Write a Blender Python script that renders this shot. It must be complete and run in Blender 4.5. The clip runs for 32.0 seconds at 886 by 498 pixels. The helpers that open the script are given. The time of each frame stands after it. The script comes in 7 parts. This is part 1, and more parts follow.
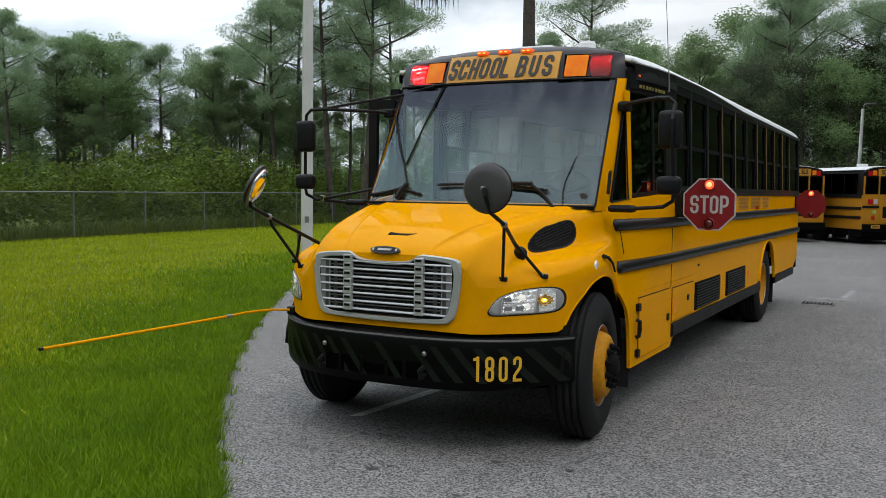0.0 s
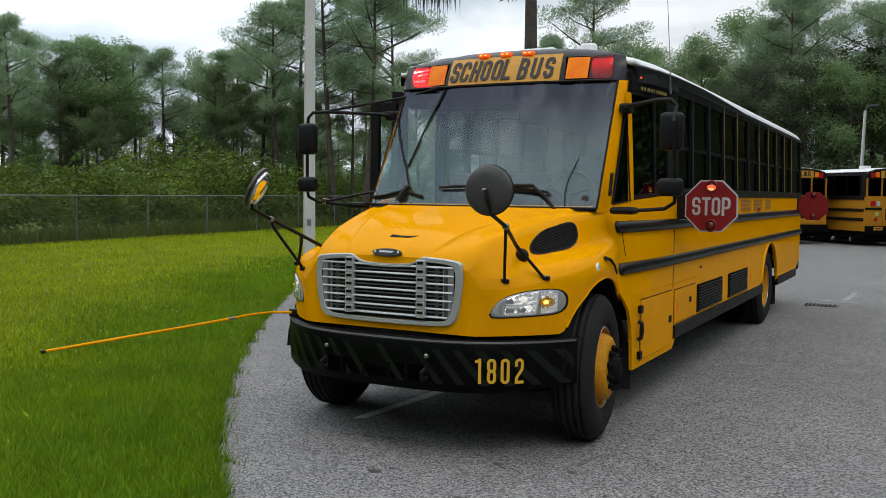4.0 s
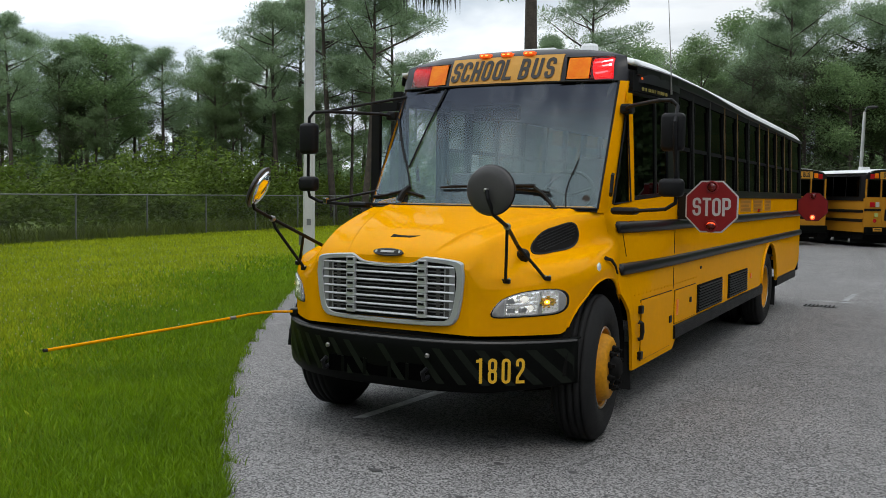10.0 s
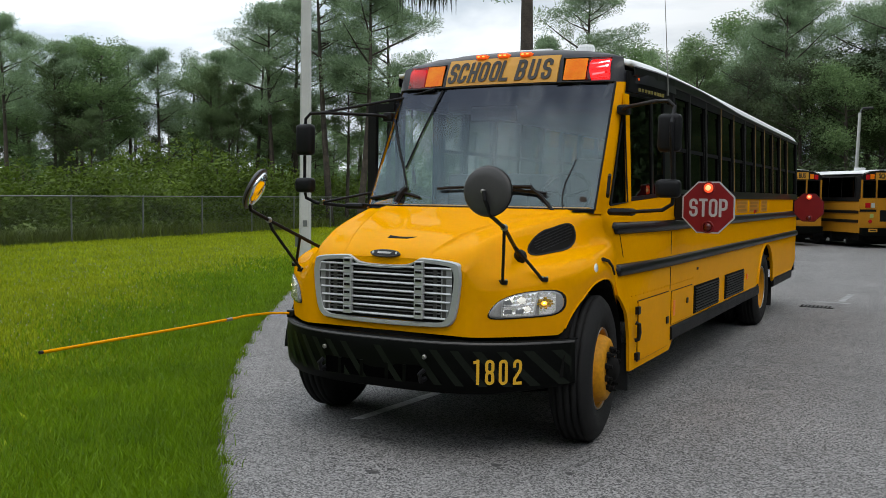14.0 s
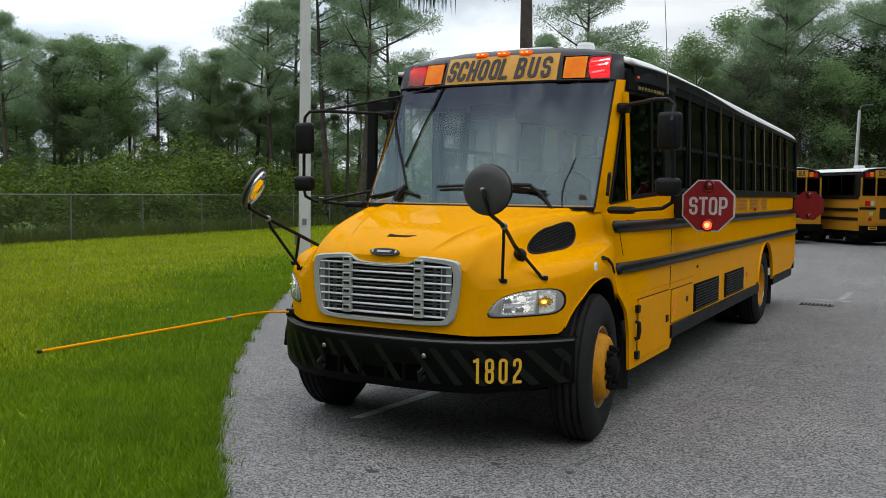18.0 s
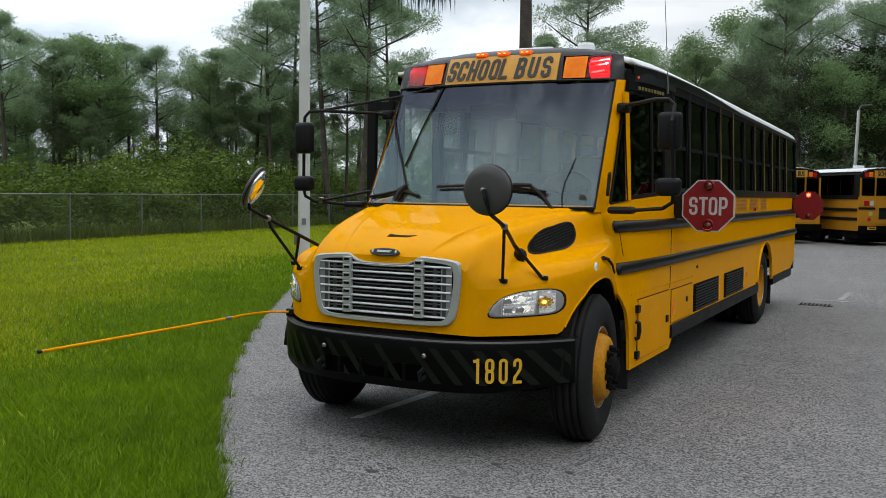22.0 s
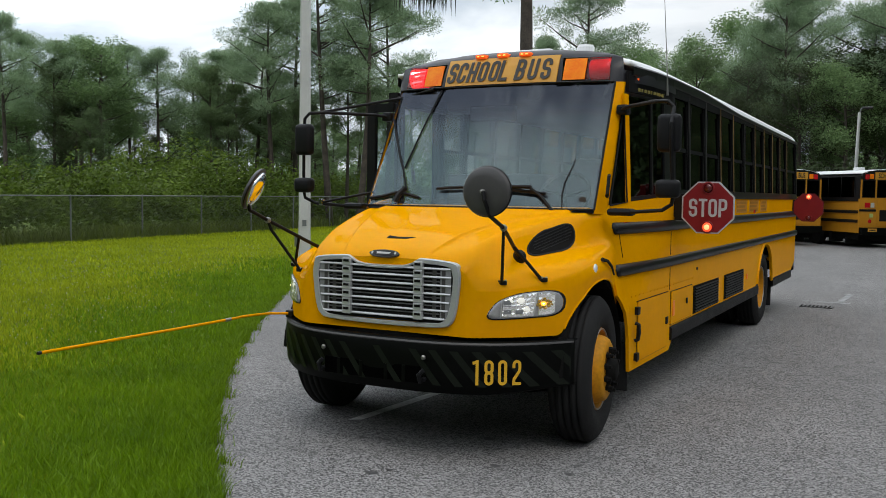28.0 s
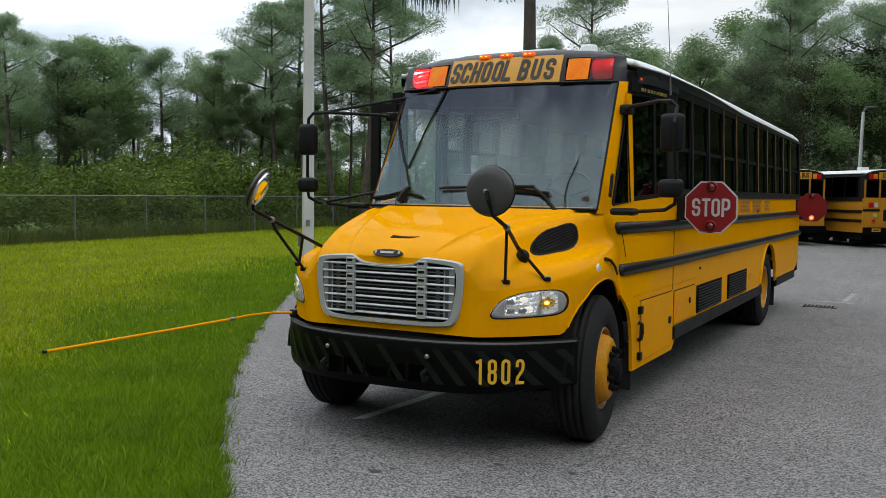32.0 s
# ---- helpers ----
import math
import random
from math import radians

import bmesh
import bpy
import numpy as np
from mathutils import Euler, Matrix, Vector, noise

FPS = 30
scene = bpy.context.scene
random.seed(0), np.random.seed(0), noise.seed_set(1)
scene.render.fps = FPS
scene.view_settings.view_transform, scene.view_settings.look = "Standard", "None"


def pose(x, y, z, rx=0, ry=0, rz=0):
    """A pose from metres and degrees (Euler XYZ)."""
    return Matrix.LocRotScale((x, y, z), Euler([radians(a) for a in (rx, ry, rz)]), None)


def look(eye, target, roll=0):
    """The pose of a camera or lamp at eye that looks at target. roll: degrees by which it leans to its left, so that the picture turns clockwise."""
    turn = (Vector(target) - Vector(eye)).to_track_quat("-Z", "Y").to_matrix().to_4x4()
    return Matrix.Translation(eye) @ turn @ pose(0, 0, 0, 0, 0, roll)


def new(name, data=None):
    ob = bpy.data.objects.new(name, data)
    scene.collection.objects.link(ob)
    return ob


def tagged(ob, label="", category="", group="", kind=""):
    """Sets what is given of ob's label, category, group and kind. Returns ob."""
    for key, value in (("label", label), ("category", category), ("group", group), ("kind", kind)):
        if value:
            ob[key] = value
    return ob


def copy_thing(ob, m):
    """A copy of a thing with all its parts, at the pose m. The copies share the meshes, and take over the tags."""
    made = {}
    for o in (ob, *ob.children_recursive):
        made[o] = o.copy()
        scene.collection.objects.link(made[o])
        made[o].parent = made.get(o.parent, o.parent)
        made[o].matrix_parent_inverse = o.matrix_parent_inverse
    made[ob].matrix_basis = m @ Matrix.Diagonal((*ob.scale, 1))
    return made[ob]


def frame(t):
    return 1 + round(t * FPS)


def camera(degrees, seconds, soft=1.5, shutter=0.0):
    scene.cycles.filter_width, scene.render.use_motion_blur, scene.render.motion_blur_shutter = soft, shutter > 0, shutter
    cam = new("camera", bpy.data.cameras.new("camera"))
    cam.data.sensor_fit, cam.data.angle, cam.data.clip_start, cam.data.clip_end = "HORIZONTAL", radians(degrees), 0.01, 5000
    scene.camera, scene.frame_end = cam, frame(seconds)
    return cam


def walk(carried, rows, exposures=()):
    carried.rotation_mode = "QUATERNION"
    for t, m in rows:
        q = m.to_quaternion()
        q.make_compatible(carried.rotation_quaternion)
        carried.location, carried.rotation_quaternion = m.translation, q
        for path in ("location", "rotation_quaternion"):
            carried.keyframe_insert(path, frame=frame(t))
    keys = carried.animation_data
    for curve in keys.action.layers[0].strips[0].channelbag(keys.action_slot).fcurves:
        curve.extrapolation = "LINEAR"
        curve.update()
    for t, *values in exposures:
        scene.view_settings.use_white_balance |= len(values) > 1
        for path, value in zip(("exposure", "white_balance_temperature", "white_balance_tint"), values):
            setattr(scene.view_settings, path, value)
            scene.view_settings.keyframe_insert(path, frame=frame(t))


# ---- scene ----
cam = camera(51.38, 32.0, soft=0.8)

ROWS = [
    (0, 3.3238, -5.3015, 1.7876, 28.313, -3.690, 0.828),
    (0.5, 3.3259, -5.3104, 1.7856, 28.318, -3.667, 0.724),
    (1, 3.3250, -5.3037, 1.7847, 28.418, -3.666, 0.742),
    (1.5, 3.3257, -5.3062, 1.7847, 28.524, -3.678, 0.700),
    (2, 3.3232, -5.2982, 1.7831, 28.523, -3.663, 0.647),
    (2.5, 3.3299, -5.3105, 1.7812, 28.559, -3.606, 0.724),
    (3, 3.3285, -5.3077, 1.7851, 28.499, -3.625, 0.702),
    (3.5, 3.3293, -5.3025, 1.7828, 28.473, -3.569, 0.707),
    (5.5, 3.3311, -5.3032, 1.7873, 28.475, -3.472, 0.706),
    (6, 3.3306, -5.2963, 1.7868, 28.429, -3.477, 0.805),
    (6.5, 3.3310, -5.3082, 1.7838, 28.376, -3.410, 0.741),
    (7, 3.3300, -5.3078, 1.7836, 28.427, -3.413, 0.716),
    (7.5, 3.3240, -5.3065, 1.7829, 28.367, -3.409, 0.715),
    (8, 3.3271, -5.3087, 1.7835, 28.351, -3.429, 0.787),
    (8.5, 3.3249, -5.3099, 1.7814, 28.372, -3.464, 0.862),
    (9, 3.3243, -5.3102, 1.7840, 28.368, -3.487, 0.899),
    (9.5, 3.3197, -5.3192, 1.7822, 28.345, -3.555, 0.991),
    (10, 3.3204, -5.3166, 1.7824, 28.406, -3.515, 0.856),
    (10.5, 3.3181, -5.3054, 1.7829, 28.418, -3.431, 0.886),
    (11, 3.3252, -5.3097, 1.7850, 28.487, -3.478, 0.816),
    (11.5, 3.3223, -5.3128, 1.7839, 28.432, -3.505, 0.743),
    (12, 3.3171, -5.3194, 1.7803, 28.351, -3.492, 0.797),
    (12.5, 3.3141, -5.3137, 1.7821, 28.374, -3.482, 0.763),
    (13, 3.3166, -5.3199, 1.7831, 28.292, -3.431, 0.758),
    (13.5, 3.3118, -5.3121, 1.7801, 28.267, -3.383, 0.804),
    (14, 3.3120, -5.3120, 1.7819, 28.170, -3.440, 0.797),
    (14.5, 3.3068, -5.3071, 1.7846, 28.128, -3.538, 0.910),
    (16.5, 3.3058, -5.2936, 1.7849, 28.109, -3.468, 0.805),
    (17, 3.3077, -5.3053, 1.7839, 28.079, -3.447, 0.952),
    (17.5, 3.3032, -5.3147, 1.7828, 28.077, -3.477, 0.868),
    (18, 3.3058, -5.3007, 1.7841, 28.141, -3.555, 0.753),
    (18.5, 3.3098, -5.3004, 1.7852, 28.084, -3.530, 0.781),
    (19, 3.3091, -5.2962, 1.7851, 28.122, -3.518, 0.693),
    (19.5, 3.3095, -5.2998, 1.7853, 28.102, -3.462, 0.731),
    (20, 3.3043, -5.2923, 1.7841, 28.134, -3.462, 0.696),
    (20.5, 3.3035, -5.2896, 1.7872, 28.105, -3.525, 0.827),
    (21, 3.2993, -5.2903, 1.7838, 28.118, -3.500, 0.758),
    (21.5, 3.3026, -5.2989, 1.7880, 28.045, -3.575, 0.818),
    (22, 3.2980, -5.3008, 1.7860, 28.087, -3.570, 0.783),
    (22.5, 3.2969, -5.2979, 1.7897, 28.093, -3.614, 0.714),
    (23, 3.3021, -5.2983, 1.7848, 28.082, -3.572, 0.804),
    (23.5, 3.3002, -5.2966, 1.7859, 28.047, -3.519, 0.831),
    (24, 3.3068, -5.2978, 1.7853, 28.112, -3.516, 0.719),
    (24.5, 3.3064, -5.2941, 1.7850, 28.111, -3.475, 0.783),
    (25, 3.3049, -5.2932, 1.7875, 28.115, -3.492, 0.696),
    (25.5, 3.3046, -5.2926, 1.7860, 28.071, -3.516, 0.691),
    (27.5, 3.3025, -5.3020, 1.7850, 28.053, -3.484, 0.975),
    (28, 3.3082, -5.3010, 1.7861, 28.137, -3.468, 0.817),
    (28.5, 3.3140, -5.3013, 1.7864, 28.148, -3.472, 0.856),
    (29, 3.3106, -5.2988, 1.7808, 28.143, -3.375, 0.917),
    (29.5, 3.3143, -5.3114, 1.7832, 28.187, -3.481, 0.889),
    (30, 3.3113, -5.3131, 1.7839, 28.164, -3.534, 0.888),
    (30.5, 3.3099, -5.3155, 1.7818, 28.135, -3.476, 0.760),
    (31, 3.3151, -5.3123, 1.7822, 28.273, -3.390, 0.783),
    (31.5, 3.3191, -5.3163, 1.7840, 28.300, -3.405, 0.722),
    (32, 3.3162, -5.3179, 1.7833, 28.342, -3.468, 0.805),
]


def view(x, y, z, yaw, tilt, roll):
    """A hand-held camera: place, heading to the left of +Y, tilt upwards and roll."""
    return pose(x, y, z, 0, 0, yaw) @ pose(0, 0, 0, 90 + tilt) @ pose(0, 0, 0, 0, 0, roll)


walk(cam, [(r[0], view(*r[1:])) for r in ROWS])

# ---- world, sun, exposure ----
SUN_ELEV, SUN_AZ = 57.0, 138.0   # degrees; azimuth clockwise from +Y
world = bpy.data.worlds.new("overcast_sky")
scene.world = world
world.use_nodes = True
wn, wl = world.node_tree.nodes, world.node_tree.links
wn.clear()
w_out = wn.new("ShaderNodeOutputWorld")
w_bg = wn.new("ShaderNodeBackground")
w_sky = wn.new("ShaderNodeTexSky")
w_sky.sky_type = "NISHITA"
w_sky.sun_disc = False
w_sky.sun_elevation = radians(SUN_ELEV)
w_sky.sun_rotation = radians(SUN_AZ)
w_tc = wn.new("ShaderNodeTexCoord")
w_map = wn.new("ShaderNodeMapping")
w_map.inputs["Scale"].default_value = (1.0, 1.0, 3.2)
w_noise = wn.new("ShaderNodeTexNoise")
w_noise.inputs["Scale"].default_value = 2.3
w_noise.inputs["Detail"].default_value = 7.0
w_noise.inputs["Roughness"].default_value = 0.5
w_noise.inputs["Distortion"].default_value = 0.4
w_ramp = wn.new("ShaderNodeValToRGB")
w_ramp.color_ramp.elements[0].position, w_ramp.color_ramp.elements[0].color = 0.42, (4.6, 5.25, 5.9, 1)
w_ramp.color_ramp.elements[1].position, w_ramp.color_ramp.elements[1].color = 0.58, (9.5, 9.9, 10.2, 1)
w_mix = wn.new("ShaderNodeMix")
w_mix.data_type = "RGBA"
w_mix.inputs["Factor"].default_value = 0.93
wl.new(w_tc.outputs["Generated"], w_map.inputs["Vector"])
wl.new(w_map.outputs["Vector"], w_noise.inputs["Vector"])
wl.new(w_noise.outputs["Fac"], w_ramp.inputs["Fac"])
wl.new(w_sky.outputs["Color"], w_mix.inputs["A"])
wl.new(w_ramp.outputs["Color"], w_mix.inputs["B"])
# an overcast sky is brighter overhead than near the horizon
w_sep = wn.new("ShaderNodeSeparateXYZ")
w_grad = wn.new("ShaderNodeMapRange")
w_grad.inputs["From Min"].default_value, w_grad.inputs["From Max"].default_value = 0.0, 1.0
w_grad.inputs["To Min"].default_value, w_grad.inputs["To Max"].default_value = 0.70, 1.72
w_mul = wn.new("ShaderNodeMix")
w_mul.data_type, w_mul.blend_type = "RGBA", "MULTIPLY"
w_mul.inputs["Factor"].default_value = 1.0
wl.new(w_tc.outputs["Generated"], w_sep.inputs["Vector"])
wl.new(w_sep.outputs["Z"], w_grad.inputs["Value"])
wl.new(w_mix.outputs["Result"], w_mul.inputs["A"])
wl.new(w_grad.outputs["Result"], w_mul.inputs["B"])
# the cloud is thinner, and so brighter, towards -x
w_side = wn.new("ShaderNodeMapRange")
w_side.inputs["From Min"].default_value, w_side.inputs["From Max"].default_value = -0.80, -0.2
w_side.inputs["To Min"].default_value, w_side.inputs["To Max"].default_value = 1.20, 0.68
w_mul2 = wn.new("ShaderNodeMix")
w_mul2.data_type, w_mul2.blend_type = "RGBA", "MULTIPLY"
w_mul2.inputs["Factor"].default_value = 1.0
wl.new(w_sep.outputs["X"], w_side.inputs["Value"])
wl.new(w_mul.outputs["Result"], w_mul2.inputs["A"])
wl.new(w_side.outputs["Result"], w_mul2.inputs["B"])
wl.new(w_mul2.outputs["Result"], w_bg.inputs["Color"])
w_bg.inputs["Strength"].default_value = 0.161
wl.new(w_bg.outputs["Background"], w_out.inputs["Surface"])

sun_data = bpy.data.lights.new("sun", "SUN")
sun_data.energy = 0.68
sun_data.angle = radians(20)
sun_data.color = (1.0, 0.95, 0.87)
sun = new("sun", sun_data)
_az, _el = radians(SUN_AZ), radians(SUN_ELEV)
sun.matrix_world = look((math.sin(_az) * math.cos(_el) * 50, math.cos(_az) * math.cos(_el) * 50, math.sin(_el) * 50), (0, 0, 0))
scene.view_settings.exposure = 0.0

# ---- materials ----
def mat(name, color, rough=0.5, metal=0.0, vary=0.15, scale=3.0, fine=60.0, bump=0.0, bump_scale=200.0, coat=0.0, spec=0.5,
        tint=None, island=0.0, rough_vary=0.1, subsurface=0.0):
    """A worn painted or natural surface: large stains, fine grain, relief and uneven gloss."""
    m = bpy.data.materials.new(name)
    m.use_nodes = True
    n, l = m.node_tree.nodes, m.node_tree.links
    b = n["Principled BSDF"]
    tc = n.new("ShaderNodeTexCoord")
    big = n.new("ShaderNodeTexNoise")
    big.inputs["Scale"].default_value = scale
    big.inputs["Detail"].default_value = 6
    small = n.new("ShaderNodeTexNoise")
    small.inputs["Scale"].default_value = fine
    small.inputs["Detail"].default_value = 3
    for t in (big, small):
        l.new(tc.outputs["Object"], t.inputs["Vector"])
    add = n.new("ShaderNodeMath")
    add.operation = "MULTIPLY_ADD"
    add.inputs[1].default_value = 0.4
    l.new(small.outputs["Fac"], add.inputs[0])
    half = n.new("ShaderNodeMath")
    half.operation = "MULTIPLY"
    half.inputs[1].default_value = 0.6
    l.new(big.outputs["Fac"], half.inputs[0])
    l.new(half.outputs[0], add.inputs[2])
    ramp = n.new("ShaderNodeValToRGB")
    other = tint or tuple(c * (1 - 1.6 * vary) for c in color)
    ramp.color_ramp.elements[0].position, ramp.color_ramp.elements[0].color = 0.30, (*other, 1)
    ramp.color_ramp.elements[1].position = 0.70
    ramp.color_ramp.elements[1].color = (*[min(1, c * (1 + 0.5 * vary)) for c in color], 1)
    l.new(add.outputs[0], ramp.inputs["Fac"])
    last = ramp.outputs["Color"]
    if island:
        geo = n.new("ShaderNodeNewGeometry")
        inf = n.new("ShaderNodeObjectInfo")
        mixr = n.new("ShaderNodeMath")
        mixr.operation = "MULTIPLY_ADD"
        mixr.inputs[1].default_value = island
        mixr.inputs[2].default_value = 1 - island * 0.75
        l.new(geo.outputs["Random Per Island"], mixr.inputs[0])
        obr = n.new("ShaderNodeMath")
        obr.operation = "MULTIPLY_ADD"
        obr.inputs[1].default_value = island * 0.5
        obr.inputs[2].default_value = -island * 0.25
        l.new(inf.outputs["Random"], obr.inputs[0])
        sm = n.new("ShaderNodeMath")
        sm.operation = "ADD"
        l.new(mixr.outputs[0], sm.inputs[0])
        l.new(obr.outputs[0], sm.inputs[1])
        hsv = n.new("ShaderNodeHueSaturation")
        l.new(sm.outputs[0], hsv.inputs["Value"])
        l.new(last, hsv.inputs["Color"])
        last = hsv.outputs["Color"]
    l.new(last, b.inputs["Base Color"])
    rr = n.new("ShaderNodeMapRange")
    rr.inputs["To Min"].default_value = max(0.02, rough - rough_vary)
    rr.inputs["To Max"].default_value = min(1.0, rough + rough_vary)
    l.new(big.outputs["Fac"], rr.inputs["Value"])
    l.new(rr.outputs["Result"], b.inputs["Roughness"])
    b.inputs["Metallic"].default_value = metal
    b.inputs["Specular IOR Level"].default_value = spec
    b.inputs["Coat Weight"].default_value = coat
    b.inputs["Coat Roughness"].default_value = 0.035
    if bump:
        bt = n.new("ShaderNodeTexNoise")
        bt.inputs["Scale"].default_value = bump_scale
        bt.inputs["Detail"].default_value = 4
        l.new(tc.outputs["Object"], bt.inputs["Vector"])
        bn = n.new("ShaderNodeBump")
        bn.inputs["Strength"].default_value = bump
        bn.inputs["Distance"].default_value = 0.02
        l.new(bt.outputs["Fac"], bn.inputs["Height"])
        l.new(bn.outputs["Normal"], b.inputs["Normal"])
    return m


def glass_mat(name, tint, gloss_rough=0.02, f0=0.045, gloss_tint=(1, 1, 1)):
    """A thin pane: tinted see-through, with gloss that grows towards grazing angles."""
    m = bpy.data.materials.new(name)
    m.use_nodes = True
    n, l = m.node_tree.nodes, m.node_tree.links
    n.clear()
    out = n.new("ShaderNodeOutputMaterial")
    tr = n.new("ShaderNodeBsdfTransparent")
    tr.inputs["Color"].default_value = (*tint, 1)
    gl = n.new("ShaderNodeBsdfGlossy")
    gl.inputs["Roughness"].default_value = gloss_rough
    gl.inputs["Color"].default_value = (*gloss_tint, 1)
    lw = n.new("ShaderNodeLayerWeight")
    lw.inputs["Blend"].default_value = 0.5
    pw = n.new("ShaderNodeMath")
    pw.operation = "POWER"
    pw.inputs[1].default_value = 5.0
    l.new(lw.outputs["Facing"], pw.inputs[0])
    ma = n.new("ShaderNodeMath")
    ma.operation = "MULTIPLY_ADD"
    ma.inputs[1].default_value, ma.inputs[2].default_value = 1 - f0, f0
    l.new(pw.outputs[0], ma.inputs[0])
    mx = n.new("ShaderNodeMixShader")
    l.new(ma.outputs[0], mx.inputs["Fac"])
    l.new(tr.outputs["BSDF"], mx.inputs[1])
    l.new(gl.outputs["BSDF"], mx.inputs[2])
    l.new(mx.outputs["Shader"], out.inputs["Surface"])
    return m


def glow_mat(name, color, strength):
    m = bpy.data.materials.new(name)
    m.use_nodes = True
    b = m.node_tree.nodes["Principled BSDF"]
    b.inputs["Base Color"].default_value = (*color, 1)
    b.inputs["Emission Color"].default_value = (*color, 1)
    b.inputs["Emission Strength"].default_value = strength
    return m


def asphalt_mat():
    """Worn asphalt: pale and dark aggregate in a grey binder, faint tyre-worn patches."""
    m = bpy.data.materials.new("asphalt")
    m.use_nodes = True
    n, l = m.node_tree.nodes, m.node_tree.links
    b = n["Principled BSDF"]
    tc = n.new("ShaderNodeTexCoord")
    vor = n.new("ShaderNodeTexVoronoi")
    vor.inputs["Scale"].default_value = 105.0
    cr = n.new("ShaderNodeValToRGB")
    cr.color_ramp.elements[0].position, cr.color_ramp.elements[0].color = 0.15, (0.046, 0.0445, 0.0445, 1)
    cr.color_ramp.elements[1].position, cr.color_ramp.elements[1].color = 0.85, (0.325, 0.312, 0.306, 1)
    sep = n.new("ShaderNodeSeparateColor")
    l.new(tc.outputs["Object"], vor.inputs["Vector"])
    l.new(vor.outputs["Color"], sep.inputs["Color"])
    l.new(sep.outputs["Red"], cr.inputs["Fac"])
    big = n.new("ShaderNodeTexNoise")
    big.inputs["Scale"].default_value = 0.35
    big.inputs["Detail"].default_value = 8
    l.new(tc.outputs["Object"], big.inputs["Vector"])
    br = n.new("ShaderNodeMapRange")
    br.inputs["From Min"].default_value, br.inputs["From Max"].default_value = 0.3, 0.7
    br.inputs["To Min"].default_value, br.inputs["To Max"].default_value = 0.78, 1.18
    blot = n.new("ShaderNodeTexNoise")
    blot.inputs["Scale"].default_value, blot.inputs["Detail"].default_value = 2.2, 5
    l.new(tc.outputs["Object"], blot.inputs["Vector"])
    avg = n.new("ShaderNodeMath")
    avg.operation = "MULTIPLY_ADD"
    avg.inputs[1].default_value = 0.45
    half = n.new("ShaderNodeMath")
    half.operation = "MULTIPLY"
    half.inputs[1].default_value = 0.55
    l.new(blot.outputs["Fac"], avg.inputs[0])
    l.new(big.outputs["Fac"], half.inputs[0])
    l.new(half.outputs[0], avg.inputs[2])
    l.new(avg.outputs[0], br.inputs["Value"])
    mx = n.new("ShaderNodeMix")
    mx.data_type, mx.blend_type = "RGBA", "MULTIPLY"
    mx.inputs["Factor"].default_value = 1.0
    l.new(cr.outputs["Color"], mx.inputs["A"])
    l.new(br.outputs["Result"], mx.inputs["B"])
    l.new(mx.outputs["Result"], b.inputs["Base Color"])
    b.inputs["Roughness"].default_value = 0.85
    bn = n.new("ShaderNodeBump")
    bn.inputs["Strength"].default_value = 0.6
    bn.inputs["Distance"].default_value = 0.006
    l.new(vor.outputs["Distance"], bn.inputs["Height"])
    l.new(bn.outputs["Normal"], b.inputs["Normal"])
    return m


def leaf_mat(name, color, tint, island=0.7, trans=0.35):
    m = mat(name, color, rough=0.6, vary=0.3, scale=0.8, fine=6.0, tint=tint, island=island, spec=0.25)
    n, l = m.node_tree.nodes, m.node_tree.links
    b = n["Principled BSDF"]
    out = n["Material Output"]
    tl = n.new("ShaderNodeBsdfTranslucent")
    l.new(b.inputs["Base Color"].links[0].from_socket, tl.inputs["Color"])
    mx = n.new("ShaderNodeMixShader")
    mx.inputs["Fac"].default_value = trans
    l.new(b.outputs["BSDF"], mx.inputs[1])
    l.new(tl.outputs["BSDF"], mx.inputs[2])
    l.new(mx.outputs["Shader"], out.inputs["Surface"])
    return m


M_YELLOW = mat("school_bus_yellow", (0.82, 0.345, 0.0003), rough=0.36, vary=0.05, scale=1.2, fine=20, coat=0.15, spec=0.0, rough_vary=0.06)
# the same bus yellow, darkened: the parked buses' shade is put into the paint
M_YELLOW_SHADED = mat("shaded_bus_yellow", (0.50, 0.215, 0.008), rough=0.5, vary=0.10, scale=0.8, fine=20)
M_RIM = mat("dusty_yellow_rim", (0.58, 0.25, 0.008), rough=0.55, vary=0.25, scale=5, fine=40, spec=0.2)
M_BLACK = mat("black_paint", (0.011, 0.011, 0.012), rough=0.36, vary=0.25, scale=2, rough_vary=0.08, spec=0.24)
M_CAP = mat("dark_slate_cap_paint", (0.022, 0.022, 0.027), rough=0.38, vary=0.15, scale=2, rough_vary=0.08, spec=0.22, coat=0.08)
M_FIN = mat("dull_radiator_fin", (0.10, 0.10, 0.105), rough=0.6, vary=0.2, scale=10)
M_PANEL = mat("dull_grey_panel", (0.22, 0.225, 0.23), rough=0.6, vary=0.12, scale=6)
M_BUMPER = mat("black_bumper_steel", (0.0035, 0.004, 0.0035), rough=0.42, vary=0.3, scale=3, rough_vary=0.1, spec=0.07)
M_STRIPE = mat("dark_grey_film", (0.010, 0.0125, 0.009), rough=0.42, vary=0.2, scale=5, spec=0.12)
M_RUBBER = mat("black_rubber", (0.012, 0.012, 0.013), rough=0.8, vary=0.4, scale=6, fine=90, bump=0.2, tint=(0.018, 0.0175, 0.017), spec=0.2)
M_PLASTIC = mat("black_plastic", (0.008, 0.008, 0.0095), rough=0.5, vary=0.3, scale=5, fine=120, bump=0.08, bump_scale=400, spec=0.2)
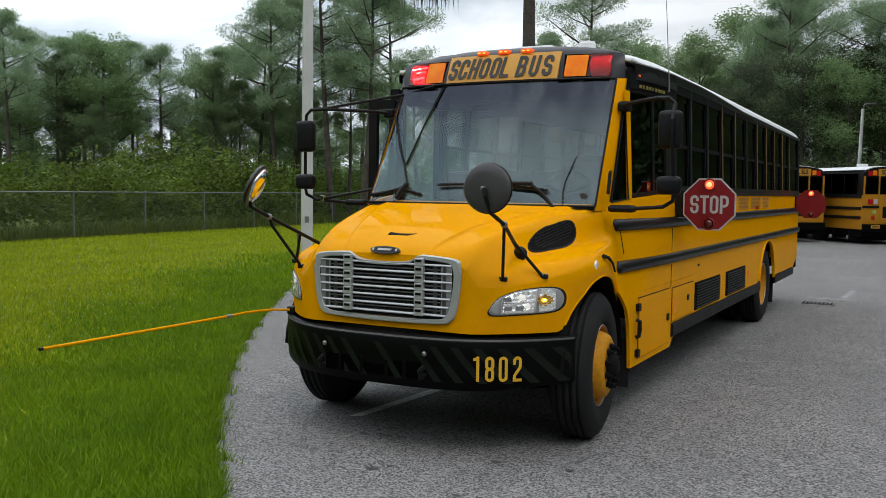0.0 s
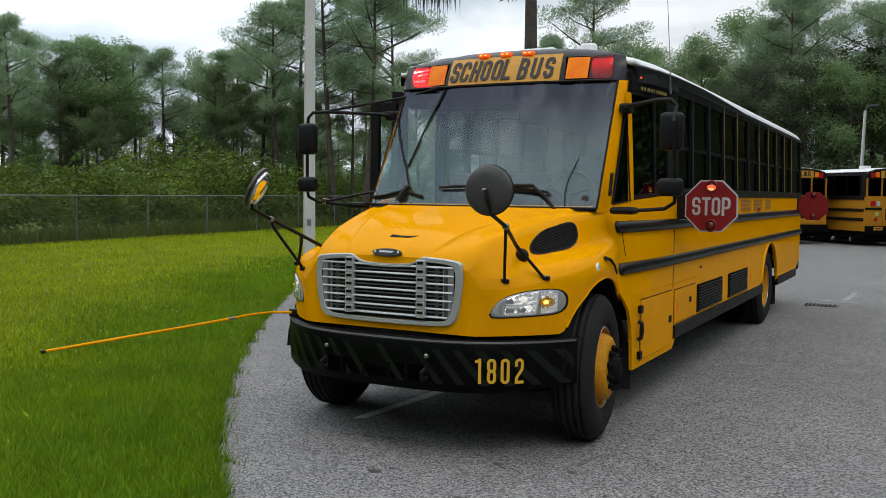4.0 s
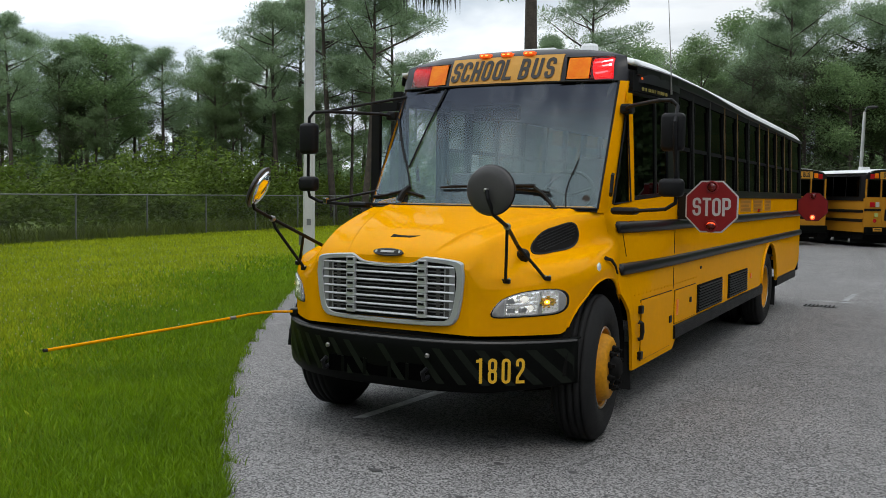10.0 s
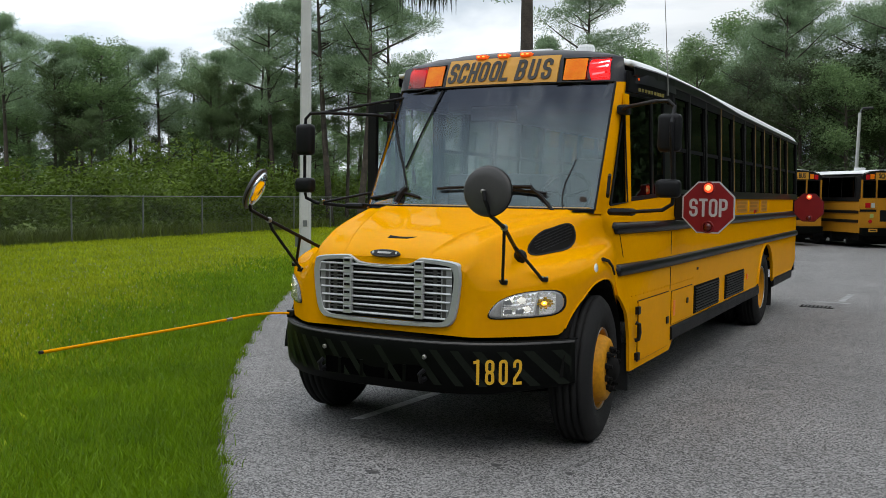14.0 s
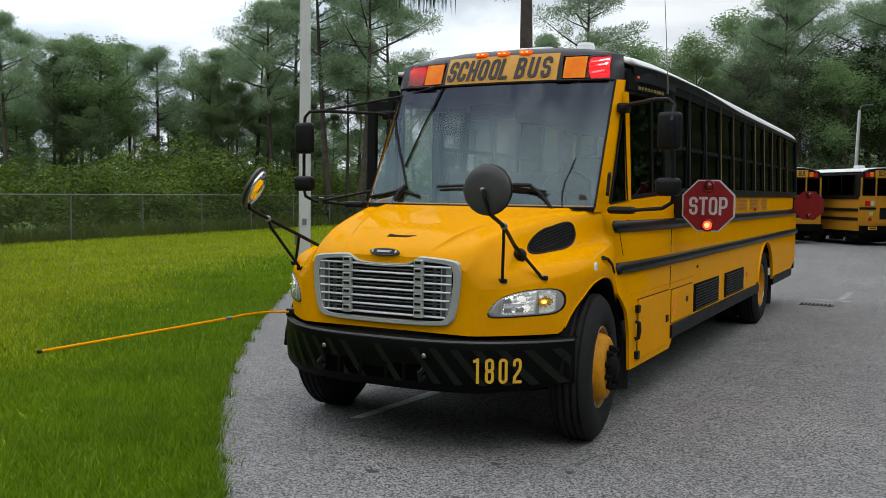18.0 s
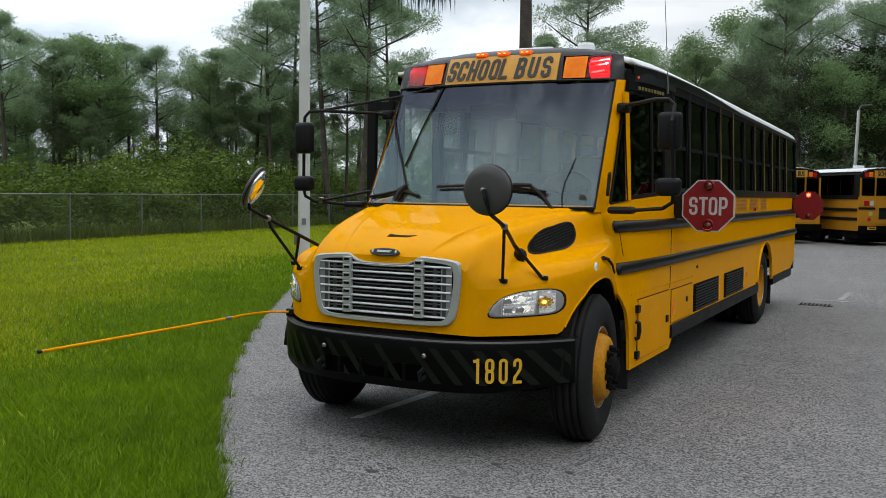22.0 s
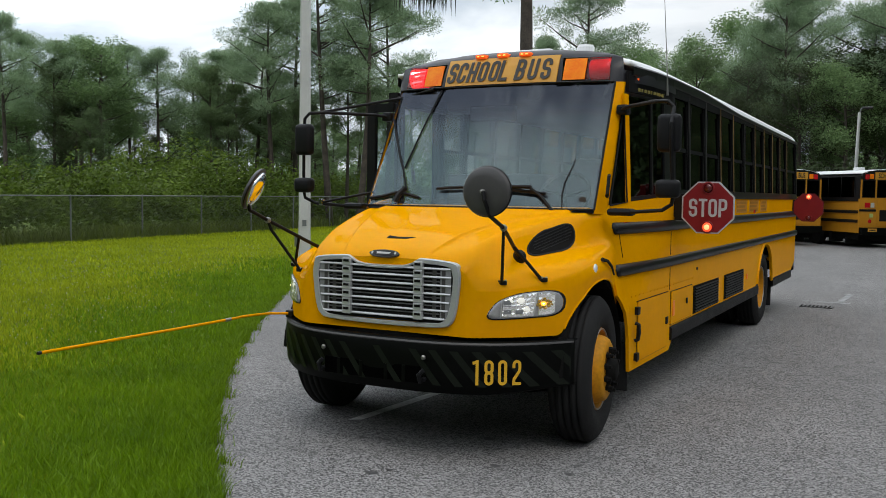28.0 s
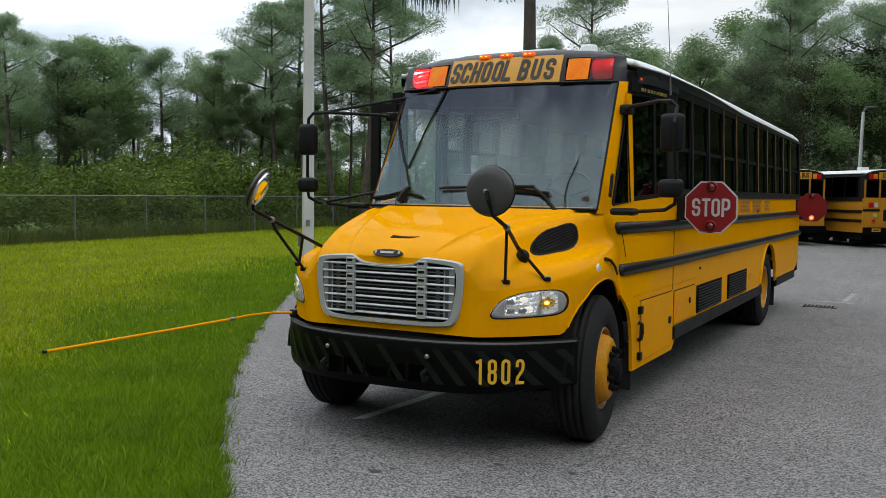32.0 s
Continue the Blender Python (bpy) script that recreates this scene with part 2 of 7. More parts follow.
M_POSTEDGE = mat("dull_yellow_edge", (0.33, 0.20, 0.05), rough=0.6, vary=0.25, scale=8)
M_GREYPL = mat("grey_brown_plastic", (0.05, 0.047, 0.047), rough=0.5, vary=0.2, scale=5, fine=120)
M_DARK = mat("dark_underbody", (0.008, 0.0075, 0.007), rough=0.8, vary=0.4, scale=4, spec=0.12)
M_VOID = mat("shaded_recess_black", (0.002, 0.002, 0.002), rough=0.95, vary=0.2, spec=0.0)
M_POST = mat("dull_black_post", (0.008, 0.008, 0.0085), rough=0.6, vary=0.2, spec=0.1)
M_SILVER = mat("silver_grille_plastic", (0.50, 0.51, 0.52), rough=0.34, metal=0.35, vary=0.08, scale=4)
M_CHROME = mat("chrome", (0.75, 0.75, 0.76), rough=0.12, metal=1.0, vary=0.05)
M_STEEL = mat("bolt_steel", (0.35, 0.34, 0.32), rough=0.4, metal=0.8, vary=0.2)
M_WHITE = mat("white_roof_paint", (0.80, 0.81, 0.82), rough=0.45, vary=0.08, scale=1.0)
M_SIGNY = mat("yellow_sign_film", (0.62, 0.30, 0.03), rough=0.45, vary=0.06, scale=6)
M_SIGNRED = mat("red_sign_film", (0.23, 0.005, 0.010), rough=0.42, vary=0.1, scale=8)
M_SIGNRIM = mat("dull_red_sign_rim", (0.13, 0.006, 0.010), rough=0.5, vary=0.1, scale=8)
M_SIGNWHITE = mat("white_sign_film", (0.50, 0.50, 0.50), rough=0.5, vary=0.08, scale=8)
M_LETTER = mat("black_letter_film", (0.02, 0.018, 0.016), rough=0.5, vary=0.1)
M_WRITING = mat("faded_film", (0.60, 0.24, 0.003), rough=0.5, vary=0.1)
M_WRITINGBAR = mat("faded_dark_film", (0.42, 0.16, 0.004), rough=0.5, vary=0.2, fine=40)
M_NAMEBAR = mat("dull_gold_film", (0.30, 0.24, 0.06), rough=0.5, vary=0.2)
M_NUMBER = mat("yellow_number_film", (0.80, 0.44, 0.02), rough=0.5, vary=0.06)
M_REDLENS = mat("red_lens", (0.50, 0.012, 0.018), rough=0.2, vary=0.1, scale=30, coat=0.5)
M_LENSBODY = mat("bright_red_lamp_body", (0.85, 0.05, 0.06), rough=0.25, vary=0.15, scale=30)
M_AMBER = mat("amber_lens", (1.0, 0.27, 0.010), rough=0.35, vary=0.3, scale=9, fine=60, tint=(0.90, 0.14, 0.006), spec=0.15)
M_AMBERON = glow_mat("lit_amber_marker", (1.0, 0.13, 0.012), 0.42)
M_MARKHOT = glow_mat("lit_marker_core", (1.0, 0.42, 0.08), 1.6)
M_LED = glow_mat("lit_red_led", (1.0, 0.55, 0.52), 8.0)
M_LEDHOT = glow_mat("lit_red_led_core", (1.0, 0.80, 0.78), 12.0)
M_STROBE = glow_mat("lit_strobe", (1.0, 0.10, 0.03), 1.1)
M_STROBEHOT = glow_mat("lit_strobe_core", (1.0, 0.50, 0.20), 1.2)
M_STROBEOFF = mat("unlit_strobe_glass", (0.13, 0.010, 0.010), rough=0.25, vary=0.3, scale=40, coat=0.2)
M_LAMPHOT = glow_mat("lit_headlamp_core", (1.0, 0.72, 0.30), 5.0)
M_LOWBEAM = glow_mat("lit_low_beam_bowl", (0.95, 0.92, 0.84), 0.45)
M_TURN = glow_mat("lit_turn_lamp", (1.0, 0.42, 0.03), 2.2)
M_REFLECT = mat("headlamp_reflector", (0.95, 0.95, 0.94), rough=0.14, metal=0.3, vary=0.10, scale=25, bump=1.0, bump_scale=26)
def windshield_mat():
    """Clear glass with a dark shade band along its top and pale upright streaks painted as reflections."""
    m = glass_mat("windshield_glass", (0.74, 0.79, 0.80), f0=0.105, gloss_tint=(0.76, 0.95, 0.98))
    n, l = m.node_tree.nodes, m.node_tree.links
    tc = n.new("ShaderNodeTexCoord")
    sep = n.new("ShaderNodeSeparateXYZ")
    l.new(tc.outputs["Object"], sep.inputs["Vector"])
    # the gloss colour also fades upwards, a painted darkening of the reflection
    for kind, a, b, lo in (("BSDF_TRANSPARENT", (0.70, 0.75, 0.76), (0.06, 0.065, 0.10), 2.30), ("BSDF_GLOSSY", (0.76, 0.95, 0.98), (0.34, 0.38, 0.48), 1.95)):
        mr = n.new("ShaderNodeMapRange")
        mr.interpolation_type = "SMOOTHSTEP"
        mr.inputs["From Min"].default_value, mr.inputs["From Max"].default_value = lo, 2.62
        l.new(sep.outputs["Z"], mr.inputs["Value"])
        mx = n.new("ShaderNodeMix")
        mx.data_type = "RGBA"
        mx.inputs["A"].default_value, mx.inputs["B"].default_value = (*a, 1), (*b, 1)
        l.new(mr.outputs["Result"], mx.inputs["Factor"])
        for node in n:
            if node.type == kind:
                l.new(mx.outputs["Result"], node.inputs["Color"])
    mp = n.new("ShaderNodeMapping")
    mp.inputs["Scale"].default_value = (3.2, 1.0, 1.0)
    mp.inputs["Rotation"].default_value = (0, radians(12), 0)
    nz = n.new("ShaderNodeTexNoise")
    nz.inputs["Scale"].default_value, nz.inputs["Detail"].default_value, nz.inputs["Distortion"].default_value = 1.5, 5.0, 0.8
    l.new(tc.outputs["Object"], mp.inputs["Vector"])
    l.new(mp.outputs["Vector"], nz.inputs["Vector"])
    fr = n.new("ShaderNodeMapRange")
    fr.inputs["From Min"].default_value, fr.inputs["From Max"].default_value = 0.46, 0.74
    fr.inputs["To Min"].default_value, fr.inputs["To Max"].default_value = 0.0, 0.11
    l.new(nz.outputs["Fac"], fr.inputs["Value"])
    # pale diffuse streaks imitate the blurred reflections of clouds and trees
    film = n.new("ShaderNodeBsdfDiffuse")
    film.inputs["Color"].default_value = (0.55, 0.60, 0.64, 1)
    mix = n.new("ShaderNodeMixShader")
    out = n["Material Output"]
    l.new(fr.outputs["Result"], mix.inputs["Fac"])
    l.new(out.inputs["Surface"].links[0].from_socket, mix.inputs[1])
    l.new(film.outputs["BSDF"], mix.inputs[2])
    l.new(mix.outputs["Shader"], out.inputs["Surface"])
    return m


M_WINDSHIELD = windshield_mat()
M_BEZEL = mat("grey_lamp_bezel", (0.36, 0.35, 0.34), rough=0.4, vary=0.1, scale=20)
M_FACET = mat("headlamp_chrome", (0.98, 0.98, 0.97), rough=0.09, metal=0.8, vary=0.03, scale=20, rough_vary=0.04)
_fb = M_FACET.node_tree.nodes["Principled BSDF"]         # the headlamps are lit; their chrome gets an added glow to brighten it
_fb.inputs["Emission Color"].default_value = (1.0, 0.96, 0.88, 1)
_fb.inputs["Emission Strength"].default_value = 0.12
M_AMBERFACET = mat("amber_lamp_bowl", (1.0, 0.55, 0.06), rough=0.14, metal=0.8, vary=0.2, scale=40)
M_SHADED = glass_mat("lightly_tinted_glass", (0.20, 0.23, 0.22), f0=0.04)
M_DOORGLASS = glass_mat("door_glass", (0.72, 0.78, 0.76), f0=0.05)
M_TINTED = glass_mat("tinted_window_glass", (0.03, 0.028, 0.026), gloss_rough=0.11, f0=0.045, gloss_tint=(0.42, 0.40, 0.38))
M_DRIVER = glass_mat("driver_window_glass", (0.06, 0.06, 0.058), gloss_rough=0.03, f0=0.085, gloss_tint=(0.60, 0.62, 0.60))
M_CLEAR = glass_mat("clear_lens", (0.93, 0.94, 0.95), f0=0.04)
M_MIRROR = mat("mirror_glass", (0.85, 0.86, 0.87), rough=0.03, metal=1.0, vary=0.01, rough_vary=0.01)
M_SEAT = mat("grey_vinyl_seat", (0.05, 0.055, 0.07), rough=0.55, vary=0.15, scale=6)
M_INTERIOR = mat("pale_grey_interior", (0.20, 0.21, 0.22), rough=0.6, vary=0.1, scale=3)
M_DASH = mat("dark_grey_dashboard", (0.12, 0.128, 0.135), rough=0.6, vary=0.1, scale=6)
M_CONCRETE = mat("pale_concrete", (0.58, 0.58, 0.56), rough=0.85, vary=0.12, scale=1.5, fine=50, bump=0.15)
M_GALV = mat("galvanised_steel", (0.20, 0.21, 0.21), rough=0.5, metal=0.5, vary=0.2, scale=5)
M_STICKER = mat("pale_green_sticker", (0.42, 0.50, 0.16), rough=0.5, vary=0.2, scale=30)
M_LINE = mat("worn_white_paint", (0.74, 0.74, 0.73), rough=0.8, vary=0.35, scale=7, fine=60)
M_FAINT = mat("nearly_gone_white_paint", (0.34, 0.34, 0.34), rough=0.85, vary=0.4, scale=6, fine=50)
M_TAR = mat("dark_oil_stain", (0.075, 0.072, 0.072), rough=0.7, vary=0.3, scale=20)
M_ASPHALT = asphalt_mat()
M_SOIL = mat("turf_soil", (0.095, 0.145, 0.008), rough=0.95, vary=0.4, scale=0.5, fine=12, tint=(0.035, 0.06, 0.012), bump=0.5, bump_scale=30)
M_GRASS = leaf_mat("grass_blades", (0.20, 0.325, 0.005), (0.12, 0.225, 0.004), island=0.5, trans=0.4)
M_LAWN = leaf_mat("mown_lawn_blades", (0.39, 0.44, 0.012), (0.24, 0.315, 0.008), island=0.5, trans=0.4)
M_WEED = leaf_mat("uncut_weeds", (0.15, 0.19, 0.035), (0.07, 0.10, 0.018), island=0.6, trans=0.35)
M_CLOVER = mat("pale_clover_flower", (0.46, 0.47, 0.30), rough=0.8)
M_BARK = mat("pine_bark", (0.085, 0.068, 0.055), rough=0.9, vary=0.5, scale=3, fine=25, bump=0.6, bump_scale=25)
# pale grey-green because the haze over the crowns is put into the needle colour
M_NEEDLE = leaf_mat("pine_needles", (0.34, 0.45, 0.27), (0.175, 0.265, 0.145), island=0.45, trans=0.48)
# darker copy of the needles, with the shade low in the woods painted in
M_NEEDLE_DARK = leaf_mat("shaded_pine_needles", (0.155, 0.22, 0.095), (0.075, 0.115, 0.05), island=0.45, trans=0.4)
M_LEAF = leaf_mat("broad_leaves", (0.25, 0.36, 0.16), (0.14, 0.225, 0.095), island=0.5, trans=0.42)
# darkened copy of the leaves: shade under the crowns put into the colour
M_DEEP = leaf_mat("shaded_broad_leaves", (0.062, 0.09, 0.03), (0.03, 0.048, 0.016), island=0.5, trans=0.3)
M_SHRUB = leaf_mat("shrub_leaves", (0.165, 0.24, 0.032), (0.038, 0.068, 0.012), island=0.6, trans=0.42)
M_MOSS = leaf_mat("grey_moss", (0.075, 0.085, 0.065), (0.045, 0.05, 0.04), island=0.6)


# ---- mesh helpers ----
def finish(name, bm, material, parent=None, label="", smooth=False):
    me = bpy.data.meshes.new(name)
    bmesh.ops.recalc_face_normals(bm, faces=bm.faces)
    bm.to_mesh(me)
    bm.free()
    me.materials.append(material)
    if smooth:
        me.shade_smooth()
    ob = new(name, me)
    if parent is not None:
        ob.parent = parent
    if label:
        ob["label"] = label
    return ob


def part(name, bm, material, parent, label="", smooth=False):
    """Links a bmesh as one mesh object under a thing or under a part."""
    return finish(name, bm, material, parent, label, smooth)


def raw(name, verts, faces, material, parent=None, label="", smooth=False):
    me = bpy.data.meshes.new(name)
    me.from_pydata(verts, [], faces)
    me.materials.append(material)
    if smooth:
        me.shade_smooth()
    ob = new(name, me)
    if parent is not None:
        ob.parent = parent
    if label:
        ob["label"] = label
    return ob


def thing(name, label, category, group="", at=(0, 0, 0), kind=""):
    ob = new(name)
    ob.location = at
    ob.empty_display_size = 0.2
    return tagged(ob, label, category, group, kind)


def box(bm, x0, x1, y0, y1, z0, z1, bevel=0.0, m=None, segments=2):
    made = bmesh.ops.create_cube(bm, size=1.0)["verts"]
    mm = Matrix.Translation(((x0 + x1) / 2, (y0 + y1) / 2, (z0 + z1) / 2)) @ Matrix.Diagonal((x1 - x0, y1 - y0, z1 - z0, 1))
    bmesh.ops.transform(bm, matrix=(m or Matrix()) @ mm, verts=made)
    if bevel:
        edges = list({e for v in made for e in v.link_edges})
        bmesh.ops.bevel(bm, geom=edges, offset=bevel, segments=segments, affect="EDGES", profile=0.5)
    return bm


def boxed(*a, **k):
    return box(bmesh.new(), *a, **k)


def tube(bm, pts, r, sides=8, cap=True):
    """A round bar along a polyline; r may be one radius or one for each point."""
    pts = [Vector(p) for p in pts]
    rs = r if isinstance(r, (list, tuple)) else [r] * len(pts)
    rings = []
    prev = None
    for i, p in enumerate(pts):
        d = (pts[min(i + 1, len(pts) - 1)] - pts[max(i - 1, 0)]).normalized()
        if prev is None:
            a = d.orthogonal().normalized()
        else:
            a = (prev - d * prev.dot(d)).normalized()
        prev = a
        b = d.cross(a)
        rings.append([bm.verts.new(p + (a * math.cos(t) + b * math.sin(t)) * rs[i]) for t in [2 * math.pi * k / sides for k in range(sides)]])
    for q, w in zip(rings, rings[1:]):
        for k in range(sides):
            bm.faces.new((q[k], q[(k + 1) % sides], w[(k + 1) % sides], w[k]))
    if cap:
        bm.faces.new(rings[0])
        bm.faces.new(rings[-1])
    return bm


def tubed(pts, r, sides=8):
    return tube(bmesh.new(), pts, r, sides)


def lathe(bm, profile, m=None, sides=40, closed=False):
    """Turns (radius, height) points round the z axis."""
    mm = m or Matrix()
    rings = [[bm.verts.new(mm @ Vector((r * math.cos(t), r * math.sin(t), h))) for t in [2 * math.pi * k / sides for k in range(sides)]]
             for r, h in profile]
    pairs = list(zip(rings, rings[1:]))
    if closed:
        pairs.append((rings[-1], rings[0]))
    for q, w in pairs:
        for k in range(sides):
            bm.faces.new((q[k], q[(k + 1) % sides], w[(k + 1) % sides], w[k]))
    if not closed:
        bm.faces.new(rings[0])
        bm.faces.new(rings[-1])
    return bm


def plate(bm, outline, thick, m=None):
    """A flat outline in x, y, thickened along z, then placed by m."""
    mm = m or Matrix()
    lo = [bm.verts.new(mm @ Vector((x, y, 0))) for x, y in outline]
    hi = [bm.verts.new(mm @ Vector((x, y, thick))) for x, y in outline]
    bm.faces.new(lo)
    bm.faces.new(hi)
    k = len(outline)
    for i in range(k):
        bm.faces.new((lo[i], lo[(i + 1) % k], hi[(i + 1) % k], hi[i]))
    return bm


def sheet(bm, rows, thick=0.0, direction=(0, 0, 0)):
    """A grid of points as a surface, thickened along a direction."""
    vs = [[bm.verts.new(p) for p in row] for row in rows]
    for a, b in zip(vs, vs[1:]):
        for i in range(len(a) - 1):
            bm.faces.new((a[i], a[i + 1], b[i + 1], b[i]))
    if thick:
        d = Vector(direction) * thick
        ws = [[bm.verts.new(Vector(p) + d) for p in row] for row in rows]
        for a, b in zip(ws, ws[1:]):
            for i in range(len(a) - 1):
                bm.faces.new((a[i], b[i], b[i + 1], a[i + 1]))
        n, k = len(rows), len(rows[0])
        rim = [(0, i) for i in range(k)] + [(j, k - 1) for j in range(1, n)] + [(n - 1, i) for i in range(k - 2, -1, -1)] + [(j, 0) for j in range(n - 2, 0, -1)]
        for (a, b), (c, d2) in zip(rim, rim[1:] + rim[:1]):
            bm.faces.new((vs[a][b], ws[a][b], ws[c][d2], vs[c][d2]))
    return bm


def lettering(name, text, size, m, material, parent, stretch=1.0, depth=0.004, label="", bold=0.0, shear=0.0, box_size=None):
    """Words in the built-in font, as a mesh part, centred at the origin of m and read along its x axis."""
    cu = bpy.data.curves.new(name, "FONT")
    cu.body, cu.size, cu.extrude, cu.align_x, cu.align_y, cu.offset, cu.shear = text, size, depth, "CENTER", "CENTER", bold, shear
    cu.resolution_u = 4
    tmp = bpy.data.objects.new(name, cu)
    scene.collection.objects.link(tmp)
    me = bpy.data.meshes.new_from_object(tmp)
    bpy.data.objects.remove(tmp)
    bpy.data.curves.remove(cu)
    if box_size:                                   # fit each glyph to a common width and height
        xs, ys = [v.co.x for v in me.vertices], [v.co.y for v in me.vertices]
        kx, ky = box_size[0] / (max(xs) - min(xs)), box_size[1] / (max(ys) - min(ys))
        me.transform(Matrix.Diagonal((kx, ky, 1, 1)) @ Matrix.Translation((-(max(xs) + min(xs)) / 2, -(max(ys) + min(ys)) / 2, 0)))
        stretch = 1.0
    me.transform(m @ Matrix.Diagonal((stretch, 1, 1, 1)))
    me.materials.clear()
    me.materials.append(material)
    ob = new(name, me)
    ob.parent = parent
    if label:
        ob["label"] = label
    return ob


def arc_pts(cx, cy, r, a0, a1, n=5):
    return [(cx + r * math.cos(radians(a0 + (a1 - a0) * i / n)), cy + r * math.sin(radians(a0 + (a1 - a0) * i / n))) for i in range(n + 1)]


def glyph_strokes(ch, w, h, t):
    """Centre lines of a condensed block letter in a box w by h with strokes of width t: (points, closed)."""
    L, R, B, T = t / 2, w - t / 2, t / 2, h - t / 2
    r = min(0.36 * w, (R - L) / 2)
    tr, tl = arc_pts(R - r, T - r, r, 0, 90), arc_pts(L + r, T - r, r, 90, 180)
    bl, br = arc_pts(L + r, B + r, r, 180, 270), arc_pts(R - r, B + r, r, 270, 360)
    m = h / 2
    if ch in "O0":
        return [(tr + tl + bl + br, True)]
    if ch == "C":
        return [([(R, h * 0.64)] + tr + tl + bl + br + [(R, h * 0.36)], False)]
    if ch == "U":
        return [([(L, h)] + bl + br + [(R, h)], False)]
    if ch == "S":
        return [([(R, h * 0.68)] + tr + tl + [(L, h * 0.66)] + arc_pts(L + r, h * 0.63, r, 180, 235, 3) + arc_pts(R - r, h * 0.37, r, 55, 0, 3) + [(R, h * 0.34)] + br[::-1] + bl[::-1] + [(L, h * 0.32)], False)]
    if ch == "H":
        return [([(L, 0), (L, h)], False), ([(R, 0), (R, h)], False), ([(L, m), (R, m)], False)]
    if ch == "L":
        return [([(L, h), (L, B), (w, B)], False)]
    if ch == "T":
        return [([(0, T), (w, T)], False), ([(w / 2, 0), (w / 2, T)], False)]
    if ch == "P":
        q = min(r, (T - h * 0.46) / 2)
        return [([(L, 0), (L, h)], False), ([(L, T)] + arc_pts(R - q, T - q, q, 90, 0) + arc_pts(R - q, h * 0.42 + q, q, 0, -90) + [(L, h * 0.42)], False)]
    if ch == "B":
        q = min(r, 0.2 * h)
        up = arc_pts(R - q, T - q, q, 90, 0) + arc_pts(R - q, m + q, q, 0, -90)
        dn = arc_pts(R - q, m - q, q, 90, 0) + arc_pts(R - q, B + q, q, 0, -90)
        return [([(L, m), (L, T)] + up, True), ([(L, B), (L, m)] + dn, True)]
    if ch == "8":
        q = min(r, (T - m) / 2)
        return [(arc_pts(R - q, T - q, q, 0, 90) + arc_pts(L + q, T - q, q, 90, 180) + arc_pts(L + q, m + q, q, 180, 270) + arc_pts(R - q, m + q, q, 270, 360), True),
                (arc_pts(R - q, m - q, q, 0, 90) + arc_pts(L + q, m - q, q, 90, 180) + arc_pts(L + q, B + q, q, 180, 270) + arc_pts(R - q, B + q, q, 270, 360), True)]
    if ch == "2":
        return [([(L, h * 0.68)] + tl[::-1] + tr[::-1] + [(R, h * 0.66), (R - 0.06 * w, h * 0.55), (L + 0.04 * w, h * 0.24), (L, B), (w, B)], False)]
    return [([(w * 0.62, 0), (w * 0.62, h)], False), ([(w * 0.62, h - t * 0.75), (w * 0.12, h - t * 1.05)], False)]      # 1


def stroke_letter(name, ch, w, h, t, m, material, parent, depth=0.003, label="", shear=0.0):
    """A block letter cut from film: ribbons with mitred joints, centred at the origin of m and read along its x axis."""
    bm = bmesh.new()
    for lift, (pts, closed) in enumerate(glyph_strokes(ch, w, h, t)):
        keep = [Vector(pts[0])]
        for p in pts[1:]:
            if (Vector(p) - keep[-1]).length > 1e-5:
                keep.append(Vector(p))
        if closed and (keep[0] - keep[-1]).length < 1e-5:
            keep.pop()
        n = len(keep)
        rails = []
        for i, p in enumerate(keep):
            a = keep[i - 1] if i or closed else None
            b = keep[(i + 1) % n] if i < n - 1 or closed else None
            d0 = (p - a).normalized() if a is not None else (b - p).normalized()
            d1 = (b - p).normalized() if b is not None else d0
            nm = Vector((-d0.y - d1.y, d0.x + d1.x)).normalized()
            k = t / 2 / max(0.4, nm.dot(Vector((-d0.y, d0.x))))
            q = []
            for sg in (1, -1):
                c = p + nm * k * sg
                for z in (0.0, depth + 0.0004 * lift):
                    q.append(bm.verts.new(m @ Vector((c.x - w / 2 + shear * (c.y - h / 2), c.y - h / 2, z))))
            rails.append(q)
        for i in range(n if closed else n - 1):
            a, b = rails[i], rails[(i + 1) % n]
            for j, k in ((0, 1), (1, 3), (3, 2), (2, 0)):
                bm.faces.new((a[j], a[k], b[k], b[j]))
        if not closed:
            for q in (rails[0], rails[-1]):
                bm.faces.new((q[0], q[1], q[3], q[2]))
    return part(name, bm, material, parent, label)


def lerp_table(table, x):
    """Interpolates rows (x, a, b, ...)."""
    xs = [r[0] for r in table]
    return [float(np.interp(x, xs, [r[i] for r in table])) for i in range(1, len(table[0]))]


FRONT = Matrix(((1, 0, 0, 0), (0, 0, -1, 0), (0, 1, 0, 0), (0, 0, 0, 1)))  # x, y of a plate become x, z; its thickness goes to -y
EYE = Vector((3.32, -5.31, 0))


def spot(bearing, distance):
    """A place on the ground, by its bearing to the left of +Y and its distance from where the viewer stands."""
    a = radians(bearing)
    return EYE.x - math.sin(a) * distance, EYE.y + math.cos(a) * distance


# ---- ground ----
EDGE = [(3.5, -9.0), (2.2, -5.2), (1.0, -3.0), (0.25, -1.9), (-0.25, -1.29), (-0.70, -0.85), (-1.13, -0.37), (-1.56, 0.13), (-2.37, 1.13), (-3.46, 2.59), (-4.43, 4.0), (-5.05, 4.95), (-6.6, 7.4),
        (-8.0, 10.0), (-9.0, 13.0), (-9.5, 17.0), (-9.5, 24.0), (-9.0, 34.0), (-9.0, 48.0)]


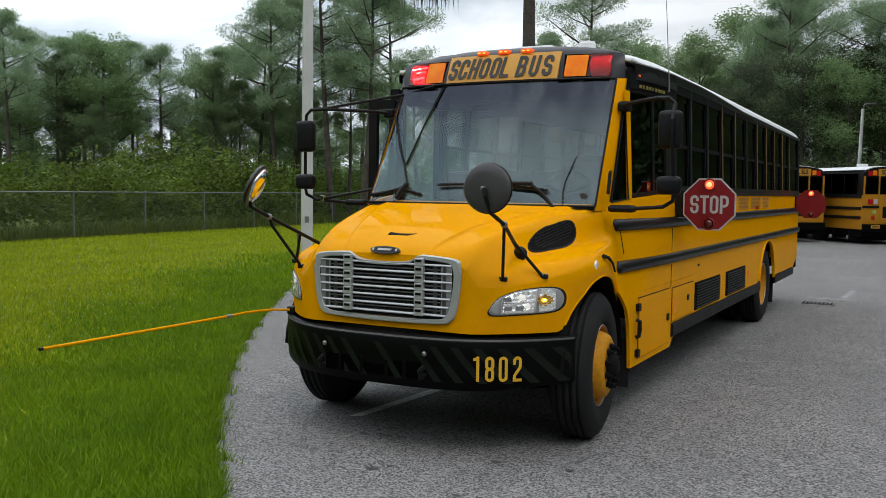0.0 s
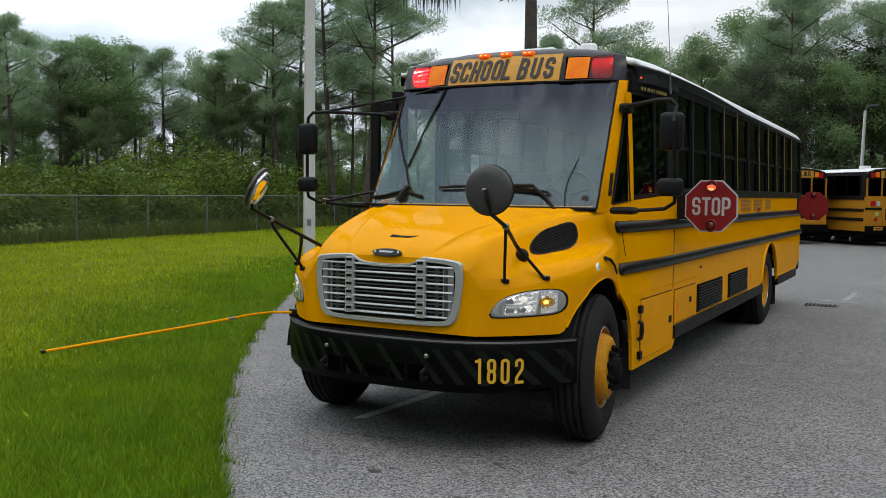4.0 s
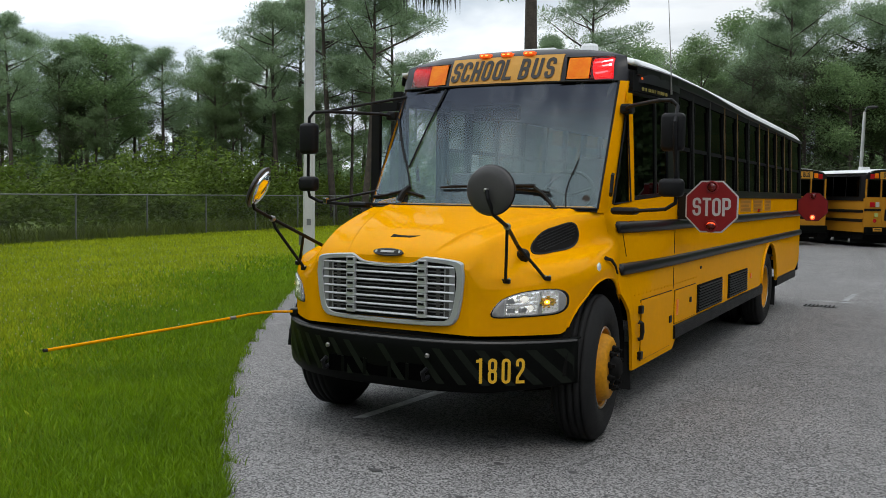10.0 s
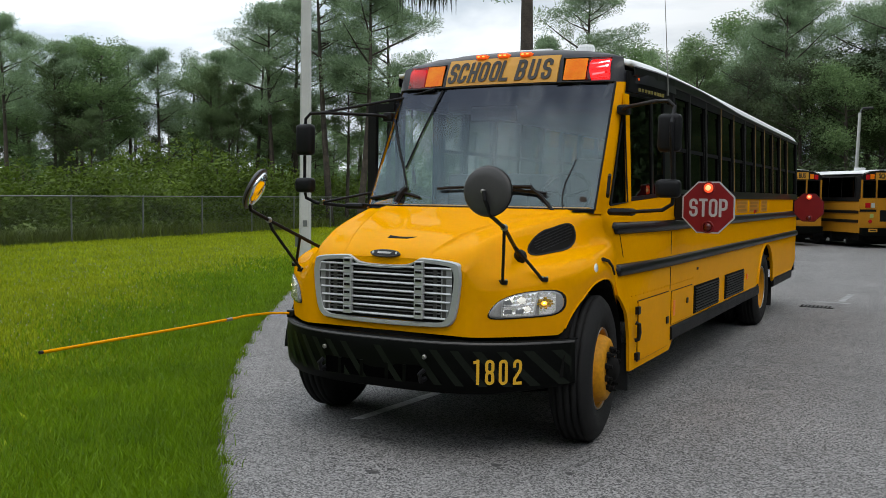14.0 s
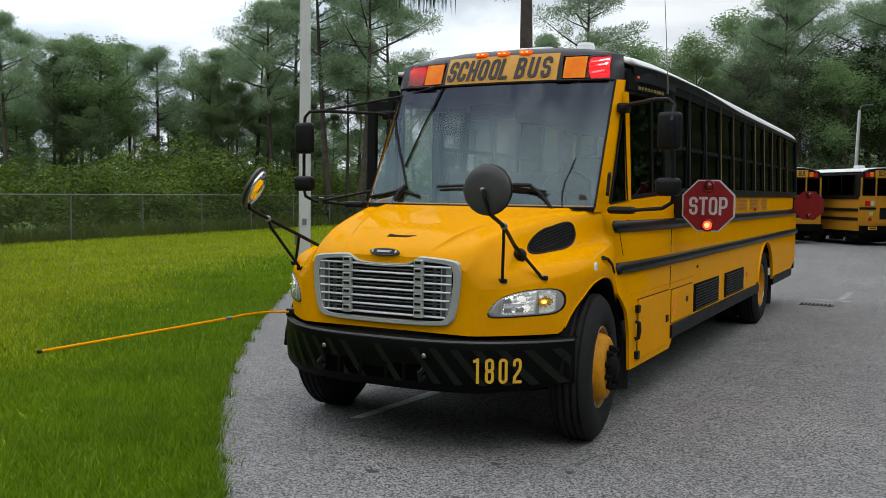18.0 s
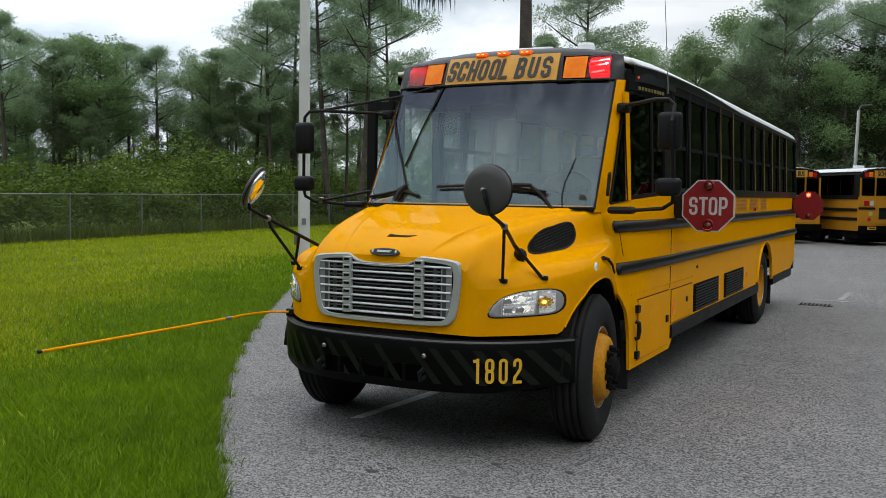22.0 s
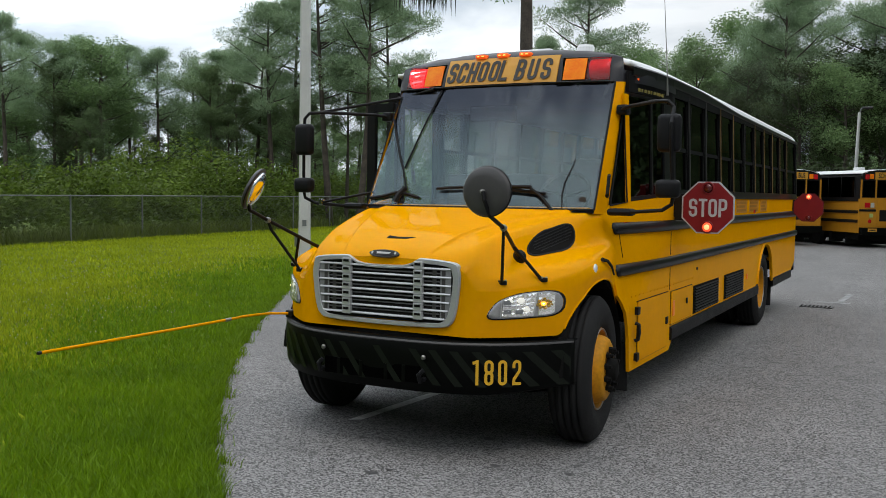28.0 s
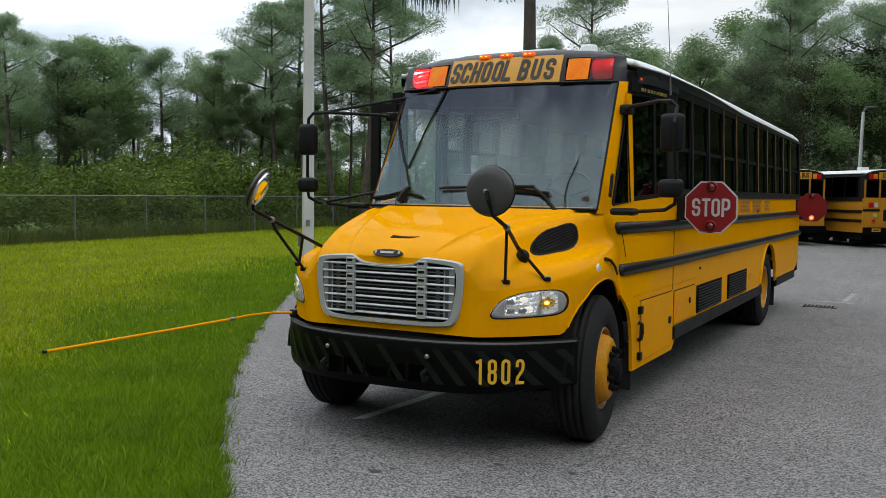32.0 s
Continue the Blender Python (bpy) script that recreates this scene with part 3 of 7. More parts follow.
def edge_x(y):
    return float(np.interp(y, [p[1] for p in EDGE], [p[0] for p in EDGE]))


ground_v = [(x, y, 0.0) for y in (-2500, -60, -20, 0, 20, 50, 100, 2500) for x in (-2500, -100, -40, -20, 0, 20, 60, 2500)]
ground_f = [(j * 8 + i, j * 8 + i + 1, (j + 1) * 8 + i + 1, (j + 1) * 8 + i) for j in range(7) for i in range(7)]
ground_v = [(x, y, -0.03) for x, y, z in ground_v]
tagged(raw("ground", ground_v, ground_f, M_SOIL), "green turf ground reaching to the woods", "ground", kind="structure")
rows, rnd = [], random.Random(4)
for y in list(np.arange(-9, 12, 0.16)) + list(np.arange(12, 48, 1.0)):
    x = edge_x(y) + rnd.uniform(-0.03, 0.03)
    rows.append([(x - 0.02, y, -0.03), (x, y, 0.0), (x + 0.5, y, 0.0), (x + 4, y, 0.0), (60.0, y, 0.0)])
road = tagged(finish("road", sheet(bmesh.new(), rows), M_ASPHALT), "worn grey asphalt parking lot with speckled aggregate", "asphalt lot", kind="structure")
raw("road_apron", [(3.4, -9, -0.004), (60, -9, -0.004), (60, -60, -0.004), (3.4, -60, -0.004)], [(0, 1, 2, 3)], M_ASPHALT, road)


def paint(name, pts, material, label, category, lift=0.004):
    ob = raw(name, [(x, y, lift) for x, y in pts] , [tuple(range(len(pts)))], material)
    return tagged(ob, label, category, kind="structure")


paint("line_marking", [(-0.69, 0.64), (-0.60, 0.70), (-0.46, 2.6), (-0.57, 2.6)], M_LINE, "worn white parking line painted on the asphalt", "road marking")
paint("line_marking", [(1.30, 11.72), (2.05, 11.70), (2.08, 11.82), (1.30, 11.84)], M_FAINT, "faded white paint patch on the asphalt", "road marking")
paint("line_marking", [(1.85, 12.0), (1.95, 12.0), (2.0, 13.4), (1.9, 13.4)], M_FAINT, "faded white paint patch on the asphalt", "road marking")
for (sx, sy), rx, ry in (((-0.30, 0.26), .05, .03), ((-0.13, 0.30), .06, .025), ((0.50, 0.70), .06, .04), ((0.82, 0.12), .05, .035), ((0.20, -0.42), .07, .03), ((0.27, -0.31), .04, .02), ((-0.18, -0.30), .03, .02),
                         ((1.3, 0.2), .04, .03), ((0.9, -0.6), .04, .02)):
    paint("oil_spot", [(sx + 0.75 * rx * (1 + 0.25 * math.sin(3 * a)) * math.cos(a), sy + ry * (1 + 0.2 * math.cos(2 * a + 1)) * math.sin(a)) for a in np.linspace(0, 2 * math.pi, 14, endpoint=False)], M_TAR, "small dark oil spot on the asphalt", "stain")
grate = tagged(finish("storm_grate", boxed(1.37, 1.88, 10.80, 11.06, 0.0, 0.012, 0.003), M_GREYPL), "dark iron drain grate set in the asphalt", "drain", kind="structure")
for i in range(8):
    part("grate_bar", boxed(1.385 + 0.061 * i, 1.41 + 0.061 * i, 10.82, 11.04, 0.010, 0.018), M_DARK, grate)

rk = random.Random(8)
for trail in (((1.02, 3.76), (1.43, 3.21), (1.80, 2.90), (2.10, 2.50)), ((2.30, 2.22), (2.46, 2.08), (2.71, 1.95), (3.03, 1.60), (3.5, 1.2))):
    left_, right_ = [], []
    for (xa, ya), (xb, yb) in zip(trail, trail[1:]):
        for k in range(9):
            f = k / 9
            x, y = xa + (xb - xa) * f + rk.gauss(0, 0.012), ya + (yb - ya) * f + rk.gauss(0, 0.012)
            wd = rk.uniform(0.0003, 0.0026)
            left_.append((x - wd, y - wd))
            right_.append((x + wd, y + wd))
    n = len(left_)
    ob = raw("crack", [(x, y, 0.0035) for x, y in left_ + right_], [(i, i + 1, n + i + 1, n + i) for i in range(n - 1)], M_TAR)
    tagged(ob, "thin dark crack running through the worn asphalt", "crack", kind="structure")

# ---- chain-link fence ----
F0, F1 = Vector((-19.6, -6.0, 0)), Vector((-25.6, 50.0, 0))
f_len = (F1 - F0).length
f_dir = (F1 - F0) / f_len
F_H = 1.53
fence = thing("chain_link_fence", "grey chain-link fence with steel posts along the woods", "fence", at=(0, 0, 0))
n_post = int(f_len / 3.5)
post_mesh = None
for i in range(n_post + 1):
    p = F0 + f_dir * (3.5 * i + 0.87)
    if post_mesh is None:
        ob = part("post", lathe(bmesh.new(), [(0.030, -0.05), (0.030, F_H), (0.034, F_H), (0.030, F_H + 0.03), (0.004, F_H + 0.05)], None, 10), M_GALV, fence)
        post_mesh = ob.data
    else:
        ob = new("post", post_mesh)
        ob.parent = fence
    ob.location = p
part("top_rail", tubed([F0 + Vector((0, 0, F_H)), F1 + Vector((0, 0, F_H))], 0.021, 8), M_GALV, fence)
fv, ff = [], []
side = Vector((f_dir.y, -f_dir.x, 0)) * 0.0025
for k in range(int(f_len / 0.09)):
    for sg in (1, -1):
        a = F0 + f_dir * (0.09 * k) + Vector((0, 0, 0.02))
        b = a + f_dir * (sg * F_H * 0.8) + Vector((0, 0, F_H - 0.02))
        u = (b - a).normalized().cross(Vector((f_dir.y, -f_dir.x, 0))) * 0.0022
        i = len(fv)
        fv += [a + u, a - u, b - u, b + u]
        ff.append((i, i + 1, i + 2, i + 3))
tagged(raw("wire_mesh", fv, ff, M_GALV, fence), kind="stuff")

# ---- lamp poles ----
px, py = spot(36.72, 22.5)
pole = thing("light_pole", "pale square concrete light pole standing on the grass", "light pole", at=(px, py, 0))
turn = pose(0, 0, 0, 0, 0, 35)
bm = bmesh.new()
q = [[bm.verts.new(turn @ Vector((sx * w, sy * w, z))) for sx, sy in ((-1, -.7), (-.7, -1), (.7, -1), (1, -.7), (1, .7), (.7, 1), (-.7, 1), (-1, .7))] for w, z in ((0.145, -0.1), (0.143, 0.5), (0.105, 9.5))]
for a, b in zip(q, q[1:]):
    for i in range(8):
        bm.faces.new((a[i], a[(i + 1) % 8], b[(i + 1) % 8], b[i]))
bm.faces.new(q[-1])
part("shaft", bm, M_CONCRETE, pole, "pale concrete shaft")
part("junction_box", boxed(-0.20, -0.13, -0.14, -0.02, 0.45, 0.75, 0.01), M_GALV, pole, "grey electrical box")
part("hand_hole", box(bmesh.new(), -0.05, 0.05, -0.156, -0.13, 0.95, 1.1, 0.005, turn), M_GALV, pole)
part("lamp_arm", tubed([(0, 0, 9.3), (0.6, -0.4, 9.5), (1.3, -0.9, 9.5)], 0.04, 8), M_GALV, pole)
part("lamp_head", boxed(1.1, 1.7, -1.2, -0.8, 9.42, 9.56, 0.04), M_GREYPL, pole)
px, py = spot(4.15, 46.0)
pole2 = thing("light_pole", "slim pale light pole with a cobra-head lamp behind parked buses", "light pole", at=(px, py, 0))
part("shaft", tubed([(0, 0, -0.1), (0, 0, 3), (0.06, 0, 5.7)], [0.085, 0.08, 0.065], 10), M_CONCRETE, pole2, "pale shaft")
part("lamp_arm", tubed([(0.06, 0, 5.65), (0.12, 0, 5.85), (0.35, 0, 5.92)], 0.035, 8), M_GALV, pole2)
part("lamp_head", boxed(0.15, 0.62, -0.13, 0.13, 5.85, 5.95, 0.04), M_GREYPL, pole2, "grey lamp head")



# ---- the school bus: front at y = 0, its tail towards +y, driver's side at +x ----
from mathutils.bvhtree import BVHTree

YF, WB, TAIL = 1.07, 7.11, 11.2
bus = thing("school_bus", "yellow school bus, black rails, white roof, parked on the asphalt", "bus")


def clamp01(v):
    return max(0.0, min(1.0, v))


def hw(y, z):
    """Half width of the body: the front corners taper, the upper walls lean in."""
    t = clamp01((2.9 - y) / 1.4)
    return 1.22 - 0.20 * t ** 1.6 * clamp01((z - 0.9) / 0.8) - 0.035 * clamp01((z - 1.8) / 0.9)


def spline(pts, n):
    """Catmull-Rom through points, n steps in each span."""
    P = [np.array(p, float) for p in pts]
    P = [2 * P[0] - P[1]] + P + [2 * P[-1] - P[-2]]
    out = []
    for i in range(1, len(P) - 2):
        a, b, c, d = P[i - 1], P[i], P[i + 1], P[i + 2]
        for k in range(n):
            t = k / n
            out.append(0.5 * (2 * b + (c - a) * t + (2 * a - 5 * b + 4 * c - d) * t * t + (3 * b - a - 3 * c + d) * t ** 3))
    out.append(P[-2])
    return out


# hood: y, half width of the bonnet, its crown, half width over the fenders, fender crest
HOOD = [
    (0.040, 0.600, 1.345, 0.615, 1.225), (0.0445, 0.602, 1.351, 0.645, 1.222), (0.058, 0.606, 1.366, 0.683, 1.213), (0.078, 0.612, 1.384, 0.717, 1.205),
    (0.125, 0.620, 1.415, 0.775, 1.200), (0.200, 0.636, 1.452, 0.862, 1.205), (0.290, 0.660, 1.490, 0.955, 1.220),
    (0.400, 0.692, 1.527, 1.050, 1.248), (0.460, 0.710, 1.541, 1.093, 1.263), (0.520, 0.730, 1.555, 1.128, 1.278), (0.720, 0.790, 1.592, 1.190, 1.308),
    (1.000, 0.870, 1.635, 1.210, 1.335), (1.250, 0.950, 1.665, 1.202, 1.355), (1.450, 1.020, 1.680, 1.170, 1.375), (1.720, 1.060, 1.690, 1.110, 1.39)]
ARCH_R, HUB_Z = 0.655, 0.53


def hood_bottom(y):
    d = ARCH_R ** 2 - (y - YF) ** 2
    return max(0.845, HUB_Z + math.sqrt(d)) if d > 0 else 0.845


def hood_section(y):
    wh, zh, w, zf = lerp_table(HOOD, y)
    zb = min(hood_bottom(y), zf - 0.06)
    ck = float(np.interp(y, [0.1, 0.2, 1.2], [0.56, 0.60, 0.82]))      # the raised middle ends in a crease that widens to the rear
    hollow = clamp01((y - 0.2) / 0.35) * clamp01((1.62 - y) / 0.3)             # a valley between the bonnet and the fender
    sh = 0.07 - 0.03 * clamp01((y - 0.06) / 0.14)
    dip = 0.016 * clamp01((y - 0.05) / 0.2)
    side = [(0, zh), (0.45 * ck * wh, zh - 0.001), ((ck - 0.07) * wh, zh - 0.002), (ck * wh, zh - 0.001), ((ck + 0.045) * wh, zh - 0.004 - dip), ((0.45 * ck + 0.55) * wh, zh - 0.012 - dip), (wh, zh - sh),
            (wh + (0.40 - 0.09 * hollow) * (w - wh), zh - sh + (0.54 + 0.20 * hollow) * (zf - zh + sh)), (wh + 0.74 * (w - wh), zf + 0.03 - 0.05 * clamp01((0.16 - y) / 0.12)), (w - min(0.025, 0.10 * (w - wh)), zf - 0.02 - 0.03 * clamp01((0.16 - y) / 0.12)), (w, zf - 0.075),
            (w + 0.004, zf - 0.075 + 0.5 * (zb - zf + 0.075)), (w, zb)]
    half = spline(side, 4)
    full = [(-x, z) for x, z in half[:0:-1]] + [(x, z) for x, z in half]
    crown = 0.10 * clamp01((y - 1.2) / 0.5)          # the rear edge bows forward in the middle
    return [(x, y - crown * (1 - min(1, abs(x)) ** 2), z) for x, z in full]


ys_hood = sorted(set([0.04, 0.046, 0.053, 0.062, 0.07, 0.09, 0.11, 0.14, 0.17, 0.21, 0.25, 0.30] + [0.33 + 0.035 * i for i in range(41)]))
ys_hood = [y for y in ys_hood if y < 1.72] + [1.72]
hood_rows = [hood_section(y) for y in ys_hood]
hv = [p for r in hood_rows for p in r]
NH = len(hood_rows[0])
hf = [(j * NH + i, j * NH + i + 1, (j + 1) * NH + i + 1, (j + 1) * NH + i) for j in range(len(hood_rows) - 1) for i in range(NH - 1)]
hood_bvh = BVHTree.FromPolygons([Vector(p) for p in hv], hf)
hood = raw("hood", hv, hf, M_YELLOW, bus, "sculpted yellow bonnet with rounded fenders", smooth=True)


nose = [(x, y, z) for x, y, z in hood_rows[0]]
raw("nose_panel", nose, [(i, i + 1, NH - 2 - i, NH - 1 - i) for i in range(NH // 2)], M_YELLOW, hood)


def draped(outline, m, way, offset, bvh, rings=6, fine=2, rim=0.02):
    """A patch that lies on a surface: the outline, in the plane m, is thrown along way, and lifted by offset. Its rim goes back to the surface."""
    pts = []
    k = len(outline)
    for i in range(k):
        a, b = Vector(outline[i]), Vector(outline[(i + 1) % k])
        pts += [a.lerp(b, j / fine) for j in range(fine)]
    c = sum(pts, Vector((0, 0))) / len(pts)
    way = Vector(way).normalized()
    bm = bmesh.new()

    def land(p, up):
        o = m @ Vector((p.x, p.y, 0))
        hit = bvh.ray_cast(o, way)
        return (hit[0] if hit[0] is not None else o + way) - way * up
    mid = bm.verts.new(land(c, offset))
    prev = None
    for r in range(1, rings + 2):
        f = min(1.0, r / rings)
        up = offset if r <= rings else offset - rim
        ring = [bm.verts.new(land(c.lerp(p, f), up)) for p in pts]
        n = len(ring)
        for i in range(n):
            if prev is None:
                bm.faces.new((mid, ring[i], ring[(i + 1) % n]))
            else:
                bm.faces.new((prev[i], ring[i], ring[(i + 1) % n], prev[(i + 1) % n]))
        prev = ring
    return bm


FACE = Matrix(((1, 0, 0, 0), (0, 0, -1, -1.0), (0, 1, 0, 0), (0, 0, 0, 1)))     # outline x, y -> x, z on the plane y = -1

# headlamps
HEAD = [(0.727, 0.990), (0.748, 1.035), (0.797, 1.092), (0.90, 1.135), (1.02, 1.152), (1.095, 1.148), (1.132, 1.12), (1.142, 1.07), (1.132, 1.015), (1.09, 0.982), (1.00, 0.972), (0.86, 0.965), (0.775, 0.963), (0.738, 0.970)]
HEAD = [(1.134 - (1.142 - x) * 0.925, z) for x, z in HEAD]
HEAD = [tuple(p) for p in spline(HEAD + HEAD[:1], 3)][:-1]
def lamp_low(x):
    return float(np.interp(x, [0.80, 0.86, 1.0, 1.10, 1.13], [0.985, 0.980, 0.985, 0.995, 1.02]))


def lamp_high(x):
    return float(np.interp(x, [0.80, 0.85, 0.92, 1.02, 1.10, 1.13], [1.045, 1.085, 1.120, 1.138, 1.134, 1.11]))


for s in (1, -1):
    lamp = part("headlight", draped([(x * s, z) for x, z in HEAD], FACE, (0, 1, 0), 0.004, hood_bvh, rim=0.03), M_PLASTIC, bus, "clear headlight with lit amber turn lamp", True)
    inner = [((x - 0.926) * 0.95 * s + 0.926 * s, (z - 1.06) * 0.92 + 1.06) for x, z in HEAD]
    part("bezel", draped(inner, FACE, (0, 1, 0), 0.007, hood_bvh, rim=0.004), M_BEZEL, lamp, "grey lamp bezel", True)

    def skin(x, z, lift):
        return hood_bvh.ray_cast(Vector(((x - 0.024) * s, -1, z)), Vector((0, 1, 0)))[0] - Vector((0, lift, 0))
    # faceted chrome: small four-sided pyramids, most of them leaning to the sky
    rl = random.Random(7)
    for name, x0, x1, nx, nz, material in (("reflector", 0.858, 1.022, 7, 5, M_FACET), ("turn_reflector", 1.036, 1.114, 4, 5, M_FACET)):
        bm = bmesh.new()
        for i in range(nx):
            for j in range(nz):
                xa, xb = x0 + (x1 - x0) * i / nx, x0 + (x1 - x0) * (i + 1) / nx
                q = []
                for xx, f in ((xa, j), (xb, j), (xb, j + 1), (xa, j + 1)):
                    lo, hi = lamp_low(xx), lamp_high(xx)
                    q.append((xx + (0.012 * (f / nz - 0.5) if name == "reflector" else 0), lo + (hi - lo) * f / nz))
                cx = sum(p[0] for p in q) / 4 + rl.uniform(-0.25, 0.25) * (xb - xa)
                cz = sum(p[1] for p in q) / 4 + rl.uniform(-0.15, 0.35) * (q[3][1] - q[0][1])
                ring = [bm.verts.new(skin(a, b, 0.009)) for a, b in q]
                tip = bm.verts.new(skin(cx, cz, 0.009 + rl.uniform(0.002, 0.015)))
                for k in range(4):
                    bm.faces.new((ring[k], ring[(k + 1) % 4], tip))
        part(name, bm, material, lamp, "bright faceted chrome reflector")
    for cx, cz in ((0.885, 1.075), (0.885, 1.015), (0.945, 1.015)):
        part("lamp_window", draped([((cx - 0.024 + dx) * s, cz + dz) for dx, dz in ((-0.018, -0.014), (0.018, -0.014), (0.018, 0.014), (-0.018, 0.014))], FACE, (0, 1, 0), 0.021, hood_bvh, 2, 2, 0.012), M_PANEL, lamp)
    def disc(cx, cz, r, lift):
        """A small round patch that follows the lamp's surface."""
        bm = bmesh.new()
        hub = bm.verts.new(skin(cx, cz, lift + 0.004))
        k = 18
        rim_v = [bm.verts.new(skin(cx + r * math.cos(2 * math.pi * i / k), cz + r * math.sin(2 * math.pi * i / k), lift)) for i in range(k)]
        for i in range(k):
            bm.faces.new((hub, rim_v[i], rim_v[(i + 1) % k]))
        return bm
    for r0, cx, cz in ((0.019, 0.955, 1.088), (0.015, 0.985, 1.030), (0.010, 0.905, 1.085)):
        part("bulb_bowl", disc(cx, cz, r0, 0.019), M_LOWBEAM, lamp, "lit headlamp bowl")
    bm = bmesh.new()
    for i in range(-3, 3):                         # amber facets that scatter the lamp's light
        for j in range(-3, 3):
            cx, cz = 1.066 + 0.0135 * (i + 0.5) + rl.uniform(-0.003, 0.003), 1.066 + 0.0135 * (j + 0.5) + rl.uniform(-0.003, 0.003)
            if math.hypot(cx - 1.066, cz - 1.066) > 0.043 * rl.uniform(0.75, 1.0):
                continue
            k = rl.uniform(0.005, 0.0085)
            ring = [bm.verts.new(skin(cx + a * k, cz + b * k, 0.021)) for a, b in ((-1, -1), (1, -1), (1, 1), (-1, 1))]
            tip = bm.verts.new(skin(cx + rl.uniform(-k, k) * 0.5, cz + rl.uniform(-k, k) * 0.5, 0.021 + rl.uniform(0.002, 0.006)))
            for q in range(4):
                bm.faces.new((ring[q], ring[(q + 1) % 4], tip))
    part("amber_bowl", bm, M_AMBERFACET, lamp, "amber faceted bowl")
    part("amber_glow", disc(1.066, 1.066, 0.014, 0.0255), M_TURN, lamp, "lit amber lamp")
    part("bulb", disc(1.066, 1.066, 0.007, 0.027), M_LAMPHOT, lamp, "glowing bulb")
    for xa, xb in ((0.851, 0.856), (1.014, 1.039)):
        q = [skin(xa + (xb - xa) * f, lamp_low(xa) + (lamp_high(xb) - lamp_low(xa)) * f, 0.020) for f in (0, 0.33, 0.67, 1)]
        part("divider", tubed(q, 0.0045, 6), M_SIGNWHITE, lamp)
    q = [skin(x, 1.050 + 0.05 * (x - 0.855), 0.020) for x in (0.857, 0.90, 0.95, 1.01)]
    part("divider", tubed(q, 0.003, 6), M_CHROME, lamp)
    outer = [((x - 0.926) * 0.97 * s + 0.926 * s, (z - 1.06) * 0.95 + 1.06) for x, z in HEAD]
    lens = part("lens", draped(outer, FACE, (0, 1, 0), 0.028, hood_bvh, rim=0.02), M_CLEAR, lamp, "clear curved lens", True)
    lens.visible_shadow = False

# grille
part("radiator", plate(bmesh.new(), [(-0.545, 1.0), (-0.52, 0.925), (0.52, 0.925), (0.545, 1.0), (0.555, 1.27), (0.53, 1.312), (0.30, 1.33), (0.16, 1.285), (-0.16, 1.285), (-0.30, 1.33), (-0.53, 1.312), (-0.555, 1.27)], 0.014, Matrix.Translation((0, 0.0395, 0)) @ FRONT), M_DARK, bus, "dark radiator behind the grille")
grille = part("grille_frame", bmesh.new(), M_SILVER, bus, "silver grey grille with six horizontal bars")
GT = [(-0.582, 1.285), (-0.545, 1.332), (-0.32, 1.352), (-0.27, 1.345), (-0.16, 1.302), (0.16, 1.302), (0.27, 1.345), (0.32, 1.352), (0.545, 1.332), (0.582, 1.285)]
GB = [(0.588, 1.20), (0.565, 1.02), (0.525, 0.925), (0.42, 0.895), (0.0, 0.885), (-0.42, 0.895), (-0.525, 0.925), (-0.565, 1.02), (-0.588, 1.20)]


def ring_frame(outer, shrink_x, shrink_z, zc, y0, depth, bow):
    bm = bmesh.new()
    k = len(outer)
    inn = [(x * shrink_x, zc + (z - zc) * shrink_z) for x, z in outer]

    def at(p, y):
        return bm.verts.new((p[0], y + bow * p[0] ** 2, p[1]))
    levels = []
    for pts, y in ((outer, y0 + depth), (outer, y0 + 0.012), ([(a * 0.985, zc + (b - zc) * 0.975) for a, b in outer], y0),
                   ([(a * 1.02, zc + (b - zc) * 1.03) for a, b in inn], y0), (inn, y0 + 0.015), (inn, y0 + depth)):
        levels.append([at(p, y) for p in pts])
    for a, b in zip(levels, levels[1:]):
        for i in range(k):
            bm.faces.new((a[i], a[(i + 1) % k], b[(i + 1) % k], b[i]))
    return bm


gm = ring_frame([tuple(p) for p in spline(GT + GB + GT[:1], 4)][:-1], 0.90, 0.855, 1.11, 0.012, 0.033, 0.02)
bmesh.ops.recalc_face_normals(gm, faces=gm.faces)
gm.to_mesh(grille.data)
gm.free()
for i in range(7):
    z = 0.952 + i * 0.0555
    wdt = float(np.interp(z, [0.93, 1.02, 1.2, 1.3], [0.475, 0.508, 0.530, 0.520]))
    rows = [[(x, 0.016 + 0.02 * x * x + dy, z + dz) for x in np.linspace(-wdt, wdt, 13)] for dy, dz in ((0.02, 0.010), (0.0, 0.009), (-0.006, 0.0), (0.0, -0.006), (0.02, -0.008))]
    part("bar", sheet(bmesh.new(), rows), M_SILVER, grille, smooth=False)
for x in (-0.285, 0.285):
    for i in range(7):
        z = 0.955 + i * 0.0555
        part("clip", boxed(x - 0.034, x + 0.034, -0.005 + 0.02 * x * x, 0.03, z - 0.012, z + 0.042, 0.004), M_SILVER, grille)
        part("slot", boxed(x - 0.022, x + 0.022, -0.009 + 0.02 * x * x, 0.015, z + 0.016, z + 0.032), M_DARK, grille)
for x in (-0.47, -0.40, 0.40, 0.47):
    part("strut", boxed(x - 0.014, x + 0.014, 0.021, 0.0275, 0.945, 1.29), M_GREYPL, grille)
for s in (1, -1):
    part("side_panel", boxed(min(s * 0.445, s * 0.525), max(s * 0.445, s * 0.525), 0.0215, 0.028, 0.96, 1.295), M_PANEL, grille, "pale grey panel behind the bars")
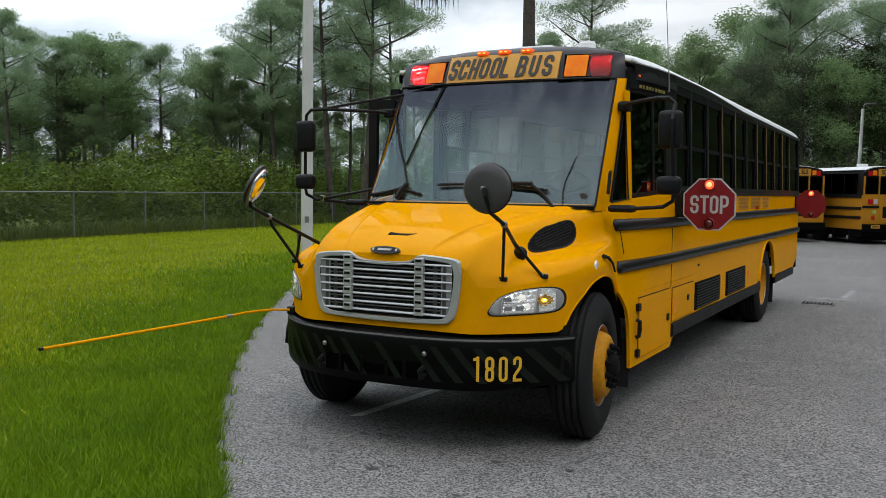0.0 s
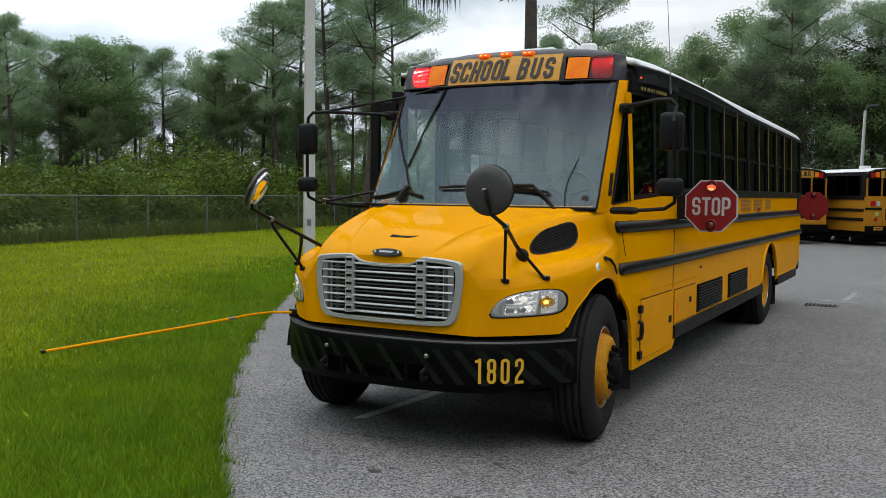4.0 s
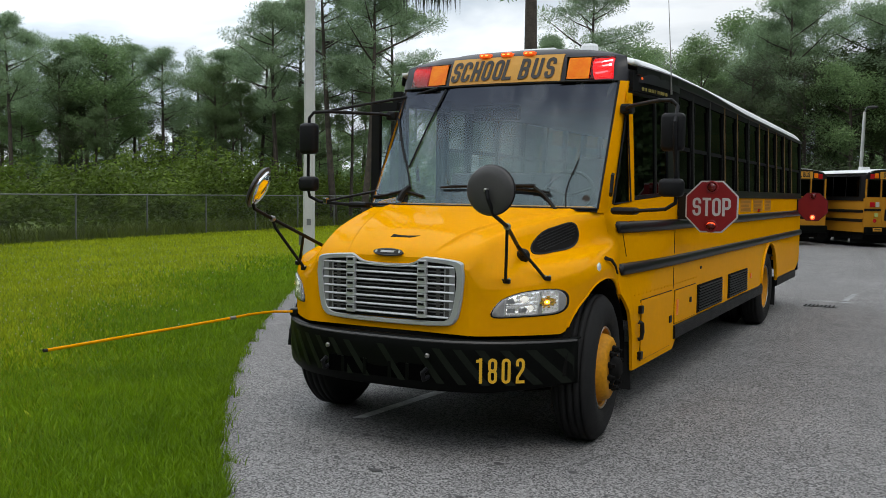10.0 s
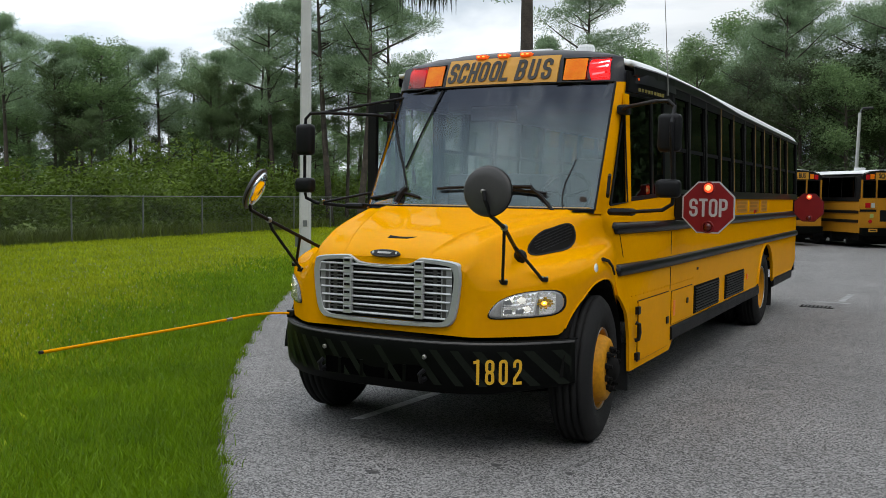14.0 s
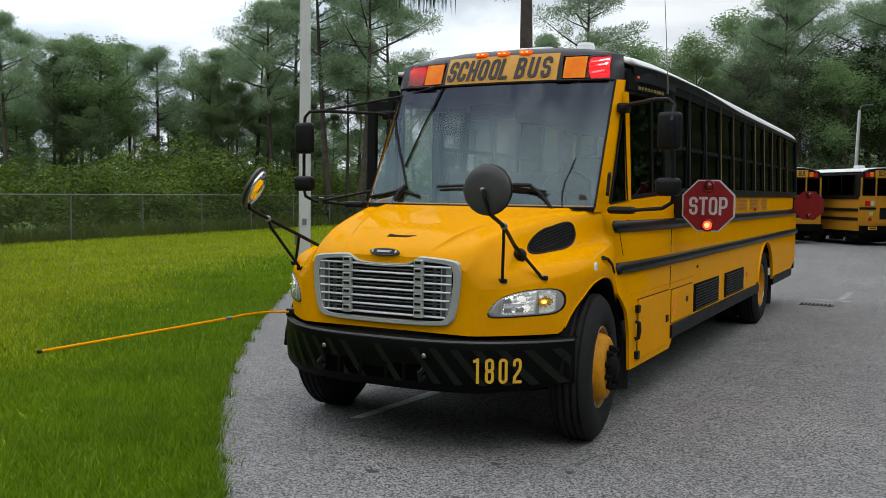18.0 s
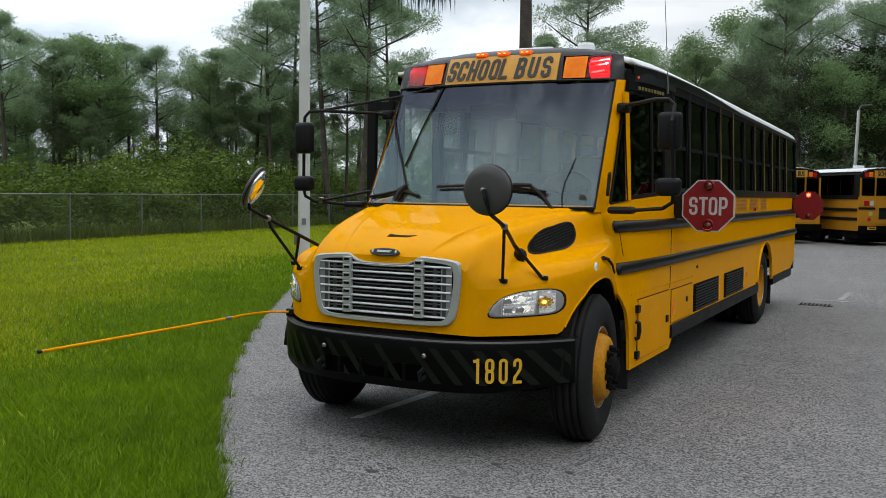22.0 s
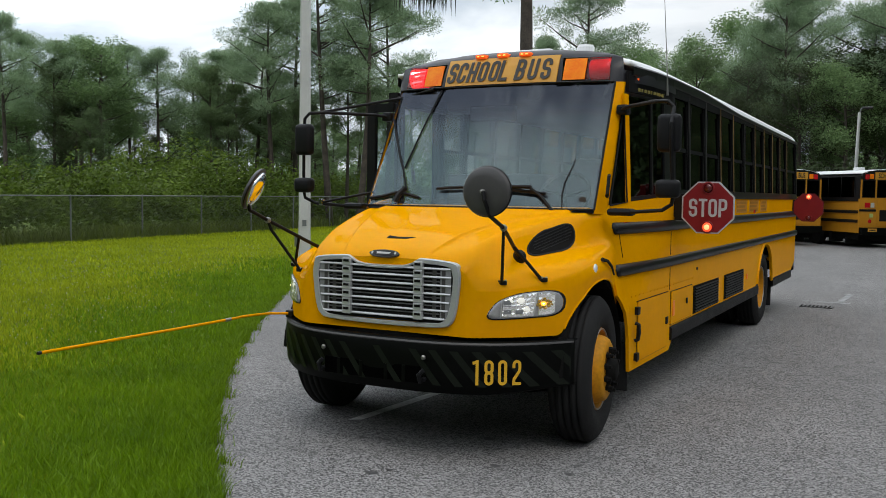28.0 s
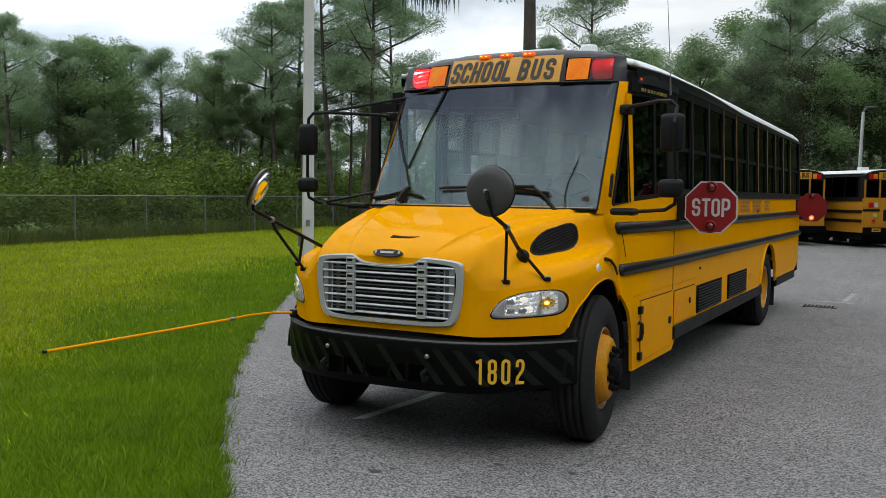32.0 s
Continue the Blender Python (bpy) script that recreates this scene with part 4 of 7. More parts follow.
badge = part("badge", plate(bmesh.new(), [(0.118 * math.cos(a) * (1 if abs(math.cos(a)) < .9 else 1), 0.028 * math.sin(a)) for a in np.linspace(0, 2 * math.pi, 28, endpoint=False)], 0.016,
             Matrix.Translation((0, 0.045, 1.365)) @ pose(0, 0, 0, -35) @ FRONT), M_GREYPL, bus, "black oval badge with pale marks")
part("badge_face", plate(bmesh.new(), [(0.108 * math.cos(a), 0.021 * math.sin(a)) for a in np.linspace(0, 2 * math.pi, 28, endpoint=False)], 0.019,
     Matrix.Translation((0, 0.045, 1.365)) @ pose(0, 0, 0, -35) @ FRONT), M_BLACK, badge)
part("badge_mark", plate(bmesh.new(), [(-0.056, -0.008), (0.046, -0.008), (0.050, 0.002), (0.060, 0.006), (-0.060, 0.008), (-0.054, 0.001)], 0.021,
     Matrix.Translation((0, 0.045, 1.365)) @ pose(0, 0, 0, -35) @ FRONT), M_SIGNWHITE, badge)

for s in (1, -1):
    part("badge_mark", plate(bmesh.new(), [(s * (0.092 + 0.008 * math.cos(a)), 0.011 * math.sin(a)) for a in np.linspace(0, 2 * math.pi, 12, endpoint=False)], 0.021,
         Matrix.Translation((0, 0.045, 1.365)) @ pose(0, 0, 0, -35) @ FRONT), M_SIGNWHITE, badge)
for i in range(13):
    z = 0.955 + 0.027 * i
    part("radiator_fin", boxed(-0.44, 0.44, 0.0215, 0.0255, z, z + 0.009), M_FIN, grille)

# bumper
def bumper_y(x):
    return -0.055 + 0.585 * (abs(x) / 1.2) ** 3.0


def bump_sheet(x0, x1, prof, n=30):
    return [[(x, bumper_y(x) + dy, z(x) if callable(z) else z) for x in np.linspace(x0, x1, n)] for dy, z in prof]


def bump_low(x):
    return 0.465 + 0.05 * clamp01((abs(x) - 0.75) / 0.45)


bumper = part("bumper", sheet(bmesh.new(), bump_sheet(-1.2, 1.2, [(0.06, 0.815), (0.012, 0.815), (0.0, 0.80), (0.0, 0.70), (0.003, 0.60), (0.012, lambda x: bump_low(x) + 0.01), (0.05, bump_low)], 49)),
              M_BUMPER, bus, "black steel bumper with faint diagonal stripes", True)
sol = bumper.modifiers.new("thick", "SOLIDIFY")
sol.thickness, sol.offset = 0.012, 0.0
# the lip's lighter grey is a painted highlight on the black bumper edge
part("lip_highlight", sheet(bmesh.new(), bump_sheet(-1.2, 1.2, [(-0.004, 0.790), (-0.012, 0.800), (-0.004, 0.812)], 41)), M_GREYPL, bumper, "thin lip along the bumper top, grey for its highlight")
part("gap_panel", sheet(bmesh.new(), [[(x, bumper_y(x) + 0.10, z) for x in np.linspace(-1.14, 1.14, 31)] for z in (0.78, 0.90)], 0.02, (0, 1, 0)), M_DARK, bus, "dark gap above the bumper")
for k in range(17):
    x = -1.12 + k * 0.14
    if abs(x + 0.03) < 0.36 and k % 2:
        continue
    s = 1
    rows = []
    for i in range(5):
        z = 0.755 - i * 0.058
        xx = x + s * i * 0.045
        rows.append([(min(1.19, max(-1.19, xx + d)), bumper_y(min(1.19, max(-1.19, xx + d))) - 0.003 - 0.0065 * math.hypot(1, 1.4625 * (min(1.19, abs(xx + d)) / 1.2) ** 2), z) for d in (-0.027, 0, 0.027)])
    part("stripe", sheet(bmesh.new(), rows), M_STRIPE, bumper, "dark grey diagonal stripe")
for i, ch in enumerate("1802"):
    x = 0.703 + 0.0745 * i
    ang = math.degrees(math.atan((bumper_y(x + 0.02) - bumper_y(x - 0.02)) / 0.04))
    stroke_letter("number", ch, 0.060, 0.166, 0.0195, Matrix.Translation((x, bumper_y(x) - 0.013, 0.620)) @ pose(0, 0, 0, 90, 0, ang), M_NUMBER, bumper, 0.002, "yellow fleet number")
for x in (-0.43, 0.37):
    hook = part("tow_hook", tubed([(x, -0.04, 0.56), (x, -0.10, 0.55), (x, -0.12, 0.60), (x + 0.03, -0.11, 0.63)], 0.016, 10), M_PLASTIC, bumper, "black steel tow hook")
    part("bolt", lathe(bmesh.new(), [(0.016, 0), (0.016, 0.01), (0.008, 0.016)], Matrix.Translation((x, -0.055, 0.705)) @ FRONT, 12), M_STEEL, bumper)
# a black block on the bumper face; the opening's inner shade is its colour
part("tow_opening", boxed(-0.42, 0.34, -0.058, -0.04, 0.53, 0.64), M_VOID, bumper, "dark opening in the bumper")
for x in (-0.30, -0.12, 0.08, 0.22):
    part("bracket", boxed(x - 0.012, x + 0.012, -0.066, -0.05, 0.53, 0.64), M_BUMPER, bumper)
part("plate_holder", boxed(-0.23, -0.15, 0.10, 0.12, 0.80, 0.86), M_GREYPL, bus)

# wheels
def wheel(cx, cy, sgn, dual=False, steer=0.0):
    w = part("wheel", bmesh.new(), M_RUBBER, bus, "black tyre on a yellow steel rim")
    m = Matrix.Translation((cx, cy, HUB_Z)) @ pose(0, 0, 0, 0, 0, steer) @ pose(0, 0, 0, 0, 90 * sgn)

    def tyre(off, nm):
        h = 0.14
        prof = [(0.30, -h + 0.02), (0.335, -h), (0.43, -h - 0.012), (0.485, -h + 0.012), (0.512, -h + 0.035)]
        for g in (-0.075, -0.025, 0.025, 0.075):
            prof += [(0.53, g - 0.008), (0.506, g - 0.005), (0.506, g + 0.005), (0.53, g + 0.008)]
        prof += [(0.512, h - 0.035), (0.485, h - 0.012), (0.43, h + 0.012), (0.335, h), (0.30, h - 0.02)]
        bm = lathe(bmesh.new(), [(r, z + off) for r, z in prof], m, 56, True)
        return part(nm, bm, M_RUBBER, w, "black tyre with worn tread", True)
    tyre(0, "tyre")
    if dual:
        tyre(-0.33, "tyre")
        rim = [(0.30, 0.115), (0.285, 0.118), (0.27, 0.09), (0.255, -0.04), (0.17, -0.06), (0.10, -0.055), (0.10, -0.09), (0.30, -0.1)]
    else:
        rim = [(0.30, 0.115), (0.290, 0.128), (0.278, 0.10), (0.268, 0.045), (0.258, 0.045), (0.252, 0.085), (0.240, 0.135), (0.222, 0.170), (0.195, 0.185), (0.10, 0.187), (0.10, 0.05), (0.30, -0.1)]
    part("rim", lathe(bmesh.new(), rim, m, 48, True), M_RIM, w, "dusty yellow steel rim", True)
    o = -0.06 if dual else 0.186
    part("hub", lathe(bmesh.new(), [(0.115, o - 0.02), (0.115, o + 0.012), (0.085, o + 0.022), (0.075, o + 0.055), (0.05, o + 0.065), (0.01, o + 0.067)], m, 28), M_DARK, w, "dark oily hub", True)
    for k in range(10):
        a = 2 * math.pi * k / 10
        mm = m @ Matrix.Translation((0.143 * math.cos(a), 0.143 * math.sin(a), o - 0.005))
        part("lug_nut", lathe(bmesh.new(), [(0.023, 0), (0.023, 0.026), (0.015, 0.034), (0.014, 0.055)], mm, 6), M_DARK, w)
    part("rim_edge", tubed([m @ Vector((0.291 * math.cos(a), 0.291 * math.sin(a), 0.122)) for a in np.linspace(0, 2 * math.pi, 49)], 0.006, 6), M_STEEL, w)
    for k in range(5 if dual else 0):
        a = 2 * math.pi * (k + 0.5) / 5
        mm = m @ Matrix.Translation((0.212 * math.cos(a), 0.212 * math.sin(a), (o + 0.0) if dual else 0.118))
        part("hand_hole", lathe(bmesh.new(), [(0.026, 0), (0.026, 0.008), (0.018, 0.009)], mm, 14), M_DARK, w)
    return w


for s in (1, -1):
    wheel(1.08 * s, YF, s, steer=6.0)
    wheel(1.045 * s, YF + WB, s, True)
part("front_axle", tubed([(-0.95, YF, 0.42), (-0.6, YF, 0.36), (0.6, YF, 0.36), (0.95, YF, 0.42)], 0.07, 10), M_DARK, bus)
part("rear_axle", tubed([(-0.9, YF + WB, 0.52), (0.9, YF + WB, 0.52)], 0.12, 10), M_DARK, bus)
for s in (1, -1):
    part("frame_rail", boxed(s * 0.43 - 0.05, s * 0.43 + 0.05, 0.1, 11.0, 0.55, 0.80), M_DARK, bus)
    liner = [[(s * x, YF + 0.645 * math.cos(a), HUB_Z + 0.645 * math.sin(a)) for x in (0.62, 0.9, 1.16)] for a in np.linspace(math.pi * 0.98, -0.1, 18)]
    part("wheel_liner", sheet(bmesh.new(), liner), M_DARK, bus, "black wheel housing")
    liner = [[(s * x, YF + WB + 0.60 * math.cos(a), HUB_Z + 0.60 * math.sin(a)) for x in (0.5, 0.9, 1.17)] for a in np.linspace(math.pi, 0, 16)]
    part("wheel_liner", sheet(bmesh.new(), liner), M_DARK, bus)
    part("mud_flap", boxed(s * 1.06 - 0.14, s * 1.06 + 0.14, 1.76, 1.772, 0.24, 0.62, 0.003), M_RUBBER, bus, "black rubber mud flap")
    part("mud_flap", boxed(s * 0.9 - 0.3, s * 0.9 + 0.3, 8.90, 8.912, 0.20, 0.62, 0.003), M_RUBBER, bus)
part("engine_pan", boxed(-0.46, 0.46, 0.55, 1.62, 0.36, 0.52, 0.04), M_DARK, bus, "dark oily engine pan")
part("gearbox", boxed(-0.32, 0.32, 1.62, 3.2, 0.36, 0.62, 0.05), M_DARK, bus)
part("floor_frame", boxed(-1.15, 1.15, 2.97, 7.5, 0.62, 0.66), M_DARK, bus)
part("engine_block", boxed(-0.40, 0.40, 0.2, 1.45, 0.50, 1.10), M_DARK, bus)
part("fuel_tank", boxed(-1.0, -0.55, 3.3, 4.9, 0.42, 0.85, 0.05), M_DARK, bus)
part("tail_tank", boxed(-0.7, 0.7, 5.4, 6.6, 0.45, 0.8, 0.05), M_DARK, bus)

# side walls, from the cowl to the tail
def wall_low(y, s):
    d = ARCH_R ** 2 - (y - YF) ** 2
    if y < YF + ARCH_R + 0.02:
        return HUB_Z + math.sqrt(d) if d > 0.03 ** 2 else 0.40
    if y <= 2.96:
        return 0.40
    d = 0.61 ** 2 - (y - YF - WB) ** 2
    if d > 0:
        return max(0.575, HUB_Z + math.sqrt(d))
    return 0.575 if y < 10.7 else 0.575 + (y - 10.7) * 0.32


def wall_high(y):
    return float(np.interp(y, [1.5, 1.66, 1.95, 2.95, 2.96], [1.69, 1.71, 1.735, 1.80, 1.80]))


ys_wall = [1.50, 1.56, 1.62, 1.65, 1.68, 1.71, 1.74, 1.765, 1.777, 1.79, 1.9, 2.1, 2.3, 2.5, 2.7, 2.949, 2.951, 3.2, 4, 5, 6, 7, 7.3] + \
    [7.58 + 0.04 * i for i in range(32)] + [9, 9.5, 10, 10.5, 10.7, 10.9, 11.05, TAIL]
for s in (1, -1):
    def wall_rows(y0, y1):
        return [[(s * hw(y, z), y, z) for z in np.linspace(wall_low(y, s), wall_high(y), 9)] for y in ys_wall if y0 <= y <= y1]
    nm = "driver_side_wall" if s > 0 else "door_side_wall"
    if s > 0:
        part(nm, sheet(bmesh.new(), wall_rows(1.5, 12), 0.025, (-s, 0, 0)), M_YELLOW, bus, "yellow riveted steel side")
    else:
        part(nm, sheet(bmesh.new(), wall_rows(2.95, 12), 0.025, (-s, 0, 0)), M_YELLOW, bus, "yellow riveted steel side")
        part("cowl_side", sheet(bmesh.new(), wall_rows(1.5, 1.95), 0.025, (-s, 0, 0)), M_YELLOW, bus)


def sweep_y(prof, ys, s):
    return [[(s * (hw(y, z) + dx), y, z) for dx, z in prof] for y in ys]


ys_rail = [1.60, 1.62, 1.7, 1.85, 2.0, 2.2, 2.4, 2.6, 2.9, 3.2, 5, 7, 9, 11.0, TAIL]
for s in (1, -1):
    for z0, z1, y0 in ((1.160, 1.252, 1.585), (1.482, 1.576, 1.67)):
        start = [y0] + [y for y in ys_rail if y > y0 + 0.03] if s > 0 else [y for y in ys_rail if y > 2.9]
        zc = (z0 + z1) / 2
        prof = [(0.0, z0), (0.020, z0 + 0.006), (0.031, z0 + 0.022), (0.034, zc), (0.031, z1 - 0.022), (0.020, z1 - 0.006), (0.0, z1)]
        ends = [(start[0] - 0.034, 0.05), (start[0] - 0.03, 0.45), (start[0] - 0.018, 0.78), (start[0], 1.0)]
        rows = [[(s * (hw(y, z) + dx * min(1, k * 1.2)), y, zc + (z - zc) * k) for dx, z in prof] for y, k in ends + [(y, 1.0) for y in start[1:]]]
        part("rub_rail", sheet(bmesh.new(), rows), M_BLACK, bus, "black steel rub rail", True)
    prof = [(0.0, 1.765), (0.014, 1.767), (0.014, 1.790), (0.0, 1.792)]
    part("belt_moulding", sheet(bmesh.new(), sweep_y(prof, [y for y in ys_rail if y > 2.9], s)), M_BLACK, bus, "thin black moulding")
    prof = [(-0.02, 0.485), (0.012, 0.488), (0.022, 0.50), (0.022, 0.595), (0.012, 0.607), (0.0, 0.609)]
    for a, b in ((2.97, 7.57), (8.83, 10.7)):
        bm = sheet(bmesh.new(), sweep_y(prof, [a, (a + b) / 2, b], s))
        bm.faces.new([v for v in bm.verts if abs(v.co.y - a) < 1e-4])
        part("skirt_rail", bm, M_PLASTIC, bus, "black skirt rail")
    rim = []
    for a in np.linspace(math.pi * 0.95, 0.09, 22):
        rim.append([(s * (1.22 + dx), YF + WB + r * math.cos(a), HUB_Z + r * math.sin(a)) for dx, r in ((0.0, 0.605), (0.018, 0.61), (0.018, 0.645), (0.0, 0.655))])
    part("arch_trim", sheet(bmesh.new(), rim), M_YELLOW, bus, "yellow wheel arch flange")
# thin chrome strip added as the glint along the first rail's top edge
part("rail_shine", boxed(1.128, 1.132, 1.80, 2.25, 1.574, 1.578), M_CHROME, bus)


def on_side(y0, y1, z0, z1, lift, s=1, n=5):
    """A panel that follows the side wall."""
    rows = [[(s * (hw(y, z) + lift), y, z) for z in np.linspace(z0, z1, 4)] for y in np.linspace(y0, y1, n)]
    return sheet(bmesh.new(), rows, lift + 0.004, (-s, 0, 0))


# the battery door, hatches, louvres
hatch = part("battery_door", on_side(1.93, 2.88, 0.455, 0.935, 0.012), M_YELLOW, bus, "yellow battery compartment door")
part("door_seam", on_side(1.922, 2.888, 0.447, 0.943, 0.003), M_DARK, hatch, "dark seam round the door")
for z in (0.50, 0.87):
    part("hinge", on_side(1.86, 1.92, z - 0.03, z + 0.03, 0.03), M_PLASTIC, hatch)
part("latch", on_side(2.77, 2.83, 0.66, 0.72, 0.024), M_PLASTIC, hatch, "black latch")
part("grab_handle", tubed([(1.230, 1.845, 0.775), (1.258, 1.85, 0.765), (1.262, 1.85, 0.70), (1.255, 1.845, 0.645), (1.230, 1.84, 0.635)], 0.017, 8), M_PLASTIC, bus, "black hood latch")
panel = part("service_panel", on_side(2.98, 3.78, 0.63, 0.925, 0.010), M_YELLOW, bus, "yellow service panel")
part("panel_seam", on_side(2.972, 3.788, 0.622, 0.933, 0.003), M_DARK, panel)
part("panel_latch", on_side(3.52, 3.57, 0.77, 0.82, 0.02), M_PLASTIC, panel)
part("reflector", on_side(3.02, 3.09, 0.70, 0.84, 0.014), M_AMBER, panel, "amber reflector")
for y0, y1 in ((3.86, 5.02), (5.36, 6.50)):
    vent = part("louvre_panel", on_side(y0, y1, 0.63, 0.905, 0.008), M_DARK, bus, "dark louvred vent")
    for i in range(9):
        z = 0.645 + i * 0.0285
        part("slat", boxed(1.226, 1.242, y0 + 0.03, y1 - 0.03, z, z + 0.012), M_BLACK, vent)
part("side_reflector", on_side(6.72, 6.80, 0.76, 0.82, 0.01), M_AMBER, bus, "small amber side reflector")
part("side_seam", on_side(2.925, 2.937, 0.95, 1.15, 0.003), M_DARK, bus)
part("side_seam", on_side(2.925, 2.937, 1.265, 1.475, 0.003), M_DARK, bus)
for y in np.linspace(1.80, 3.8, 20):
    part("rivet", lathe(bmesh.new(), [(0.009, 0), (0.007, 0.005), (0.002, 0.007)], Matrix.Translation((hw(y, 0.99), y, 0.99)) @ pose(0, 0, 0, 0, 90), 8), M_YELLOW, bus)
part("fuel_flap", on_side(3.96, 4.02, 1.06, 1.085, 0.006), M_DARK, bus)
# name band on the side: three faded blocks of writing, unreadable
for a, b in ((5.92, 6.62), (6.76, 7.46), (7.60, 8.12)):
    block = part("writing_block", on_side(a, b, 1.600, 1.752, 0.003), M_WRITING, bus, "faded block of small writing")
    for i in range(3):
        z = 1.616 + 0.046 * i
        part("writing_bar", on_side(a + 0.06, b - 0.06 - 0.1 * (i == 1), z, z + 0.028, 0.005), M_WRITINGBAR, block)
for y in (3.5, 7.1):
    part("side_marker", on_side(y, y + 0.09, 1.592, 1.63, 0.02), M_REDLENS, bus, "red side marker lamp")

# windshield, pillars and front cap
def ws(u, v):
    """The windshield's surface, u from -1 to 1 across, v from the cowl to the cap."""
    x = u * (1.020 - 0.024 * v)
    return (x, 1.345 + 0.475 * v + (0.055 + 0.040 * v) * u * u, 1.675 + 1.025 * v)


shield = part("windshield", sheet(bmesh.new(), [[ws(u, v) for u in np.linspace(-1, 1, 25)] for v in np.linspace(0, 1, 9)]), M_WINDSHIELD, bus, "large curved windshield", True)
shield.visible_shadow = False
part("lower_seal", tubed([Vector(ws(u, 0.0)) + Vector((0, -0.01, 0)) for u in np.linspace(-1, 1, 25)], 0.009, 8), M_RUBBER, shield)
part("upper_seal", tubed([Vector(ws(u, 1.0)) + Vector((0, -0.01, 0)) for u in np.linspace(-1, 1, 25)], 0.006, 8), M_RUBBER, shield)
for s in (1, -1):
    part("side_seal", tubed([Vector(ws(s, v)) + Vector((0, -0.006, 0)) for v in np.linspace(0, 1, 9)], 0.009 if s > 0 else 0.004, 8), M_RUBBER, shield)


def pillar_edge(v, s):
    return Vector((s * (1.05 + 0.015 * v), 1.63 + 0.34 * v, 1.675 + 1.025 * v))


for s in (1, -1):
    rows = []
    for v in np.linspace(-0.03, 1.0, 9):
        a = Vector(ws(s, v))
        c = pillar_edge(v, s) if s > 0 else a + Vector((-0.022, 0.05, 0))     # slender on the door side
        b = (a + c) / 2 + Vector((s * 0.004, -0.002, 0))
        rows.append([a, a.lerp(b, 0.6) + Vector((0, -0.003, 0)), b, b.lerp(c, 0.5) + Vector((s * 0.003, -0.001, 0)), c, c + Vector((-s * 0.04, 0.03, 0)) * (1 if s > 0 else 0.2)])
    part("a_pillar", sheet(bmesh.new(), rows), M_YELLOW, bus, "yellow windshield pillar", True)
    if s > 0:
        trim = [[p + Vector((-s * 0.020, 0.022, 0)) for p in row] for row in rows]
        part("pillar_trim", sheet(bmesh.new(), trim), M_DASH, bus, "dark inner pillar trim")
    else:
        pane = part("corner_window", sheet(bmesh.new(), [[row[4], (-1.075, 2.0, row[4].z)] for row in rows if row[4].z > 1.70]), M_DOORGLASS, bus, "narrow clear corner window")
        pane.visible_shadow = False
part("cowl", sheet(bmesh.new(), [[(x, 1.30 + 0.06 * x * x + dy, z) for x in np.linspace(-1.02, 1.02, 15)] for dy, z in ((0.0, 1.655), (0.10, 1.675), (0.12, 1.60))]), M_PLASTIC, bus, "black cowl under the windshield")
part("firewall", boxed(-1.05, 1.05, 1.56, 1.60, 0.6, 1.62), M_DARK, bus)
for s in (1, -1):
    part("cowl_seam", tubed([(s * (hw(1.74, z) + 0.001), 1.74, z) for z in (1.30, 1.42, 1.50)], 0.004, 5), M_DARK, bus)

# black front cap with lamps: rows by height, columns run round the corner
CAP_Z = [(2.700, 1.82, 1.0), (2.715, 1.825, 1.0), (2.80, 1.855, 0.995), (2.915, 1.905, 0.975), (2.95, 1.935, 0.955), (2.988, 1.985, 0.91), (3.012, 2.06, 0.86)]
CAP_X = [0, 0.15, 0.3, 0.45, 0.555, 0.76, 0.945, 0.975]


def cap_pt(i, row):
    z, y, k = row
    if i < len(CAP_X):
        x = CAP_X[i]
        return Vector((x * k, y + 0.105 * x * x, z - 0.012 * x * x * (z > 2.93)))
    j = i - len(CAP_X)
    cx, cy = [(1.045, 0.05), (1.095, 0.12), (1.135, 0.24), (1.165, 0.42), (1.185, 0.66), (1.20, 0.95), (1.20, 1.1)][j]
    drop = [0.0, 0.01, 0.012, 0.015, 0.018, 0.02, 0.022][j]
    return Vector((cx * (1 - (1 - k) * 0.8), y * 0.4 + 1.83 * 0.6 + 0.105 + cy, z - drop * (1 if z > 2.75 else 0) - (z > 2.9) * 0.035 * j ** 0.5))


capn = len(CAP_X) + 7
ROOF = [(1.178, 2.785), (1.165, 2.825), (1.125, 2.88), (1.045, 2.928), (0.90, 2.972), (0.68, 3.005), (0.40, 3.03), (0.0, 3.045)]


def roof_z(x):
    return float(np.interp(abs(x) / 0.965, [p[0] for p in ROOF[::-1]], [p[1] for p in ROOF[::-1]]))


bm = bmesh.new()
for s in (1, -1):
    grid = [[bm.verts.new((s * p.x, p.y, min(p.z, roof_z(p.x) - 0.015) if i <= len(CAP_X) + 1 and p.z > 2.85 else p.z)) for i, p in ((i, cap_pt(i, r)) for i in range(capn))] for r in CAP_Z]
    for j in range(len(CAP_Z) - 1):
        for i in range(capn - 1):
            if j in (1, 2) and i in (4, 5):
                continue                      # lamp opening
            if j >= 2 and i >= len(CAP_X):
                continue                      # the white roof takes over here
            bm.faces.new((grid[j][i], grid[j][i + 1], grid[j + 1][i + 1], grid[j + 1][i]))
bmesh.ops.remove_doubles(bm, verts=bm.verts, dist=0.001)
cap = part("front_cap", bm, M_CAP, bus, "black front cap", True)


def cap_y(x, z):
    zs = [r[0] for r in CAP_Z]
    return float(np.interp(z, zs, [r[1] for r in CAP_Z])) + 0.105 * x * x


